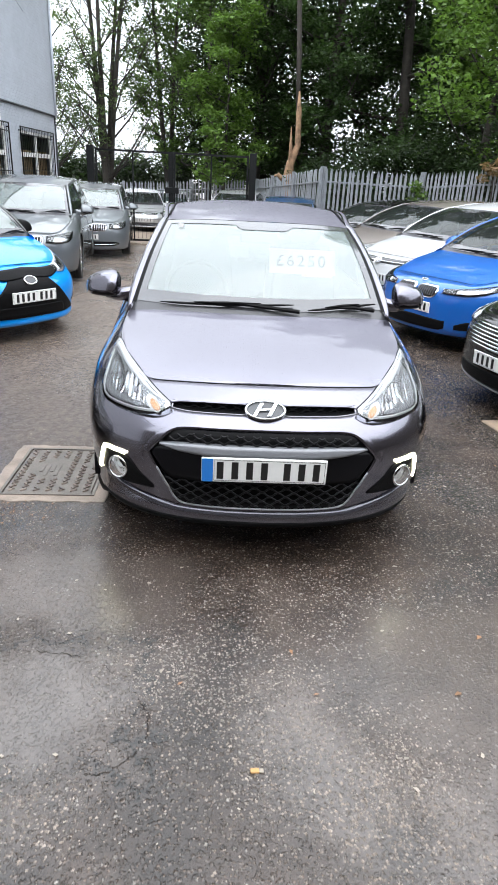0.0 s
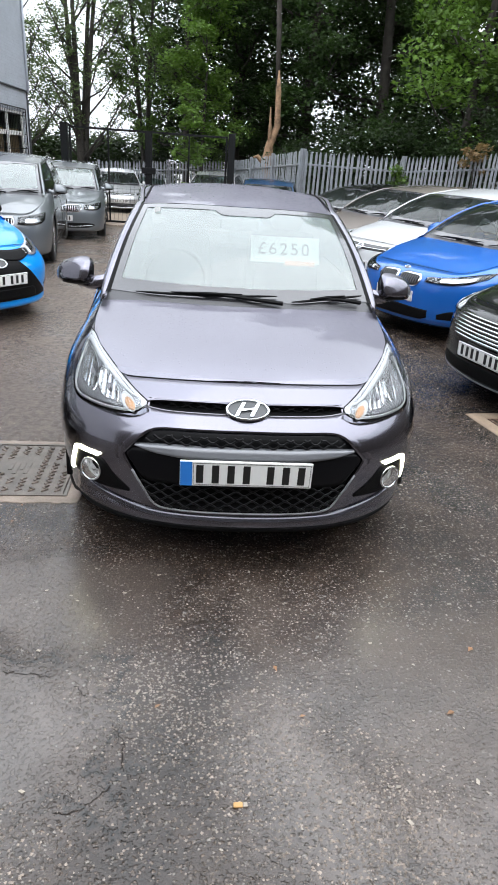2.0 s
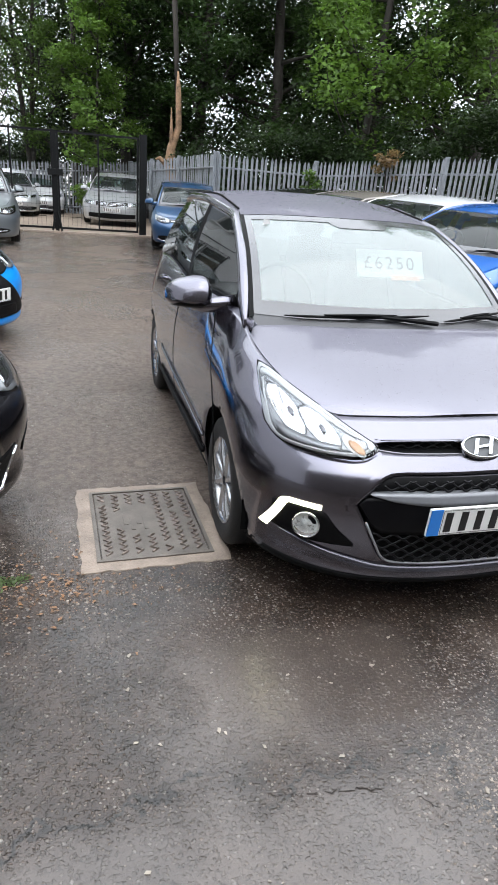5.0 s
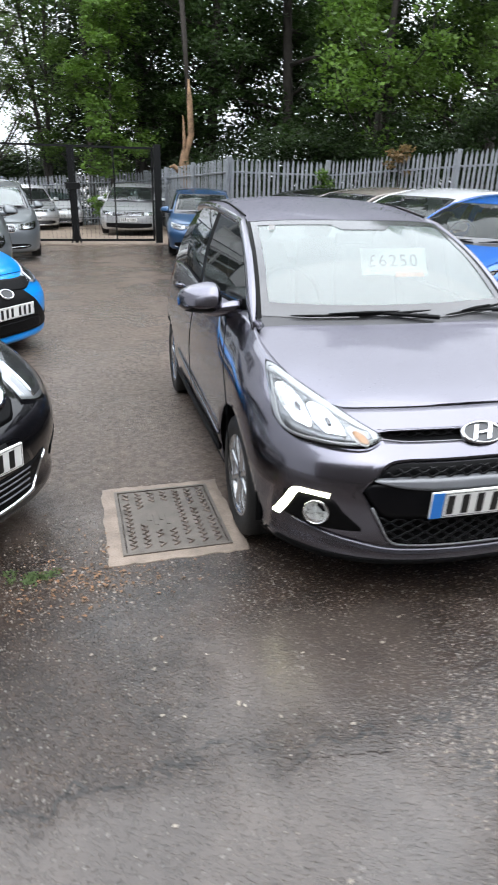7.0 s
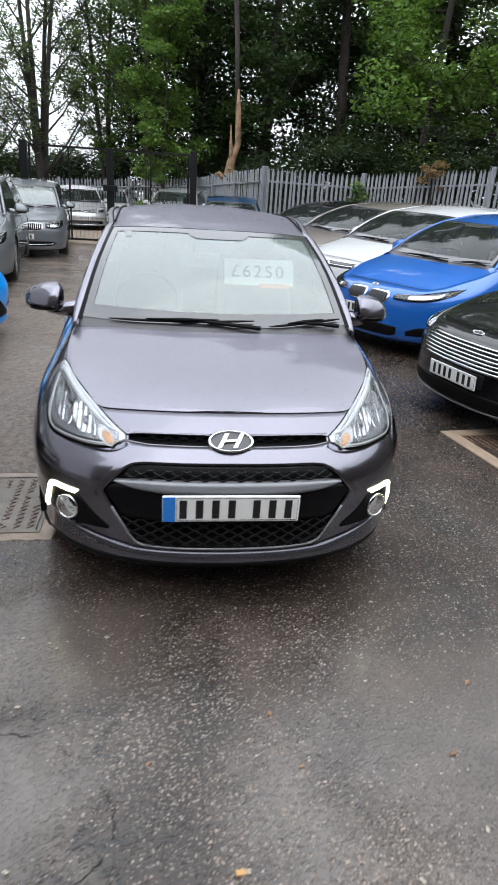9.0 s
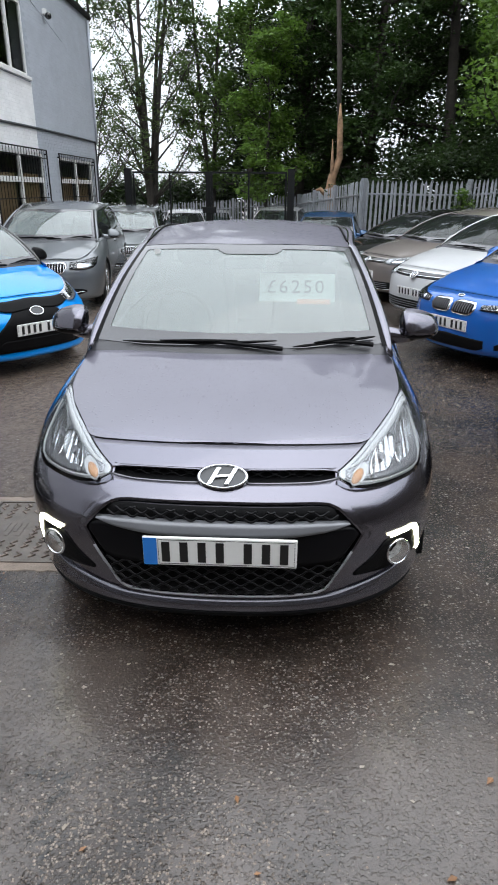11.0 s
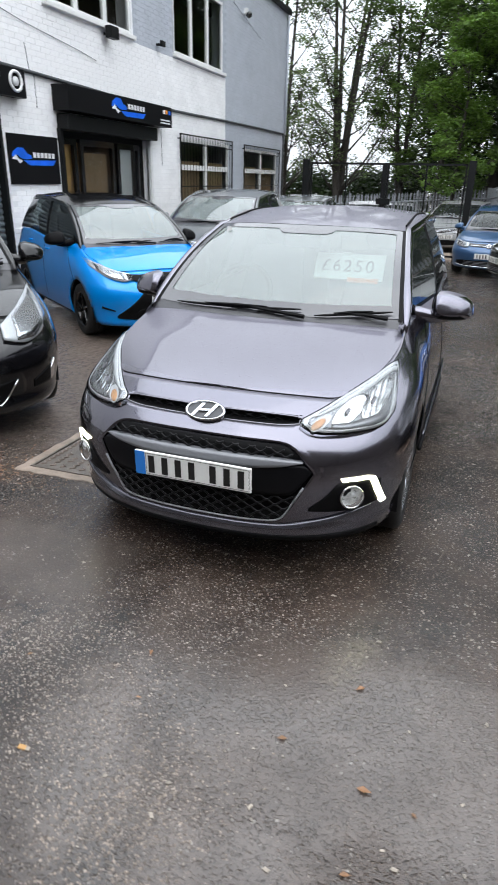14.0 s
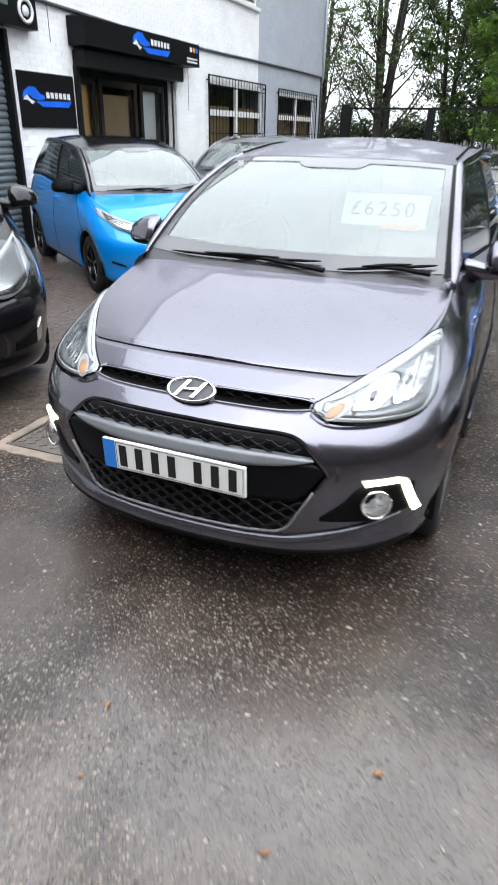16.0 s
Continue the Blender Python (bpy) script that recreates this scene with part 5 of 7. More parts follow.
def masked_face(sh, car):
    k, q = sh.w / 0.83, sh.edge[0][1] / 0.765
    def P(l):
        return [(x * k, z * q) for x, z in l]
    pair_sheet(sh, "black_mask", BLACK, car, (0.0, 0.60 * k), P([(0, 0.735), (0.12, 0.72), (0.30, 0.58), (0.45, 0.43), (0.60, 0.30)]), P([(0, 0.262), (0.4, 0.262), (0.60, 0.275)]), 0.018, "black cross-shaped mask", nx=26, nz=18)
    pair_sheet(sh, "mask_arm", BLACK, car, (0.0, 0.45 * k), P([(0, 0.742), (0.30, 0.728), (0.45, 0.735)]), P([(0, 0.66), (0.25, 0.64), (0.45, 0.69)]), 0.021, "black upper arm of the mask")
    simple_lamp(sh, car, 0.40 * k, 0.74 * k, P([(0.40, 0.735), (0.55, 0.775), (0.74, 0.875)]), P([(0.40, 0.685), (0.5, 0.665), (0.64, 0.70), (0.74, 0.80)]))
    pair_sheet(sh, "lower_grille", BLACK, car, (0.0, 0.42 * k), P([(0, 0.38), (0.36, 0.38), (0.42, 0.33)]), P([(0, 0.28), (0.42, 0.28)]), 0.024)
    pair_sheet(sh, "fog_slot", BLACK, car, (0.62 * k, 0.73 * k), P([(0.62, 0.36), (0.73, 0.40)]), P([(0.62, 0.345), (0.73, 0.375)]), 0.008, "dark slot beside the mask", nx=6)
    badge(car, sh, 0.635 * q, 0.078, 0.052, 0.2, slant=False, lift=0.034)
    plate(car, sh.front(0.2, 0.47 * q) - 0.03, 0.475 * q, 3, (4, 3), blue=False)


def upright_grille_face(sh, car):
    k, q = sh.w / 0.83, sh.edge[0][1] / 0.765
    def P(l):
        return [(x * k, z * q) for x, z in l]
    pair_sheet(sh, "grille_frame", CHROME, car, (0.0, 0.40 * k), P([(0, 0.735), (0.36, 0.730), (0.40, 0.70)]), P([(0, 0.575), (0.34, 0.58), (0.40, 0.64)]), 0.006, "chrome frame of the grille")
    pair_sheet(sh, "grille", BLACK, car, (0.012, 0.385 * k), P([(0, 0.722), (0.35, 0.718), (0.385, 0.695)]), P([(0, 0.588), (0.33, 0.592), (0.385, 0.645)]), 0.010, "black grille")
    for side in (-1, 1):
        for i in range(11):
            x = 0.03 + i * 0.034 * k
            part("grille_slat", mesh("grille_slat", *tube([(side * x, sh.front(x, z) - 0.016, z) for z in (0.6 * q, 0.65 * q, 0.715 * q)], 0.006, 4), SILVER), None, car)
    simple_lamp(sh, car, 0.44 * k, 0.745 * k, P([(0.44, 0.725), (0.6, 0.745), (0.745, 0.775)]), P([(0.44, 0.64), (0.6, 0.62), (0.70, 0.635), (0.745, 0.68)]), dark=True)
    pair_sheet(sh, "lower_grille", BLACK, car, (0.0, 0.62 * k), P([(0, 0.37), (0.5, 0.36), (0.62, 0.33)]), P([(0, 0.26), (0.5, 0.265), (0.62, 0.30)]), 0.004, "black lower grille")
    pair_sheet(sh, "lower_line", CHROME, car, (0.0, 0.6 * k), P([(0, 0.29), (0.6, 0.315)]), P([(0, 0.281), (0.6, 0.306)]), 0.012, nz=1)
    badge(car, sh, 0.752 * q, 0.045, 0.04, 0.3, slant=False, lift=0.01)
    plate(car, sh.front(0.2, 0.46 * q) - 0.02, 0.46 * q, 4, (4, 3), blue=False)


def slatted_face(sh, car):
    k, q = sh.w / 0.83, sh.edge[0][1] / 0.765
    def P(l):
        return [(x * k, z * q) for x, z in l]
    pair_sheet(sh, "grille", GLOSS_BLACK, car, (0.0, 0.46 * k), P([(0, 0.70), (0.36, 0.695), (0.43, 0.66), (0.46, 0.62)]), P([(0, 0.50), (0.36, 0.50), (0.43, 0.56), (0.46, 0.60)]), 0.004, "black grille with chrome slats")
    slats(sh, car, "grille_slat", CHROME, lambda z: (0.34 + 0.08 * math.sin(math.pi * (z / q - 0.50) / 0.2)) * k, [z * q for z in (0.52, 0.548, 0.576, 0.604, 0.632, 0.66, 0.685)], 0.012 * q, 0.02, "chrome slat")
    simple_lamp(sh, car, 0.49 * k, 0.745 * k, P([(0.49, 0.715), (0.6, 0.75), (0.745, 0.835)]), P([(0.49, 0.67), (0.6, 0.665), (0.70, 0.70), (0.745, 0.75)]))
    pair_sheet(sh, "lower_grille", BLACK, car, (0.0, 0.55 * k), P([(0, 0.34), (0.5, 0.33), (0.55, 0.31)]), P([(0, 0.225), (0.55, 0.235)]), 0.004, "black lower grille")
    pair_sheet(sh, "lower_line", SATIN, car, (0.0, 0.72 * k), P([(0, 0.205), (0.72, 0.235)]), P([(0, 0.192), (0.72, 0.222)]), 0.014, nz=1)
    badge(car, sh, 0.748 * q, 0.06, 0.026, 0.2, slant=False, lift=0.012)
    plate(car, sh.front(0.2, 0.42 * q) - 0.03, 0.425 * q, 3, (4, 3), blue=False)


def supermini_face(sh, car):
    k, q = sh.w / 0.83, sh.edge[0][1] / 0.765
    def P(l):
        return [(x * k, z * q) for x, z in l]
    pair_sheet(sh, "upper_grille", BLACK, car, (0.0, 0.36 * k), P([(0, 0.715), (0.30, 0.715), (0.36, 0.70)]), P([(0, 0.60), (0.28, 0.605), (0.36, 0.66)]), 0.004, "black upper grille")
    pair_sheet(sh, "grille_bar", CHROME, car, (0.0, 0.37 * k), P([(0, 0.68), (0.30, 0.69), (0.37, 0.712)]), P([(0, 0.645), (0.28, 0.655), (0.37, 0.695)]), 0.016, "chrome bar of the grille", nz=2)
    simple_lamp(sh, car, 0.42 * k, 0.742 * k, P([(0.42, 0.72), (0.55, 0.79), (0.70, 0.875), (0.742, 0.885)]), P([(0.42, 0.645), (0.55, 0.615), (0.68, 0.65), (0.742, 0.73)]))
    pair_sheet(sh, "lower_grille", BLACK, car, (0.0, 0.46 * k), P([(0, 0.385), (0.36, 0.39), (0.46, 0.41)]), P([(0, 0.245), (0.34, 0.25), (0.46, 0.39)]), 0.004, "black lower grille")
    pair_sheet(sh, "lower_line", CHROME, car, (0.0, 0.46 * k), P([(0, 0.248), (0.34, 0.256), (0.46, 0.40)]), P([(0, 0.238), (0.34, 0.246), (0.46, 0.382)]), 0.012, "chrome lower line", nz=1)
    slats(sh, car, "grille_slat", SATIN, lambda z: 0.34 * k, [0.28 * q, 0.31 * q, 0.34 * q, 0.37 * q], 0.005, 0.01)
    pair_sheet(sh, "fog_trim", CHROME, car, (0.70 * k, 0.735 * k), P([(0.7, 0.40), (0.735, 0.46)]), P([(0.7, 0.315), (0.735, 0.33)]), 0.012, "chrome fog lamp trim", nx=4)
    pair_sheet(sh, "fog_lamp", BLACK, car, (0.57 * k, 0.705 * k), P([(0.57, 0.36), (0.705, 0.43)]), P([(0.57, 0.31), (0.705, 0.315)]), 0.006)
    badge(car, sh, 0.665 * q, 0.055, 0.055, 0.2, slant=False, lift=0.03)
    plate(car, sh.front(0.2, 0.48 * q) - 0.03, 0.485 * q, 4, (4, 3), blue=False)


def rover_face(sh, car):
    k, q = sh.w / 0.83, sh.edge[0][1] / 0.765
    def P(l):
        return [(x * k, z * q) for x, z in l]
    pair_sheet(sh, "grille", BLACK, car, (0.0, 0.42 * k), P([(0, 0.73), (0.42, 0.725)]), P([(0, 0.60), (0.42, 0.61)]), 0.004, "dark slatted grille")
    slats(sh, car, "grille_slat", SILVER, lambda z: 0.40 * k, [0.63 * q, 0.665 * q, 0.70 * q], 0.014, 0.014)
    simple_lamp(sh, car, 0.44 * k, 0.74 * k, P([(0.44, 0.735), (0.74, 0.75)]), P([(0.44, 0.60), (0.74, 0.63)]))
    pair_sheet(sh, "lower_grille", BLACK, car, (0.0, 0.62 * k), P([(0, 0.40), (0.62, 0.39)]), P([(0, 0.24), (0.62, 0.27)]), 0.004, "dark lower intake")
    plate(car, sh.front(0.2, 0.5 * q) - 0.02, 0.5 * q, 2, (4, 3), blue=False)


BLUE = car_paint("bright_blue_lacquer", (0.0, 0.255, 0.76), 0.2, 0.3, spec=0.1)
DEEP_BLUE_PAINT = car_paint("deep_blue_lacquer", (0.012, 0.115, 0.45), 0.2, 0.25, spec=0.2)
WHITE = car_paint("white_lacquer", (0.56, 0.57, 0.58), 0.0, 0.3)
BROWN = car_paint("grey_brown_lacquer", (0.25, 0.218, 0.20), 0.5, 0.3)
NIGHT = car_paint("black_lacquer", (0.004, 0.004, 0.005), 0.0, 0.25, spec=0.1)
CHARCOAL = car_paint("mid_grey_lacquer", (0.135, 0.148, 0.160), 0.5, 0.3)
GREENGREY = car_paint("silver_grey_lacquer", (0.150, 0.166, 0.180), 0.55, 0.3)
SILVER_PAINT = car_paint("silver_lacquer", (0.42, 0.43, 0.44), 0.5, 0.3)
STEEL_BLUE = car_paint("steel_blue_lacquer", (0.012, 0.06, 0.15), 0.4, 0.3)

UPRIGHT = [(0.15, 0.05), (0.19, 0.0), (0.25, -0.03), (0.35, -0.035), (0.5, -0.03), (0.6, -0.018), (0.66, 0.0), (0.705, 0.03), (0.74, 0.085), (0.77, 0.15), (0.8, 0.21),
           (0.862, 0.31), (0.92, 0.42), (0.985, 0.52), (1.1, 0.56)]


def upright(sl, sz):
    return [(z * sz, y * sl) for z, y in UPRIGHT]


CITY_SHAPE = variant(0.98, 0.955, 0.975, r=0.285, spokes=5)
SUPERMINI_SHAPE = variant(1.04, 1.08, 1.0, r=0.30, spokes=5)
FAMILY_SHAPE = variant(1.08, 1.17, 0.975, nose=upright(1.17, 0.975), r=0.315, spokes=10)
SALOON = variant(1.09, 1.26, 0.965, nose=upright(1.26, 0.965), r=0.325, spokes=10)
ESTATE = variant(1.12, 1.27, 0.985, nose=upright(1.27, 0.985), r=0.33, spokes=10)
SLATTED_SHAPE = variant(1.12, 1.25, 0.985, nose=upright(1.25, 0.985), r=0.33, spokes=10)
COMPACT = variant(1.02, 1.0, 0.93, r=0.3, spokes=10)
TALL = variant(1.14, 1.28, 0.98, nose=upright(1.28, 0.98), r=0.37, spokes=5)
VAN = variant(1.1, 1.22, 0.93, r=0.32, spokes=5)

build_car("city_car", "bright blue city car with black roof and pillars", CITY_SHAPE, BLUE, place(-2.15, 4.1, -37), masked_face, GLOSS_BLACK, GLOSS_BLACK, True, mirror_paint=BLACK, screen_glass=SCREEN)
build_car("hatchback_car", "black hatchback with chrome trim, parked beside the blue car", SUPERMINI_SHAPE, NIGHT, place(-1.95, 0.56, -40), supermini_face, screen_glass=SCREEN)
build_car("estate_car", "mid-grey estate car parked along the office wall", ESTATE, CHARCOAL, place(-3.3, 7.1, -82), upright_grille_face, screen_glass=SCREEN)
build_car("estate_car", "silver-grey estate car parked near the yard gate", ESTATE, GREENGREY, place(-3.25, 11.95, -83), upright_grille_face, screen_glass=SCREEN)
build_car("large_car", "black car with a chrome-slatted grille and pale number plate", SLATTED_SHAPE, NIGHT, place(2.0, 2.32, -164), slatted_face)
build_car("saloon_car", "deep blue saloon with twin kidney grilles, wet", SALOON, DEEP_BLUE_PAINT, place(1.94, 4.62, -149), twin_grille_face)
build_car("hatchback_car", "white hatchback with a slim black grille", FAMILY_SHAPE, WHITE, place(1.96, 6.7, -151), family_face)
build_car("hatchback_car", "grey-brown hatchback with a slim black grille", FAMILY_SHAPE, BROWN, place(1.68, 9.2, -157), family_face)
build_car("hatchback_car", "black hatchback parked under the fence", FAMILY_SHAPE, NIGHT, place(1.28, 11.3, -157), family_face)
build_car("hatchback_car", "steel blue hatchback parked beside the gate", COMPACT, STEEL_BLUE, place(1.1, 12.7, -98), family_face)
build_car("off_road_car", "silver off-road car behind the gate", TALL, SILVER_PAINT, place(-0.2, 18.9, -98), rover_face, group="cars behind the gate")
build_car("people_carrier", "silver people carrier behind the gate", VAN, SILVER_PAINT, place(-3.2, 21.8, -80), family_face, group="cars behind the gate")
build_car("people_carrier", "white car beside the far fence", VAN, WHITE, place(-2.45, 23.8, -85), family_face, group="cars behind the gate")


# ---- trees ----
def leaf_cloud(centres, radii, count, size, rng, flat=0.58):
    """Small bent leaves scattered in soft clumps, as vertices and faces."""
    pick = rng.integers(0, len(centres), count)
    d = rng.normal(size=(count, 3))
    d /= np.linalg.norm(d, axis=1)[:, None]
    rad = rng.random(count) ** 0.45
    pos = centres[pick] + d * rad[:, None] * radii[pick][:, None] * np.array([1, 1, flat])
    a = rng.normal(size=(count, 3))
    a[:, 2] *= 0.45
    a /= np.linalg.norm(a, axis=1)[:, None]
    up = rng.normal(size=(count, 3)) * 0.6
    up[:, 2] += 1.0
    b = np.cross(a, up)
    b /= np.linalg.norm(b, axis=1)[:, None]
    s = size * (0.6 + 0.8 * rng.random(count))[:, None]
    v = np.stack([pos - a * s * 0.5, pos + b * s * 0.3, pos + a * s * 0.5, pos - b * s * 0.3], 1).reshape(-1, 3)
    f = np.arange(count * 4).reshape(-1, 4)
    return v, f


def fast_mesh(name, v, f, material):
    me = bpy.data.meshes.new(name)
    me.vertices.add(len(v))
    me.vertices.foreach_set("co", np.asarray(v, np.float32).ravel())
    me.loops.add(f.size)
    me.loops.foreach_set("vertex_index", f.ravel().astype(np.int32))
    me.polygons.add(len(f))
    me.polygons.foreach_set("loop_start", np.arange(0, f.size, 4, dtype=np.int32))
    me.materials.append(material)
    me.update()
    return me


def tree(name, x, y, height, spread, low, leaves, size, material, seed, label, trunk=0.16, limbs=9, forks=1, clump=0.95, lean=0.0):
    """Tapered trunk, limbs and a ragged crown."""
    rng = np.random.default_rng(seed)
    z0 = ground_z(x, y) - 0.1
    t = thing(name, label, "tree", "trees behind the fence", m=Matrix.Translation((x, y, z0)))
    pieces, tips = [], []
    for k in range(forks):
        ang = rng.random() * 6.28
        sway = rng.normal(size=2) * 0.25 + (np.array([math.cos(ang), math.sin(ang)]) * (1.25 if forks > 1 else 0.1))
        path, rad = [], []
        for i in range(9):
            q = i / 8
            path.append((sway[0] * q ** 1.3 * spread * 0.5 + lean * q + 0.12 * math.sin(3 * q + seed), sway[1] * q ** 1.3 * spread * 0.5 + 0.12 * math.cos(4 * q + k), q * height * 0.93))
            rad.append(trunk * (1 - q * 0.85) / (forks ** 0.35))
        pieces.append(tube(path, rad, 8))
        for j in range(limbs):
            q = lerp(low / height, 0.97, (j + rng.random() * 0.8) / limbs)
            i = min(int(q * 8), 7)
            base = Vector(path[i]).lerp(Vector(path[i + 1]), q * 8 - i)
            a = rng.random() * 6.28
            reach = spread * (1.08 - 0.62 * q) * (0.55 + 0.5 * rng.random())
            end = base + Vector((math.cos(a) * reach, math.sin(a) * reach, reach * (0.15 + 0.5 * rng.random() if forks == 1 else 0.7 + 0.9 * rng.random())))
            midp = base.lerp(end, 0.5) + Vector((0, 0, -0.1 * reach))
            pieces.append(tube([base, midp, end], [rad[i] * 0.42, rad[i] * 0.26, 0.012], 5))
            for u in (0.4, 0.6, 0.8, 1.0):
                p = base.lerp(end, u)
                for _ in range(2):
                    side = p + Vector(rng.normal(size=3) * 0.42 * clump) + Vector((0, 0, 0.2))
                    pieces.append(tube([p, p.lerp(side, 0.55) + Vector((0, 0, -0.06)), side], [0.02, 0.012, 0.005], 4, False))
                    tips.append((side, clump * (0.35 + 0.6 * rng.random())))
    part("trunk", mesh("trunk", *join(*pieces), BARK, True), None, t, "dark trunk with limbs")
    c = np.array([list(p) for p, _ in tips])
    r = np.array([q for _, q in tips])
    v, f = leaf_cloud(c, r, leaves, size, rng)
    part("crown", fast_mesh("crown", v, f, material), None, t, "ragged crown of small leaves")
    return t


THIN = "slender tree with thin grey-green leaves against the sky"
DENSE = "tall broad tree with dense dark green leaves"
LIGHT = "leafy tree with brighter green leaves"
tree("tree", -7.8, 26.5, 14.5, 2.6, 1.5, 22000, 0.105, LEAF_GREY, 3, THIN, 0.2, 13, 4, 0.75)
tree("tree", -5.3, 27.0, 14.5, 2.5, 1.5, 22000, 0.105, LEAF_GREY, 4, THIN, 0.23, 13, 4, 0.75)
tree("tree", -10.6, 28.0, 14.5, 2.6, 1.5, 17000, 0.11, LEAF_GREY, 6, THIN, 0.2, 12, 3, 0.8)
tree("tree", -2.9, 28.0, 13.5, 2.2, 1.8, 19000, 0.12, LEAF_MID, 9, THIN, 0.15, 14, 2, 0.75)
tree("tree", -1.0, 26.5, 13.0, 2.2, 1.6, 17000, 0.13, LEAF_MID, 5, LIGHT, 0.15, 16, 1, 0.85)
tree("tree", 1.0, 27.5, 18.5, 3.2, 2.4, 32000, 0.16, LEAF_DARK, 11, DENSE, 0.26, 24, 1, 1.15)
tree("tree", 3.6, 25.5, 20.5, 3.6, 2.4, 36000, 0.16, LEAF_DARK, 12, DENSE, 0.25, 26, 1, 1.2)
tree("tree", 6.4, 24.0, 21.0, 3.8, 2.2, 38000, 0.16, LEAF_DARK, 13, DENSE, 0.25, 26, 1, 1.2)
tree("tree", 9.6, 22.5, 21.0, 4.0, 2.2, 40000, 0.16, LEAF_DARK, 14, DENSE, 0.24, 26, 1, 1.25)
tree("tree", 12.6, 20.5, 20.0, 4.0, 2.2, 38000, 0.16, LEAF_DARK, 15, DENSE, 0.24, 26, 1, 1.25)
tree("tree", 7.4, 18.4, 14.5, 3.3, 2.7, 22000, 0.15, LEAF_BRIGHT, 21, LIGHT, 0.16, 18, 1, 0.95)
tree("tree", 10.6, 16.6, 15.0, 3.3, 2.4, 24000, 0.15, LEAF_MID, 22, LIGHT, 0.16, 18, 1, 0.95)
tree("tree", -0.3, 24.6, 8.2, 1.8, 2.0, 9000, 0.14, LEAF_BRIGHT, 23, LIGHT, 0.09, 12, 1, 0.7)


def far_wood():
    """The wood behind the first trees, its shade put into the leaf colour."""
    rng = np.random.default_rng(40)
    c, r = [], []
    for i in range(520):
        x = rng.uniform(-2.6, 34)
        y = 31 + rng.random() * 6 - 0.35 * max(0, x)
        c.append((x, y, rng.uniform(0.0, 1.0) * 13 * (0.55 + 0.45 * ease(-4, 3, x)) + 0.6))
        r.append(1.5 + rng.random())
    for i in range(85):
        c.append((rng.uniform(-26, -2), 33 + rng.random() * 4, rng.uniform(0.2, 1.9)))
        r.append(0.9 + 0.6 * rng.random())
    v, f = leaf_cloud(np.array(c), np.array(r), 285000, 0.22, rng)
    solid("far_wood", fast_mesh("far_wood", v, f, LEAF_SHADE), None, "mass of woodland leaves, coloured dark as in shade", "woodland", "", "stuff")


far_wood()


def undergrowth():
    """Bramble and saplings close behind the fence, their shade put into the leaf colour."""
    rng = np.random.default_rng(41)
    c, r = [], []
    for x0, y0, x1, y1, n, top in ((3.0, 17.6, 6.0, 17.0, 60, 3.0), (6.0, 17.0, 11.5, 9.8, 110, 3.0), (2.2, 26.4, 3.4, 18.0, 50, 2.6), (-8.5, 26.9, 2.0, 26.9, 46, 1.0)):
        for _ in range(n):
            q = rng.random()
            c.append((lerp(x0, x1, q) + rng.normal() * 0.4, lerp(y0, y1, q) + rng.normal() * 0.4, ground_z(lerp(x0, x1, q), lerp(y0, y1, q)) + rng.random() * top))
            r.append(0.5 + 0.4 * rng.random())
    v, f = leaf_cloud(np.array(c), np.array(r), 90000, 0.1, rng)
    solid("undergrowth", fast_mesh("undergrowth", v, f, LEAF_SHADE), None, "bramble and saplings behind the fence, coloured dark as in shade", "bushes", "", "stuff")


undergrowth()


def broken_trunk():
    x, y = 1.98, 21.0
    t = thing("broken_tree", "snapped tree trunk with stripped pale brown wood", "tree", m=Matrix.Translation((x, y, ground_z(x, y) - 0.1)))
    a = tube([(0.05, 0, 0), (0.02, 0, 1.2), (-0.15, 0, 2.1), (-0.1, 0, 2.6), (0.12, 0, 3.2), (0.08, 0, 4.2), (0.05, 0, 4.8)], [0.2, 0.19, 0.19, 0.14, 0.105, 0.09, 0.025], 9)
    b = tube([(-0.1, -0.02, 2.45), (-0.12, -0.06, 3.0), (-0.15, -0.06, 3.75)], [0.08, 0.065, 0.01], 7)
    c = tube([(-0.2, 0, 2.0), (-0.5, -0.05, 2.25), (-0.62, -0.05, 2.2)], [0.1, 0.07, 0.03], 6)
    part("trunk", mesh("trunk", *join(a, b, c), BARE_WOOD, True), None, t, "stripped pale brown trunk")
    part("upper_stem", mesh("upper_stem", *tube([(0.06, 0.05, 3.9), (-0.02, 0.3, 6), (-0.16, 0.4, 8), (-0.12, 0.4, 10)], [0.06, 0.085, 0.07, 0.05], 8), BARK, True), None, t, "dark upper stem")


broken_trunk()


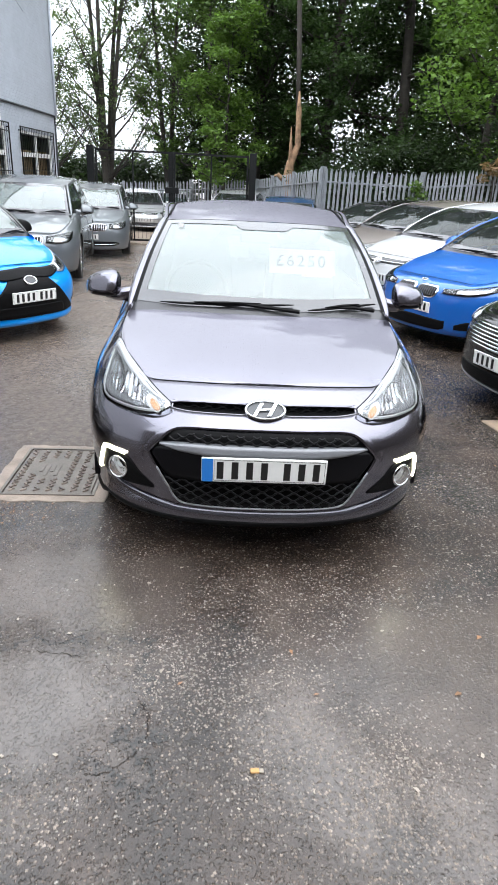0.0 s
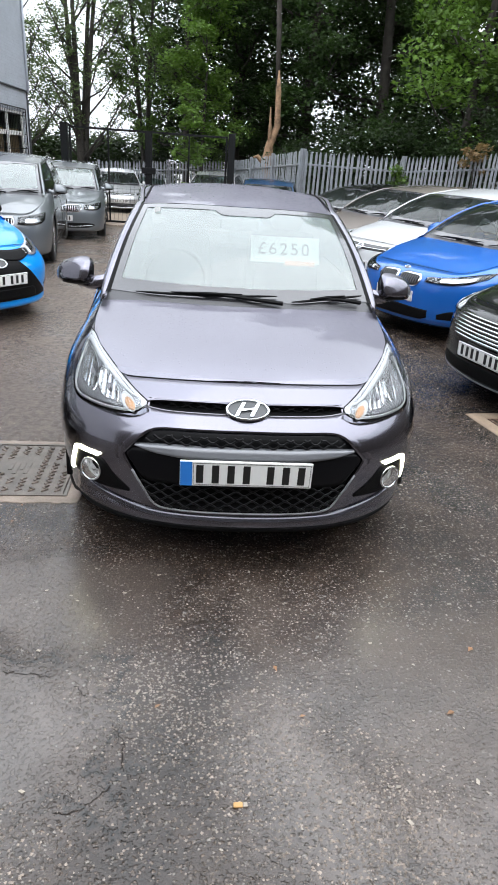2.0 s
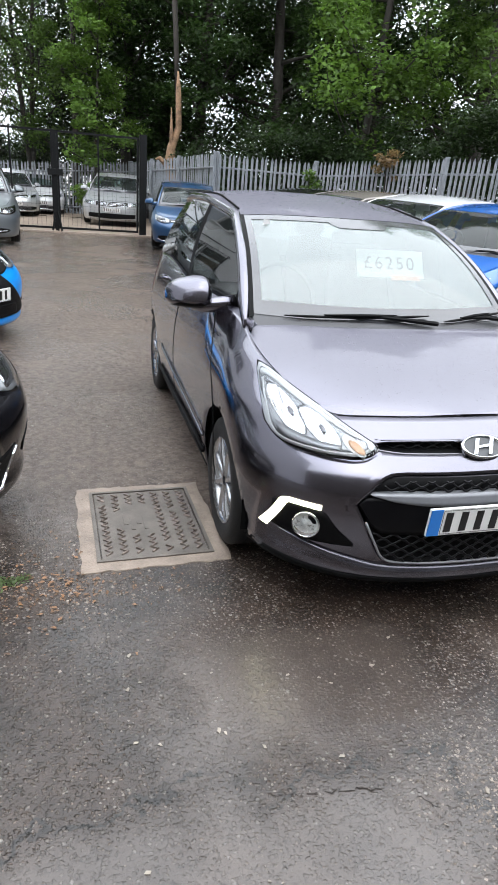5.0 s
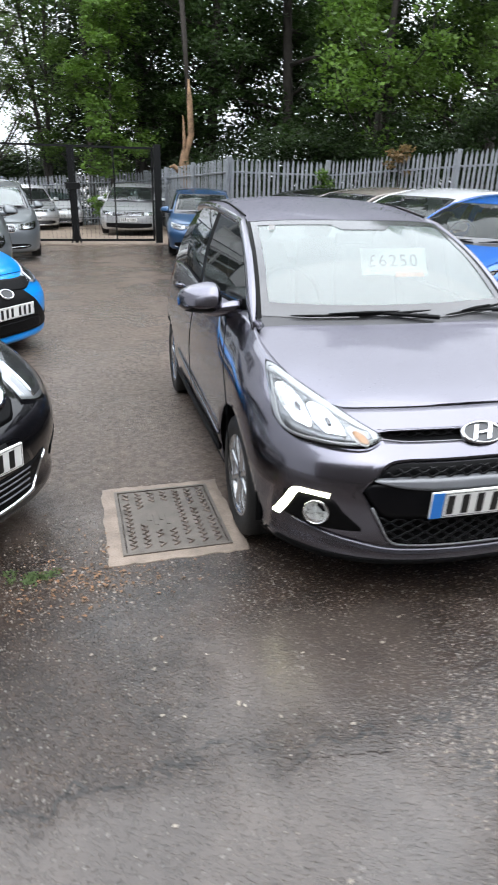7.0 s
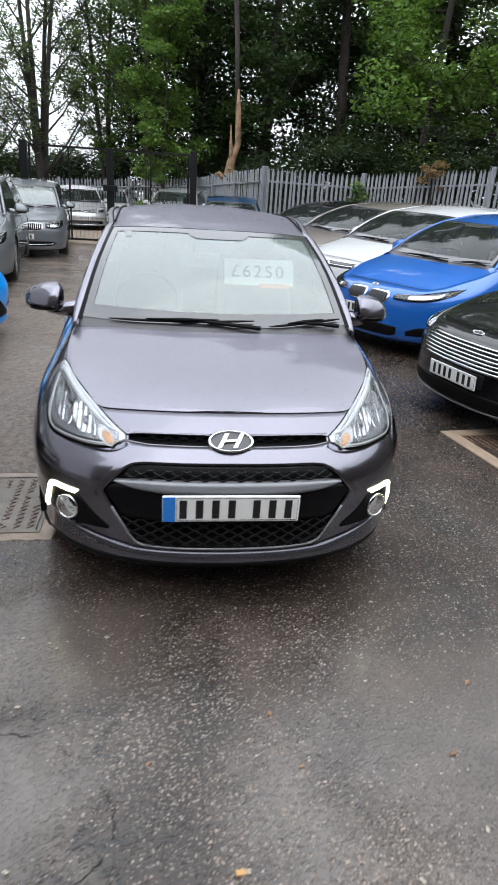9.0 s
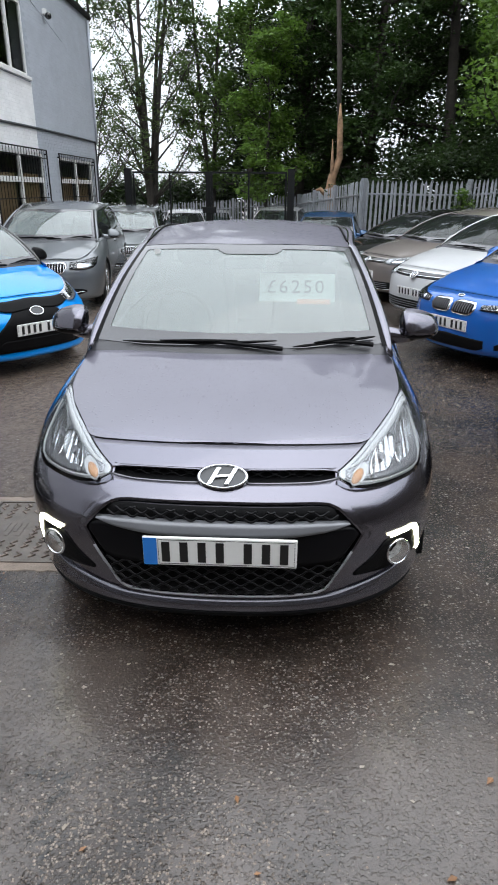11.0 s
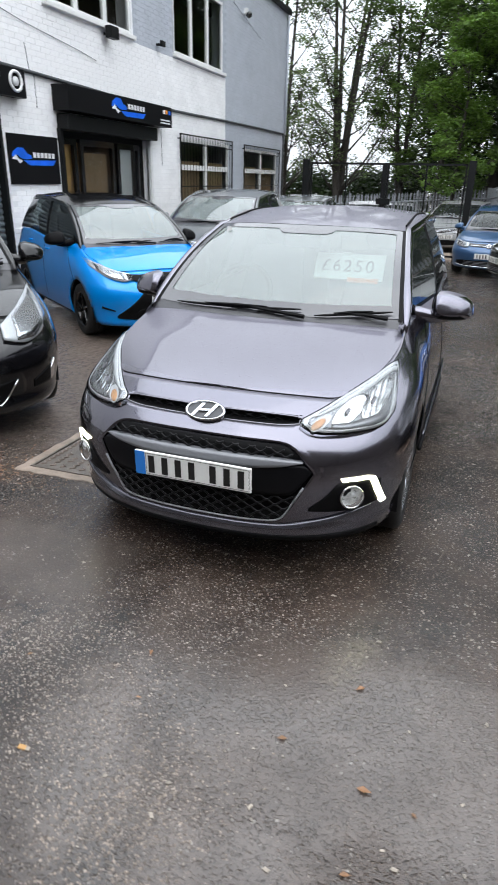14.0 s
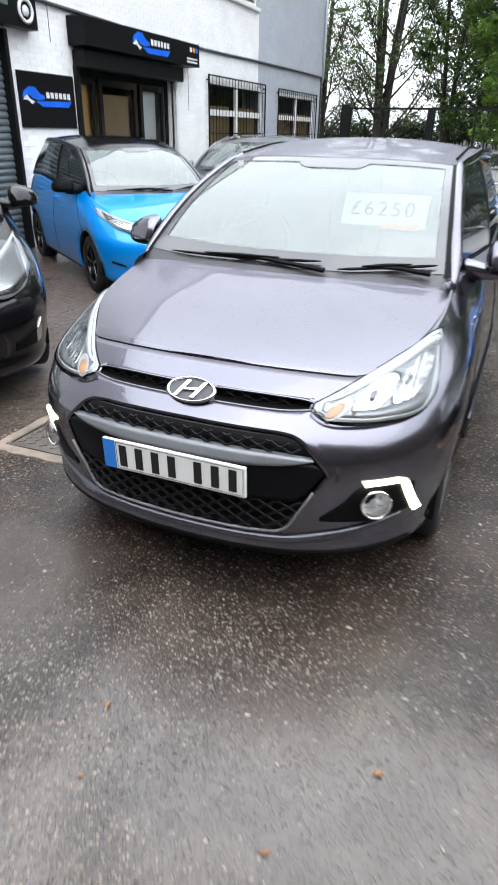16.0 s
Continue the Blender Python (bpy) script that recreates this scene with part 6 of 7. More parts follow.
def dry_bush():
    rng = np.random.default_rng(8)
    c = np.array([(6.15 + rng.normal() * 0.16, 13.75 + rng.normal() * 0.1, 1.95 + rng.normal() * 0.13) for _ in range(14)])
    t = thing("dry_climber", "dead brown climbing plant hanging over the fence top", "climber", m=Matrix.Identity(4))
    v, f = leaf_cloud(c, np.full(14, 0.16), 420, 0.1, rng)
    part("leaves", fast_mesh("leaves", v, f, LEAF_DEAD), None, t)
    part("stem", mesh("stem", *tube([(6.2, 13.85, ground_z(6.2, 13.85)), (6.22, 13.8, 1.2), (6.15, 13.75, 1.9)], [0.03, 0.022, 0.012], 6), BARK, True), None, t)
    c = np.array([(4.75 + rng.normal() * 0.12, 15.35 + rng.normal() * 0.1, z) for z in np.linspace(0.2, 1.55, 12)])
    t = thing("climber", "green climber growing up a fence post", "climber", m=Matrix.Identity(4))
    v, f = leaf_cloud(c, np.full(12, 0.2), 600, 0.11, rng)
    part("leaves", fast_mesh("leaves", v, f, LEAF_MID), None, t)
    part("stem", mesh("stem", *tube([(4.8, 15.4, ground_z(4.8, 15.4)), (4.75, 15.36, 0.8), (4.75, 15.35, 1.5)], [0.02, 0.014, 0.006], 6), BARK, True), None, t)
    c = np.array([(-0.75 + rng.normal() * 0.2, 22.6 + rng.normal() * 0.2, 0.0 + rng.random() * 0.7) for _ in range(10)])
    t = thing("weed", "green weeds at the foot of the far fence", "weeds", m=Matrix.Identity(4))
    v, f = leaf_cloud(c, np.full(10, 0.25), 500, 0.12, rng)
    part("leaves", fast_mesh("leaves", v, f, LEAF_BRIGHT), None, t)
    part("stem", mesh("stem", *tube([(-0.75, 22.6, ground_z(0, 22.6)), (-0.75, 22.6, 0.3)], 0.02, 6), BARK, True), None, t)


dry_bush()


# ---- palisade fence ----
def pale_mesh(height):
    """One W-section steel pale with a split, pointed head."""
    w, d, t = 0.034, 0.012, 0.003
    prof = [(-w, 0.0), (-w * 0.55, d), (0.0, 0.0), (w * 0.55, d), (w, 0.0)]
    v, f = [], []
    for zz, sc in ((0.0, 1), (height - 0.09, 1), (height, 0.12)):
        for o in (0, t):
            for x, y in prof:
                v.append((x * sc, y - o, zz))
    n = len(prof)
    for s in range(2):
        a, b = s * 2 * n, (s + 1) * 2 * n
        for i in range(n - 1):
            f.append((a + i, a + i + 1, b + i + 1, b + i))
            f.append((a + n + i + 1, a + n + i, b + n + i, b + n + i + 1))
        f.append((a + n - 1, a + 2 * n - 1, b + 2 * n - 1, b + n - 1))
        f.append((a, b, b + n, a + n))
    return mesh("pale", v, f, GALV)


PALE = pale_mesh(1.96)


def fence(label, pts, tops, pitch=0.120, post_every=2.75, lean_seed=0):
    """Pales on two rails between posts, along a line of (x, y) with the height of the top at each."""
    rng = random.Random(lean_seed)
    f = thing("palisade_fence", label, "fence", "yard fence")
    for (x0, y0), (x1, y1), z0, z1 in zip(pts, pts[1:], tops, tops[1:]):
        run = math.hypot(x1 - x0, y1 - y0)
        ux, uy = (x1 - x0) / run, (y1 - y0) / run
        nx, ny = uy, -ux
        ang = math.degrees(math.atan2(uy, ux))
        n = int(run / pitch)
        for i in range(n):
            s = (i + 0.5) * run / n
            top = lerp(z0, z1, s / run)
            ob = new("pale", PALE)
            ob.parent = f
            ob.matrix_local = pose(x0 + ux * s, y0 + uy * s, top - 1.96 + rng.uniform(-0.012, 0.012), rng.uniform(-0.6, 0.6), rng.uniform(-0.7, 0.7), ang + rng.uniform(-4, 4))
        for h in (0.32, 1.62):
            v, q = tube([(x0 - nx * 0.03, y0 - ny * 0.03, z0 - 1.96 + h), (x1 - nx * 0.03, y1 - ny * 0.03, z1 - 1.96 + h)], 0.026, 4)
            part("rail", mesh("rail", v, q, GALV), None, f)
        k = max(1, round(run / post_every))
        for i in range(k + 1):
            s = run * i / k
            px, py, top = x0 + ux * s - nx * 0.07, y0 + uy * s - ny * 0.07, lerp(z0, z1, s / run)
            part("post", boxes([(-0.05, 0.05, -0.004, 0.004, 0, 2.1), (-0.004, 0.004, -0.05, 0.05, 0, 2.1), (-0.05, 0.05, -0.055, -0.047, 0, 2.1)]), GALV, f, "", pose(px, py, top - 2.06, 0, 0, ang))
    return f


fence("weathered grey steel palisade fence at the yard corner", [(2.4, 16.1), (4.95, 15.5)], [1.86, 1.84], lean_seed=1)
fence("weathered grey steel palisade fence below the trees", [(4.95, 15.5), (7.1, 12.6), (9.2, 9.6)], [1.84, 2.12, 2.34], lean_seed=2)
fence("grey steel palisade fence running back from the corner", [(2.4, 16.1), (0.95, 25.3)], [1.86, 1.42], lean_seed=3)
fence("grey steel palisade fence across the end of the yard", [(0.95, 25.3), (-7.2, 25.3)], [1.42, 0.92], lean_seed=4)


# ---- yard gate ----
def gate():
    y = 16.1
    g = thing("yard_gate", "tall black steel double gate with mesh infill, closed", "gate")
    def zz(x):
        return ground_z(x, y)
    for x, w in ((0.44, 0.09), (-3.92, 0.09)):
        part("post", box(x - w, x + w, y - w, y + w, zz(x) - 0.1, 2.12, 0.006), BLACK_STEEL, g, "square black gate post")
    for x0, x1 in ((-3.8, -1.79), (-1.70, 0.33)):
        leaf = part("gate_leaf", box(x0, x1, y - 0.025, y + 0.025, 2.0, 2.05), BLACK_STEEL, g, "gate leaf")
        part("bottom_rail", box(x0, x1, y - 0.025, y + 0.025, zz(0) + 0.08, zz(0) + 0.13), BLACK_STEEL, leaf)
        for x in (x0, x1 - 0.05):
            part("stile", box(x, x + 0.05, y - 0.026, y + 0.026, zz(0) + 0.08, 2.05), BLACK_STEEL, leaf)
        part("mid_bar", box((x0 + x1) / 2 - 0.02, (x0 + x1) / 2 + 0.02, y - 0.022, y + 0.022, zz(0) + 0.1, 2.02), BLACK_STEEL, leaf)
        wires = []
        n = 18
        for i in range(1, n):
            x = lerp(x0, x1, i / n)
            wires.append((x - 0.0022, x + 0.0022, y - 0.002, y + 0.002, zz(0) + 0.1, 2.02))
        for j in range(1, 8):
            z = lerp(zz(0) + 0.1, 2.02, j / 8)
            wires.append((x0, x1, y - 0.002, y + 0.002, z - 0.0022, z + 0.0022))
        tagged(part("mesh_infill", boxes(wires), BLACK_STEEL, leaf, "thin welded mesh"), kind="stuff")
    part("lock_box", box(-1.93, -1.56, y - 0.08, y + 0.05, 1.02, 1.17, 0.008), BLACK_STEEL, g, "black lock box")
    part("meeting_post", box(-1.79, -1.70, y - 0.05, y + 0.05, zz(-1.6) + 0.02, 2.05, 0.004), BLACK_STEEL, g)
    for dx in (-0.12, 0.12):
        part("stay", mesh("stay", *tube([(-1.745 + dx * 0.2, y - 0.03, zz(0) + 0.5), (-1.745 + dx, y - 0.1, zz(0) + 0.02)], 0.03, 6), BLACK_STEEL), None, g)


gate()
solid("kerb", mesh("kerb", *join(*[(lambda b: ([tuple(v.co) for v in b.verts], [tuple(x.index for x in q.verts) for q in b.faces]))(bb) for bb in [boxes([(-4.4 + i * 0.92, -4.4 + i * 0.92 + 0.905, 15.85, 16.0, ground_z(0, 15.9) - 0.1, ground_z(0, 15.9) + 0.04)], 0.012) for i in range(6)] if (bb.verts.index_update() or bb.faces.index_update() or True)]), CONCRETE), None, "low concrete kerb under the gate", "kerb", "", "structure")
solid("pavement", mesh("pavement", *grid([[(x, y, ground_z(x, y) + 0.012) for x in np.linspace(-7, 2.2, 8)] for y in np.linspace(16.0, 25.2, 20)]), mat("sandy_concrete", (0.22, 0.17, 0.13), 0.75, var=0.25, scale=2, bump=0.5)), None, "brown worn concrete behind the gate", "pavement", "", "structure")


# ---- office building ----
WX, WY0, WY1, WZ = -5.55, -3.0, 19.2, 6.2
OPEN = {"window_1": (11.47, 14.35, 0.85, 2.38), "window_2": (15.45, 18.45, 0.85, 2.36), "window_3": (7.02, 9.56, 3.93, 5.36), "window_4": (11.28, 13.95, 3.93, 5.36),
        "door_1": (7.12, 10.0, -0.15, 2.47), "shutter": (2.6, 5.72, -0.15, 2.55)}


def is_grey(y, z):
    return y > 14.1 or (y > 9.62 and z > 3.86)


def in_opening(y0, y1, z0, z1):
    return any(y1 > a + 0.002 and y0 < b - 0.002 and z1 > c + 0.002 and z0 < d - 0.002 for a, b, c, d in OPEN.values())


office = thing("office_building", "two-storey office of white and grey painted brick", "building", m=Matrix.Identity(4))


def building_walls():
    ys = sorted({WY0, WY1, 14.1, 9.62, *[a for o in OPEN.values() for a in o[:2]]})
    zs = sorted({-0.3, WZ, 3.86, *[a for o in OPEN.values() for a in o[2:]]})
    white, grey_ = [], []
    for a, b in zip(ys, ys[1:]):
        for c, d in zip(zs, zs[1:]):
            if in_opening(a, b, c, d):
                continue
            (grey_ if is_grey((a + b) / 2, (c + d) / 2) else white).append((WX - 0.30, WX - 0.0038, a, b, c, d))
    part("wall", boxes(white), WHITE_JOINT, office, "white painted brick wall")
    part("wall", boxes(grey_), GREY_JOINT, office, "grey painted brick wall")
    part("wall", boxes([(-15, WX - 0.3, WY1 - 0.3, WY1, -0.7, WZ), (-15, WX - 0.3, WY0, WY0 + 0.3, -0.3, WZ), (-15.3, -15, WY0, WY1, -0.3, WZ)]), GREY_JOINT, office, "plain rendered wall")
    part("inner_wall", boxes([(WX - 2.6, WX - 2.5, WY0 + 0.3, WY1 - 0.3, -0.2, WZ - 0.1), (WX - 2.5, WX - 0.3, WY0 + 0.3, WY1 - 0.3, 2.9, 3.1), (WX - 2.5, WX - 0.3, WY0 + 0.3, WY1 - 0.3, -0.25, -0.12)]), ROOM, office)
    part("roof", boxes([(-15.1, WX - 0.02, WY0 - 0.05, WY1 + 0.05, WZ - 0.02, WZ + 0.12)], 0.01), FELT, office, "flat felt roof")
    part("gutter", box(WX - 0.02, WX + 0.1, WY0, WY1 + 0.06, WZ - 0.03, WZ + 0.09, 0.02), BLACK_STEEL, office, "dark gutter")


building_walls()


def brick_mesh(length):
    v = [(0.0, 0, 0), (0.0, length, 0), (0.0, length, 0.065), (0.0, 0, 0.065), (-0.0048, -0.0035, -0.0035), (-0.0048, length + 0.0035, -0.0035), (-0.0048, length + 0.0035, 0.0685), (-0.0048, -0.0035, 0.0685)]
    return v, [(0, 1, 2, 3), (0, 4, 5, 1), (1, 5, 6, 2), (2, 6, 7, 3), (3, 7, 4, 0)]


def window(nm, group, lights, transom, bars, label):
    a, b, c, d = OPEN[nm]
    x = WX - 0.045
    w = part(nm, boxes([(x - 0.03, x + 0.03, a, b, c, c + 0.06), (x - 0.03, x + 0.03, a, b, d - 0.06, d), (x - 0.03, x + 0.03, a, a + 0.06, c + 0.06, d - 0.06), (x - 0.03, x + 0.03, b - 0.06, b, c + 0.06, d - 0.06)]), UPVC, office, label)
    for i in range(1, lights):
        y = lerp(a, b, i / lights)
        part("mullion", box(x - 0.028, x + 0.028, y - 0.055, y + 0.055, c + 0.05, d - 0.05), UPVC, w)
    if transom:
        part("transom", box(x - 0.026, x + 0.036, a + 0.04, b - 0.04, transom - 0.055, transom + 0.055), UPVC, w)
    for i in range(lights):
        y0, y1 = lerp(a, b, i / lights) + 0.05, lerp(a, b, (i + 1) / lights) - 0.05
        spans = [(c + 0.05, transom - 0.05), (transom + 0.05, d - 0.05)] if transom else [(c + 0.05, d - 0.05)]
        for z0, z1 in spans:
            p = part("pane", mesh("pane", [(x, y0, z0), (x, y1, z0), (x, y1, z1), (x, y0, z1)], [(0, 1, 2, 3)], PANE), None, w)
            p.visible_shadow = False
    part("window_sill", box(WX - 0.08, WX + 0.07, a - 0.06, b + 0.06, c - 0.07, c, 0.01), UPVC, w, "white projecting sill")
    if bars:
        z0, z1 = c - 0.02, d + 0.09
        part("grille_frame", boxes([(WX + 0.05, WX + 0.075, a - 0.12, b + 0.1, z1 - 0.025, z1), (WX + 0.05, WX + 0.075, a - 0.12, b + 0.1, z0, z0 + 0.025), (WX + 0.05, WX + 0.075, a - 0.12, a - 0.09, z0, z1),
                                    (WX + 0.05, WX + 0.075, b + 0.07, b + 0.1, z0, z1), (WX + 0.05, WX + 0.07, a - 0.12, b + 0.1, z1 - 0.2, z1 - 0.18), (WX + 0.05, WX + 0.07, a - 0.12, b + 0.1, c + 0.55, c + 0.57)]), BLACK_STEEL, w, "black security grille")
        n = int((b - a) / 0.15)
        for i in range(n + 1):
            y = lerp(a - 0.09, b + 0.07, i / n)
            part("bar", mesh("bar", *tube([(WX + 0.062, y, z0 + 0.01), (WX + 0.062, y, z1 - 0.01)], 0.0058, 5, False), BLACK_STEEL), None, w)
        for y in (a - 0.1, b + 0.08):
            for z in (z0 + 0.1, z1 - 0.1):
                part("bracket", box(WX - 0.02, WX + 0.06, y - 0.012, y + 0.012, z - 0.012, z + 0.012), BLACK_STEEL, w)
    # a blind behind the glass
    for i in range(lights if bars else 0):
        y0, y1 = lerp(a, b, i / lights) + 0.06, lerp(a, b, (i + 0.86) / lights)
        part("blind", box(WX - 0.12, WX - 0.105, y0, y1, c + 0.06, d - 0.45), BLIND, w, "tan blind behind the glass")


window("window_1", "", 2, 1.80, True, "white window behind a black security grille")
window("window_2", "", 2, 1.80, True, "white window behind a black security grille")
window("window_3", "", 3, 0, False, "white three-light upper window")
window("window_4", "", 3, 0, False, "white three-light upper window")


def door():
    a, b, c, d = OPEN["door_1"]
    x = WX - 0.16
    dr = part("door_1", boxes([(x - 0.04, x + 0.04, a, a + 0.10, c, d), (x - 0.04, x + 0.04, b - 0.10, b, c, d), (x - 0.04, x + 0.04, a + 0.1, b - 0.1, d - 0.32, d)]), BLACK, office, "black glazed shop entrance")
    for y0, y1 in ((7.22, 7.75), (7.85, 8.95), (9.05, 9.9)):
        part("door_frame", boxes([(x - 0.03, x + 0.03, y0, y0 + 0.09, c, d - 0.32), (x - 0.03, x + 0.03, y1 - 0.09, y1, c, d - 0.32), (x - 0.03, x + 0.03, y0 + 0.09, y1 - 0.09, c, c + 0.3), (x - 0.03, x + 0.03, y0 + 0.09, y1 - 0.09, d - 0.42, d - 0.32)]), GLOSS_BLACK, dr)
        p = part("pane", mesh("pane", [(x, y0 + 0.08, c + 0.28), (x, y1 - 0.08, c + 0.28), (x, y1 - 0.08, d - 0.40), (x, y0 + 0.08, d - 0.40)], [(0, 1, 2, 3)], PANE), None, dr)
        p.visible_shadow = False
    part("door_handle", mesh("door_handle", *tube([(x + 0.06, 8.82, 0.75), (x + 0.09, 8.82, 0.8), (x + 0.09, 8.82, 1.25), (x + 0.06, 8.82, 1.3)], 0.014, 8), CHROME, True), None, dr)
    part("shutter_box", box(WX - 0.06, WX + 0.2, a - 0.04, b + 0.06, 2.24, 2.47, 0.02), BLACK_STEEL, dr, "black roller shutter box")
    for y in (a - 0.06, b + 0.0):
        part("shutter_guide", box(WX - 0.04, WX + 0.06, y, y + 0.07, c, 2.26), BLACK_STEEL if y < 8 else UPVC, dr)
    # poster and stand behind the glass, their light colours standing in for room lighting
    part("display_board", box(WX - 0.26, WX - 0.235, 7.98, 8.82, 0.1, 1.95), BLIND, dr, "tan board inside the entrance")
    part("display_board", box(WX - 0.25, WX - 0.225, 9.2, 9.7, 0.0, 2.1), UPVC, dr, "pale panel inside the entrance")
    part("display_board", box(WX - 0.25, WX - 0.225, 7.5, 8.0, 0.0, 2.1), mat("yellow_panel", (0.55, 0.33, 0.12), 0.7), dr, "yellow-brown panel inside the entrance")


door()


def logo(parent, x, y, z, k):
    """A plain blue swoosh over a white wedge, with bars for the words."""
    crest = [(0.0, 0.02), (0.05, 0.12), (0.20, 0.20), (0.38, 0.20), (0.50, 0.10), (0.64, 0.06), (0.64, 0.0), (0.45, -0.02), (0.30, 0.0), (0.18, 0.06), (0.10, 0.03)]
    part("swoosh", mesh("swoosh", [(x, y + a * k, z + b * k) for a, b in crest], [tuple(range(len(crest)))], SIGN_BLUE), None, parent, "plain blue swoosh")
    tail = [(0.36, -0.04), (1.48, -0.01), (1.36, -0.12), (0.56, -0.13)]
    part("stripe", mesh("stripe", [(x, y + a * k, z + b * k) for a, b in tail], [(0, 1, 2, 3)], SIGN_BLUE), None, parent, "plain blue stripe")
    wed = [(0.0, -0.02), (0.13, 0.07), (0.21, -0.01), (0.34, -0.05), (0.24, -0.10), (0.16, -0.03)]
    part("wedge", mesh("wedge", [(x + 0.003, y + a * k, z + b * k) for a, b in wed], [tuple(range(len(wed)))], SIGN_WHITE), None, parent)
    for i in range(6):
        part("word_bar", box(x, x + 0.004, y + (0.69 + i * 0.13) * k, y + (0.78 + i * 0.13) * k, z + 0.025 * k, z + 0.125 * k), SIGN_WHITE, parent)


def signs():
    s = thing("shop_sign", "black box sign with a blue emblem over the entrance", "sign")
    part("box", box(WX + 0.0, WX + 0.30, 7.0, 10.5, 2.5, 2.86, 0.01), SIGN_BLACK, s)
    logo(s, WX + 0.304, 8.22, 2.66, 0.80)
    for y0, y1, z0, z1 in ((10.0, 10.4, 2.60, 2.625), (10.0, 10.4, 2.55, 2.575)):
        part("word_bar", box(WX + 0.3, WX + 0.304, y0, y1, z0, z1), SIGN_WHITE, s)
    for i, mt in enumerate((SIGN_WHITE, mat("sign_orange", (0.8, 0.3, 0.03), 0.4), SIGN_BLUE)):
        part("token", box(WX + 0.3, WX + 0.304, 10.12 + i * 0.11, 10.2 + i * 0.11, 2.72, 2.79), mt, s)
    s = thing("wall_board", "black wall board with a blue emblem", "sign")
    part("board", box(WX + 0.002, WX + 0.03, 5.84, 7.0, 1.45, 2.12, 0.004), SIGN_BLACK, s)
    logo(s, WX + 0.034, 5.88, 1.80, 0.70)
    s = thing("shop_sign", "black sign over the roller shutter with a pale emblem", "sign")
    part("box", box(WX + 0.0, WX + 0.16, 2.2, 6.2, 2.57, 2.93, 0.01), SIGN_BLACK, s)
    ringp = [(WX + 0.17, 5.98 + 0.12 * math.cos(a), 2.76 + 0.12 * math.sin(a)) for a in [2 * math.pi * i / 20 for i in range(21)]]
    part("emblem", mesh("emblem", *join(tube(ringp, 0.022, 6, False), tube([(WX + 0.16, 5.98, 2.76), (WX + 0.175, 5.98, 2.76)], 0.06, 14)), SIGN_WHITE, True), None, s, "plain pale round emblem")
    for i in range(4):
        part("word_bar", box(WX + 0.16, WX + 0.164, 5.05 + i * 0.17, 5.17 + i * 0.17, 2.78, 2.86), SIGN_WHITE if i < 2 else SHUTTER, s)


signs()


def roller_shutter():
    a, b, c, d = OPEN["shutter"]
    s = thing("roller_shutter", "closed grey steel roller shutter", "shutter")
    n = int((d - c) / 0.085)
    slat = [(WX - 0.10, 0, 0.0), (WX - 0.075, 0, 0.015), (WX - 0.07, 0, 0.045), (WX - 0.085, 0, 0.072), (WX - 0.10, 0, 0.085)]
    rows = [[(p[0], y, p[2]) for p in slat] for y in (a, b)]
    v, f = grid(rows)
    me = mesh("slat", v, [q[::-1] for q in f], SHUTTER)
    for i in range(n):
        part("slat", me, None, s, "", Matrix.Translation((0, 0, c + i * 0.085)))
    for y in (a - 0.02, b - 0.03):
        part("guide", box(WX - 0.12, WX + 0.03, y, y + 0.06, c, d), BLACK_STEEL, s)


roller_shutter()


def wall_fittings():
    pts = [(WX + 0.03, y, z) for y, z in ((3.0, 3.0), (5.5, 2.97), (7.4, 2.92), (9.64, 2.86), (12, 2.88), (14.1, 2.91), (17, 2.93), (18.95, 2.93), (19.0, 2.6), (19.0, -0.1))]
    part("wall_cable", mesh("wall_cable", *tube(pts, 0.028, 6), CABLE, True), None, office, "thick dark cable along the wall")
    for pth in ([(6.45, 3.3), (6.5, 2.98), (6.6, 2.9), (6.6, 2.5)], [(10.56, 2.8), (10.57, 1.8)], [(5.2, 3.75), (6.5, 3.55), (7.8, 3.42), (8.3, 3.35)], [(14.3, 5.9), (14.6, 5.5), (15.4, 5.35), (16.6, 5.1)]):
        part("thin_wire", mesh("thin_wire", *tube([(WX + 0.015, y, z) for y, z in pth], 0.0045, 5), CABLE), None, office)
    c = thing("security_camera", "small black dome camera under the eaves", "camera")
    v, f = lathe([(0.001, 0.10), (0.05, 0.09), (0.075, 0.04), (0.08, 0.0), (0.05, -0.03)], 16)
    part("dome", mesh("dome", v, f, GLOSS_BLACK, True), None, c, "", pose(WX + 0.12, 15.35, 5.42, 0, 60, 0))
    part("arm", box(WX, WX + 0.1, 15.31, 15.39, 5.42, 5.54, 0.01), UPVC, c)
    for y, z, nm in ((8.62, 3.80, "floodlight"), (10.52, 3.96, "sensor")):
        l = thing(nm, "small black wall-mounted " + nm, nm)
        k = 1.0 if nm == "floodlight" else 0.55
        part("head", box(WX + 0.10, WX + 0.10 + 0.12 * k, y - 0.13 * k, y + 0.13 * k, z - 0.09 * k, z + 0.09 * k, 0.012), BLACK_STEEL, l)
        part("bracket", box(WX, WX + 0.12, y - 0.02, y + 0.02, z - 0.03, z + 0.01), BLACK_STEEL, l)
    p = part("downpipe", mesh("downpipe", *tube([(WX + 0.05, 19.08, 6.1), (WX + 0.05, 19.08, 4.0), (WX + 0.05, 19.08, 2.9)], 0.035, 8), GREY_BRICK, True), None, office)


wall_fittings()


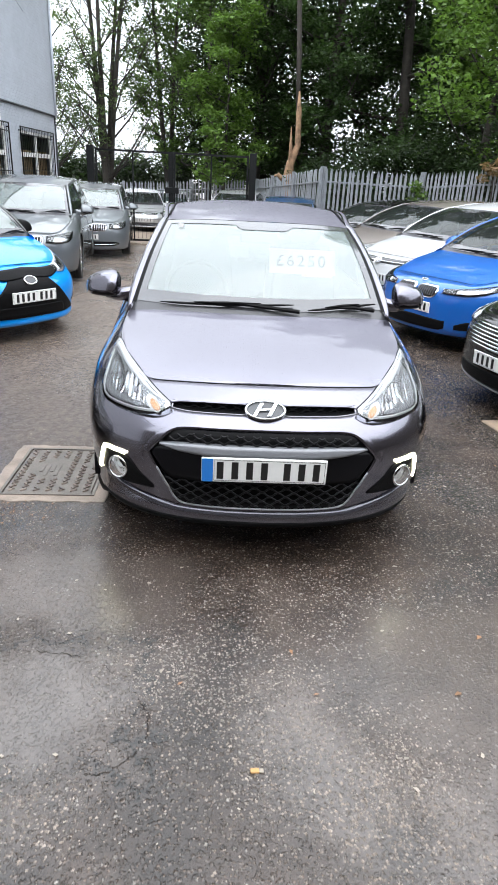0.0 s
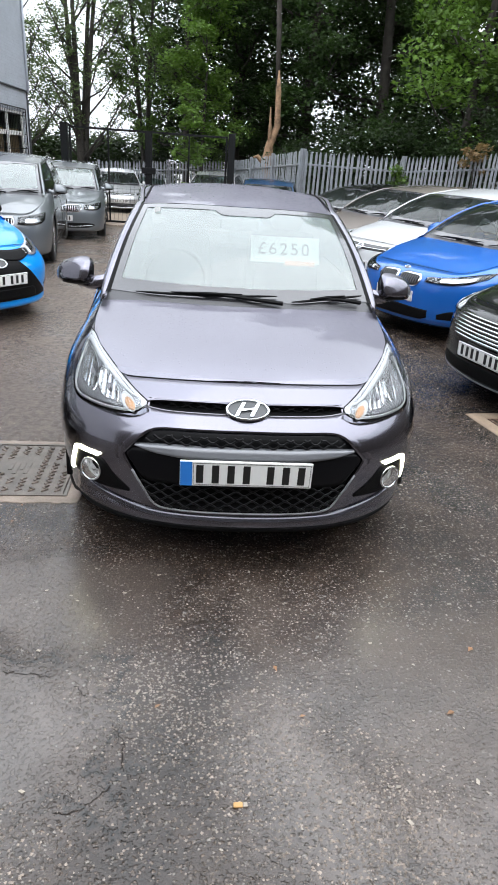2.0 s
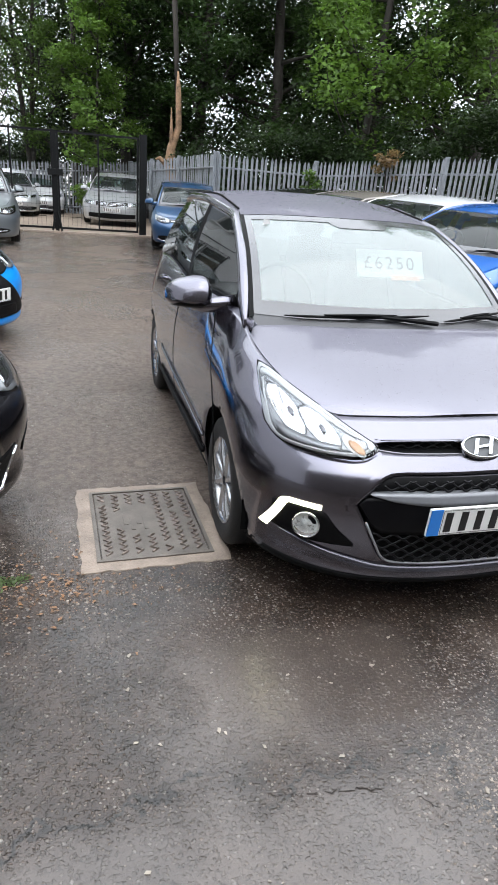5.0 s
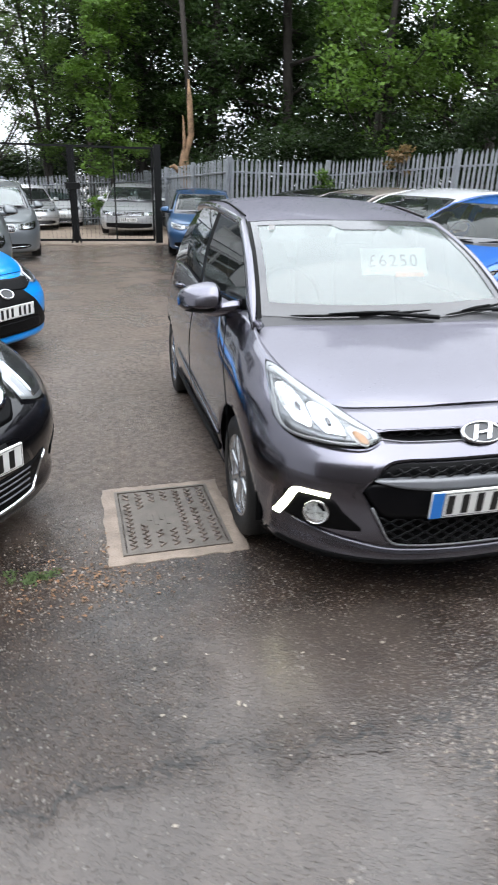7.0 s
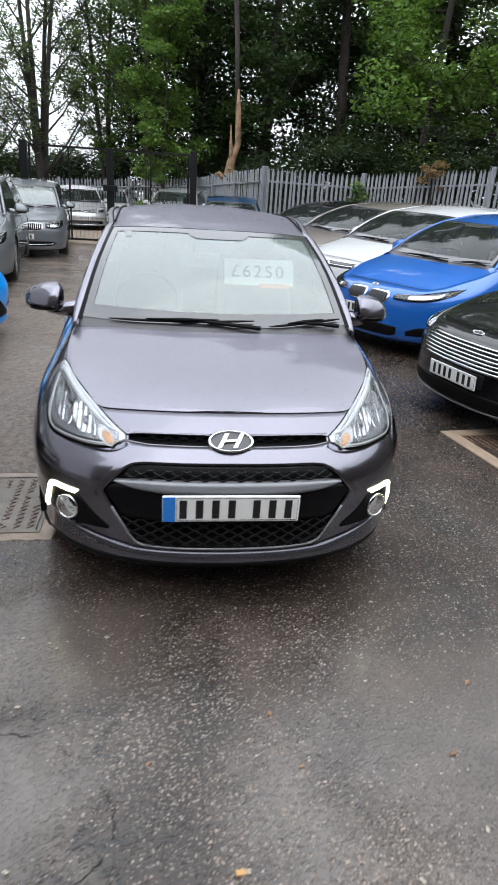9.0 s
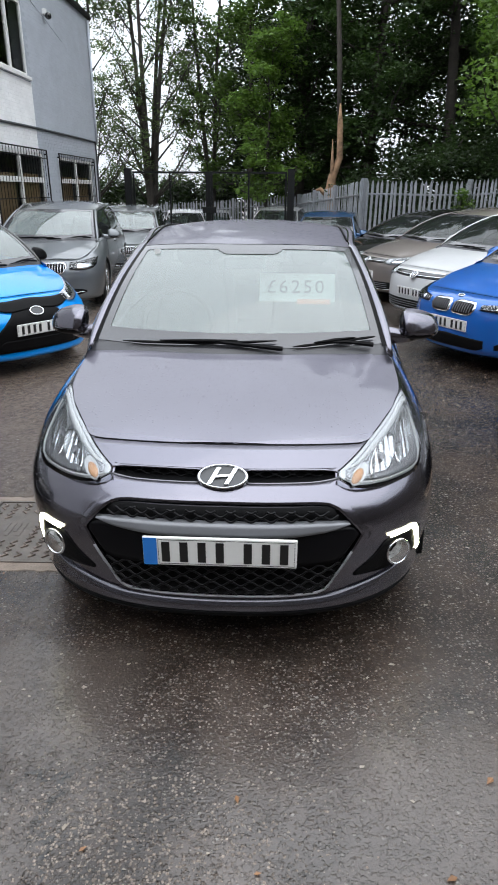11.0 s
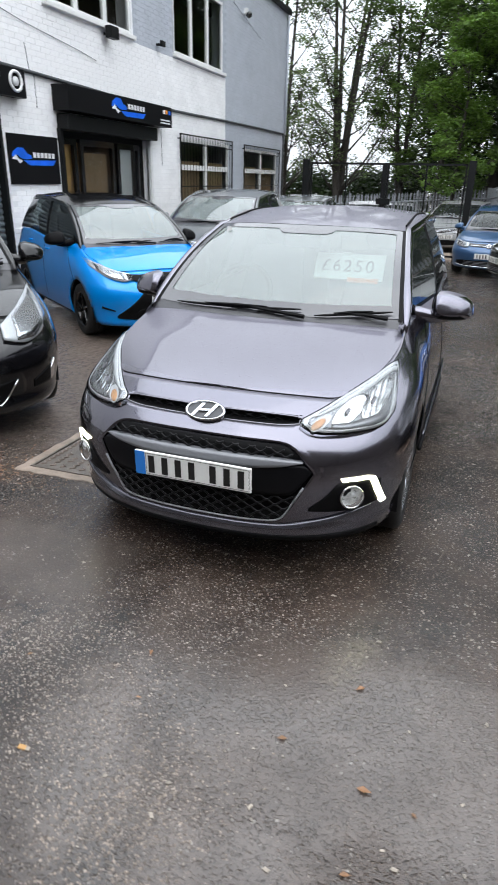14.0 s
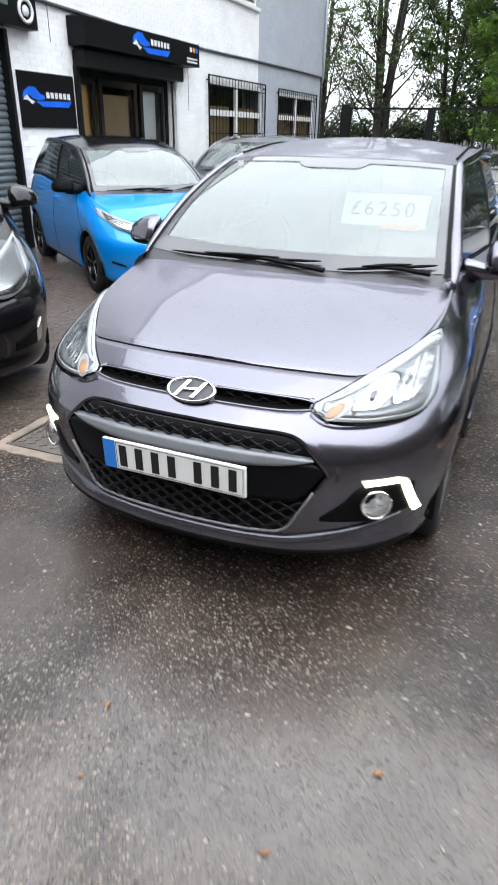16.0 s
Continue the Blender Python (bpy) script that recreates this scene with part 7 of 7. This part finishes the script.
# ---- ground, covers, loose bits ----
def build_ground():
    ys = sorted(set([round(v, 3) for v in np.concatenate([np.linspace(-60, -4, 10), np.linspace(-4, 4.4, 43), np.linspace(4.5, 26, 40), np.linspace(28, 160, 10)])]))
    xs = sorted(set([round(v, 3) for v in np.concatenate([np.linspace(-120, -8, 8), np.linspace(-8, 10, 40), np.linspace(11, 120, 8)])]))
    v, f = grid([[(x, y, ground_z(x, y)) for x in xs] for y in ys])
    return solid("ground", mesh("ground", v, f, TARMAC, True), None, "wet worn tarmac of a car yard", "ground", "", "structure")


build_ground()
SLOPE = math.degrees(math.atan(-0.0401))


def inspection_cover():
    mat_tread = mat("rubbed_tread", (0.26, 0.21, 0.18), 0.35, 0.6, var=0.25, scale=30)
    cx, cy = -1.11, 0.925
    t = thing("inspection_cover", "steel inspection cover in a worn concrete surround", "manhole cover", m=pose(cx, cy, ground_z(cx, cy), SLOPE, 0, 1.5))
    rng = random.Random(5)
    ring = []
    for k in range(72):
        q = 4 * k / 72
        side_no, e = int(q), q - int(q)
        cx_, cy_ = [(lerp(-1, 1, e), -1), (1, lerp(-1, 1, e)), (lerp(1, -1, e), 1), (-1, lerp(1, -1, e))][side_no]
        j1, j2 = rng.uniform(-0.007, 0.006), rng.uniform(-0.003, 0.003)
        ring.append([(cx_ * (0.325 + j1), cy_ * (0.40 + j1), -0.02), (cx_ * (0.318 + j1), cy_ * (0.392 + j1), 0.004), (cx_ * 0.285, cy_ * 0.36, 0.006 + j2 * 0.5), (cx_ * 0.247, cy_ * 0.324, 0.006), (cx_ * 0.247, cy_ * 0.324, -0.03)])
    part("surround", mesh("surround", *grid(ring + [ring[0]]), CONCRETE), None, t, "worn pale concrete surround")
    part("rim", boxes([(-0.252, -0.236, -0.33, 0.33, -0.05, 0.012), (0.236, 0.252, -0.33, 0.33, -0.05, 0.012), (-0.236, 0.236, 0.314, 0.33, -0.05, 0.012), (-0.236, 0.236, -0.33, -0.314, -0.05, 0.012)]), STEEL, t)
    plate_ = part("cover", box(-0.230, 0.230, -0.308, 0.308, -0.03, 0.009, 0.002), STEEL, t, "rusty brown tread plate")
    for c in range(7):
        x, run = -0.198 + c * 0.066, []
        for r in range(27):
            y = -0.286 + r * 0.022
            bare = (2 <= c <= 3 and 8 <= r <= 20) or (c == 1 and 11 <= r <= 17) or (c, r) in ((4, 3), (5, 17), (0, 22), (2, 3), (6, 12))
            if not bare:
                run.append((x + (0.013 if r % 2 else -0.013), y, 0.0105))
            if bare or r == 26:
                if len(run) > 2:
                    part("tread", mesh("tread", *tube(run, 0.0058, 5), mat_tread, True), None, plate_)
                run = []
    part("maker_mark", boxes([(-0.11 + i * 0.03, -0.09 + i * 0.03, -0.03 - 0.05 * (i % 2), 0.06, 0.009, 0.0115) for i in range(4)]), STEEL, plate_)


inspection_cover()


def gully():
    t = thing("drain_gully", "rusty drain grating in a pale concrete surround", "drain", m=pose(2.16, 1.62, ground_z(2.16, 1.62), SLOPE, 0, 8))
    part("surround", boxes([(-0.24, -0.13, -0.34, 0.55, -0.05, 0.008), (0.30, 0.40, -0.34, 0.55, -0.05, 0.008), (-0.13, 0.30, 0.44, 0.55, -0.05, 0.008), (-0.13, 0.30, -0.34, -0.24, -0.05, 0.008)], 0.006), mat("sandstone_surround", (0.25, 0.185, 0.13), 0.75, var=0.3, scale=8, bump=0.6), t, "pale brown concrete surround")
    part("sump", box(-0.13, 0.30, -0.24, 0.44, -0.06, -0.035), IRON, t)
    for i in range(9):
        x = -0.11 + i * 0.047
        part("grating_bar", box(x, x + 0.022, -0.24, 0.44, -0.03, 0.0, 0.003), IRON, t, "rusted iron bar")


gully()


def loose_bits():
    rng = np.random.default_rng(77)
    v, f = [], []
    def pebble(x, y, s):
        z = ground_z(x, y)
        o = len(v)
        h = s * 0.6
        pts = [(s, 0, 0), (0, s * 0.8, 0), (-s * 0.9, 0.1 * s, 0), (0, -s, 0), (0.2 * s, 0.1 * s, h)]
        a = rng.random() * 6.28
        for p in pts:
            v.append((x + p[0] * math.cos(a) - p[1] * math.sin(a), y + p[0] * math.sin(a) + p[1] * math.cos(a), z + p[2] - 0.001))
        f.extend([(o, o + 1, o + 4), (o + 1, o + 2, o + 4), (o + 2, o + 3, o + 4), (o + 3, o, o + 4)])
    for _ in range(5200):
        pebble(rng.uniform(-3.5, 3.0), rng.uniform(-2.0, 6.5), 0.0018 + 0.0035 * rng.random() ** 3)
    for x0, x1, y0, y1, n in ((-0.38, 0.42, -1.4, -0.45, 5200), (0.1, 0.62, -1.5, -0.85, 2600), (-1.0, -0.35, -1.4, -1.08, 1500), (1.25, 1.9, -1.1, -0.2, 1500), (-0.5, 0.9, -0.5, -0.05, 1500), (-0.58, -0.08, -0.95, -0.48, 1900), (0.02, 0.6, -1.5, -0.95, 1600)):
        for _ in range(n):
            pebble(lerp(x0, x1, (rng.random() + rng.random() + rng.random()) / 3 * 1.3 - 0.15), lerp(y0, y1, (rng.random() + rng.random()) / 2 * 1.2 - 0.1), 0.0024 + 0.0052 * rng.random() ** 2.2)
    for x0, x1, y0, y1, n in ((-3.3, -0.9, 0.9, 6.5, 5200), (0.92, 2.3, -0.3, 5.0, 3600)):
        for _ in range(n):
            pebble(rng.uniform(x0, x1), rng.uniform(y0, y1), 0.003 + 0.007 * rng.random() ** 2.5)
    for _ in range(900):
        pebble(rng.normal(-1.75, 0.28), rng.normal(0.62, 0.25), 0.003 + 0.007 * rng.random() ** 2)
    for _ in range(260):
        pebble(rng.normal(-1.45, 0.2), rng.normal(0.42, 0.07), 0.003 + 0.008 * rng.random() ** 2)
    solid("gravel", mesh("gravel", v, f, STONE), None, "loose pale chippings scattered on the tarmac", "gravel", "", "stuff")
    v, f = [], []
    for _ in range(420):
        x, y, s = (rng.uniform(-1.4, 1.9), rng.uniform(-1.35, 0.9), 0.0045) if rng.random() < 0.6 else (rng.uniform(-3.2, -0.95), rng.uniform(0.9, 9.0), 0.006) if rng.random() < 0.6 else (rng.uniform(0.95, 2.6), rng.uniform(0.0, 5.0), 0.006)
        s *= 0.7 + 1.6 * rng.random() ** 2
        z, a, o = ground_z(x, y) + 0.002, rng.random() * 6.28, len(v)
        for px, py, pz in ((-1.3, 0.1, 0.1), (-0.4, 0.8, 0.5), (1.1, 0.3, 0.1), (0.5, -0.7, 0.4)):
            v.append((x + s * (px * math.cos(a) - py * math.sin(a)), y + s * (px * math.sin(a) + py * math.cos(a)), z + s * pz * 0.4))
        f.append((o, o + 3, o + 2, o + 1))
    solid("pale_litter", mesh("pale_litter", v, f, PALE_BITS), None, "pale dried leaves and scraps on the tarmac", "litter", "", "stuff")
    v, f = [], []
    spots = [(0.901, -0.89, 0.03), (0.637, -0.80, 0.022), (0.82, -0.506, 0.025), (1.378, -0.49, 0.03), (0.094, -0.605, 0.02), (-0.292, -0.77, 0.016), (1.037, -0.917, 0.014), (0.898, -1.137, 0.02), (0.159, -0.811, 0.014)]
    spots += [(rng.normal(-1.58, 0.2), rng.normal(0.52, 0.2), 0.005 + 0.016 * rng.random() ** 4) for _ in range(420)] + [(rng.normal(-1.40, 0.22), rng.normal(0.40, 0.07), 0.005 + 0.014 * rng.random() ** 3) for _ in range(260)] + [(rng.uniform(-3, 3), rng.uniform(0, 9), rng.uniform(0.008, 0.018)) for _ in range(40)]
    for x, y, s in spots:
        s *= 0.62
        z, a, o = ground_z(x, y) + 0.003, rng.random() * 6.28, len(v)
        for px, py, pz in ((-1.2, 0, 0), (-0.3, 0.6, 0.3), (1.2, 0, 0.15), (-0.2, -0.6, 0.35), (0.1, 0, 0.0)):
            v.append((x + s * (px * math.cos(a) - py * math.sin(a)), y + s * (px * math.sin(a) + py * math.cos(a)), z + s * pz))
        f += [(o, o + 4, o + 1), (o + 4, o + 2, o + 1), (o, o + 3, o + 4), (o + 4, o + 3, o + 2)]
    solid("fallen_leaves", mesh("fallen_leaves", v, f, FALLEN), None, "scattered yellow and brown fallen leaves", "leaves", "", "stuff")
    butt = thing("cigarette_end", "flattened tan cigarette end on the tarmac", "litter", m=pose(-0.05, -1.108, ground_z(-0.05, -1.108), SLOPE, 0, 4))
    part("filter", box(-0.019, 0.006, -0.0075, 0.0075, 0.0, 0.006, 0.002), TAN_PAPER, butt, "tan filter")
    part("paper", box(0.0062, 0.019, -0.007, 0.007, 0.0, 0.005, 0.002), PALE_BITS, butt, "pale crushed paper")
    moss = thing("moss_patch", "small patch of pale green moss on the tarmac", "moss", m=Matrix.Identity(4))
    mc = np.array([(-1.76 + rng.normal() * 0.05, 0.51 + rng.normal() * 0.04, ground_z(-1.76, 0.51) + 0.004) for _ in range(12)])
    mv, mf = leaf_cloud(mc, np.full(12, 0.035), 700, 0.012, rng, 0.12)
    part("cushion", fast_mesh("cushion", mv, mf, LEAF_GREY), None, moss)


def tarmac_crack():
    """The broken rim of the old surfacing: a narrow open crack."""
    rng = random.Random(12)
    line = [(-0.95, -0.60), (-0.85, -0.62), (-0.70, -0.63), (-0.55, -0.69), (-0.45, -0.81), (-0.38, -0.90), (-0.375, -1.0), (-0.41, -1.06), (-0.47, -1.12), (-0.56, -1.125)]
    pts = []
    for (x0, y0), (x1, y1) in zip(line, line[1:]):
        n = max(2, int(math.hypot(x1 - x0, y1 - y0) / 0.012))
        for i in range(n):
            pts.append((lerp(x0, x1, i / n) + rng.uniform(-0.006, 0.006), lerp(y0, y1, i / n) + rng.uniform(-0.006, 0.006)))
    pieces, rows = [], []
    for i, (x, y) in enumerate(pts):
        (xa, ya), (xb, yb) = pts[max(i - 3, 0)], pts[min(i + 3, len(pts) - 1)]
        ln = math.hypot(xb - xa, yb - ya) + 1e-6
        w = rng.uniform(0.0004, 0.0022)
        nx, ny = -(yb - ya) / ln * w, (xb - xa) / ln * w
        rows.append([(x + nx, y + ny, ground_z(x, y) + 0.0012), (x - nx, y - ny, ground_z(x, y) + 0.0012)])
        if rng.random() < 0.22 or i == len(pts) - 1:
            if len(rows) > 1 and rng.random() < 0.6:
                pieces.append(grid(rows))
            rows = []
    solid("tarmac_crack", mesh("tarmac_crack", *join(*pieces), CRACK), None, "narrow dark crack along the rim of older tarmac", "crack", "", "structure")


tarmac_crack()
loose_bits()

# walls out of view, added to hold back sky light and darken reflections
DARK_WALL = mat("dark_unseen_render", (0.10, 0.085, 0.075), 0.8, var=0.3, scale=1.5)
solid("wall_east", boxes([(13.0, 13.3, -10.0, 7.0, -1, 5.6)], 0.02), DARK_WALL, "unseen plain dark wall added to block sky light", "wall", "", "structure")
# unseen wall added behind the camera, closing the yard and darkening the car's front
solid("wall_south", boxes([(-30, 30, -10.3, -10.0, 0, 10.0)], 0.02), DARK_WALL, "unseen plain dark wall added to block sky light", "wall", "", "structure")


# ---- bricks, last ----
def bricks():
    rng = random.Random(9)
    joined = {True: ([], []), False: ([], [])}
    full = {g: mesh("brick", *brick_mesh(0.215), GREY_BRICK if g else WHITE_BRICK) for g in (True, False)}
    row, count = 0, 0
    z = -0.13
    while z < WZ - 0.07:
        y = 2.0 + (0.1125 if row % 2 else 0)
        while y < WY1 - 0.2:
            if not in_opening(y, y + 0.215, z, z + 0.065):
                g = is_grey(y + 0.1, z + 0.03)
                dx = rng.uniform(-0.0012, 0.0012)
                cut = next((e for e in (14.1, 9.62) if y < e < y + 0.215 and is_grey(e + 0.01, z + 0.03) != is_grey(e - 0.01, z + 0.03)), None)
                if cut:
                    for p, q in ((y, cut - y), (cut, y + 0.215 - cut)):
                        v, f = joined[is_grey(p + q / 2, z + 0.03)]
                        o = len(v)
                        bv, bf = brick_mesh(q)
                        v += [(WX + dx + a[0], p + a[1], z + a[2]) for a in bv]
                        f += [tuple(i + o for i in t) for t in bf]
                    y += 0.225
                    continue
                if 6.2 < y < 10.4 and 2.98 < z < 3.9 and count < 290:
                    ob = new("brick", full[g])
                    ob.parent = office
                    ob.matrix_local = Matrix.Translation((WX + dx, y, z))
                    count += 1
                else:
                    v, f = joined[g]
                    o = len(v)
                    bv, bf = brick_mesh(0.215)
                    v += [(WX + dx + p[0], y + p[1], z + p[2]) for p in bv]
                    f += [tuple(i + o for i in q) for q in bf]
            y += 0.225
        z += 0.075
        row += 1
    for g, (v, f) in joined.items():
        tagged(part("bricks", mesh("bricks", v, f, GREY_BRICK if g else WHITE_BRICK), None, office, "painted bricks"), kind="stuff")


bricks()
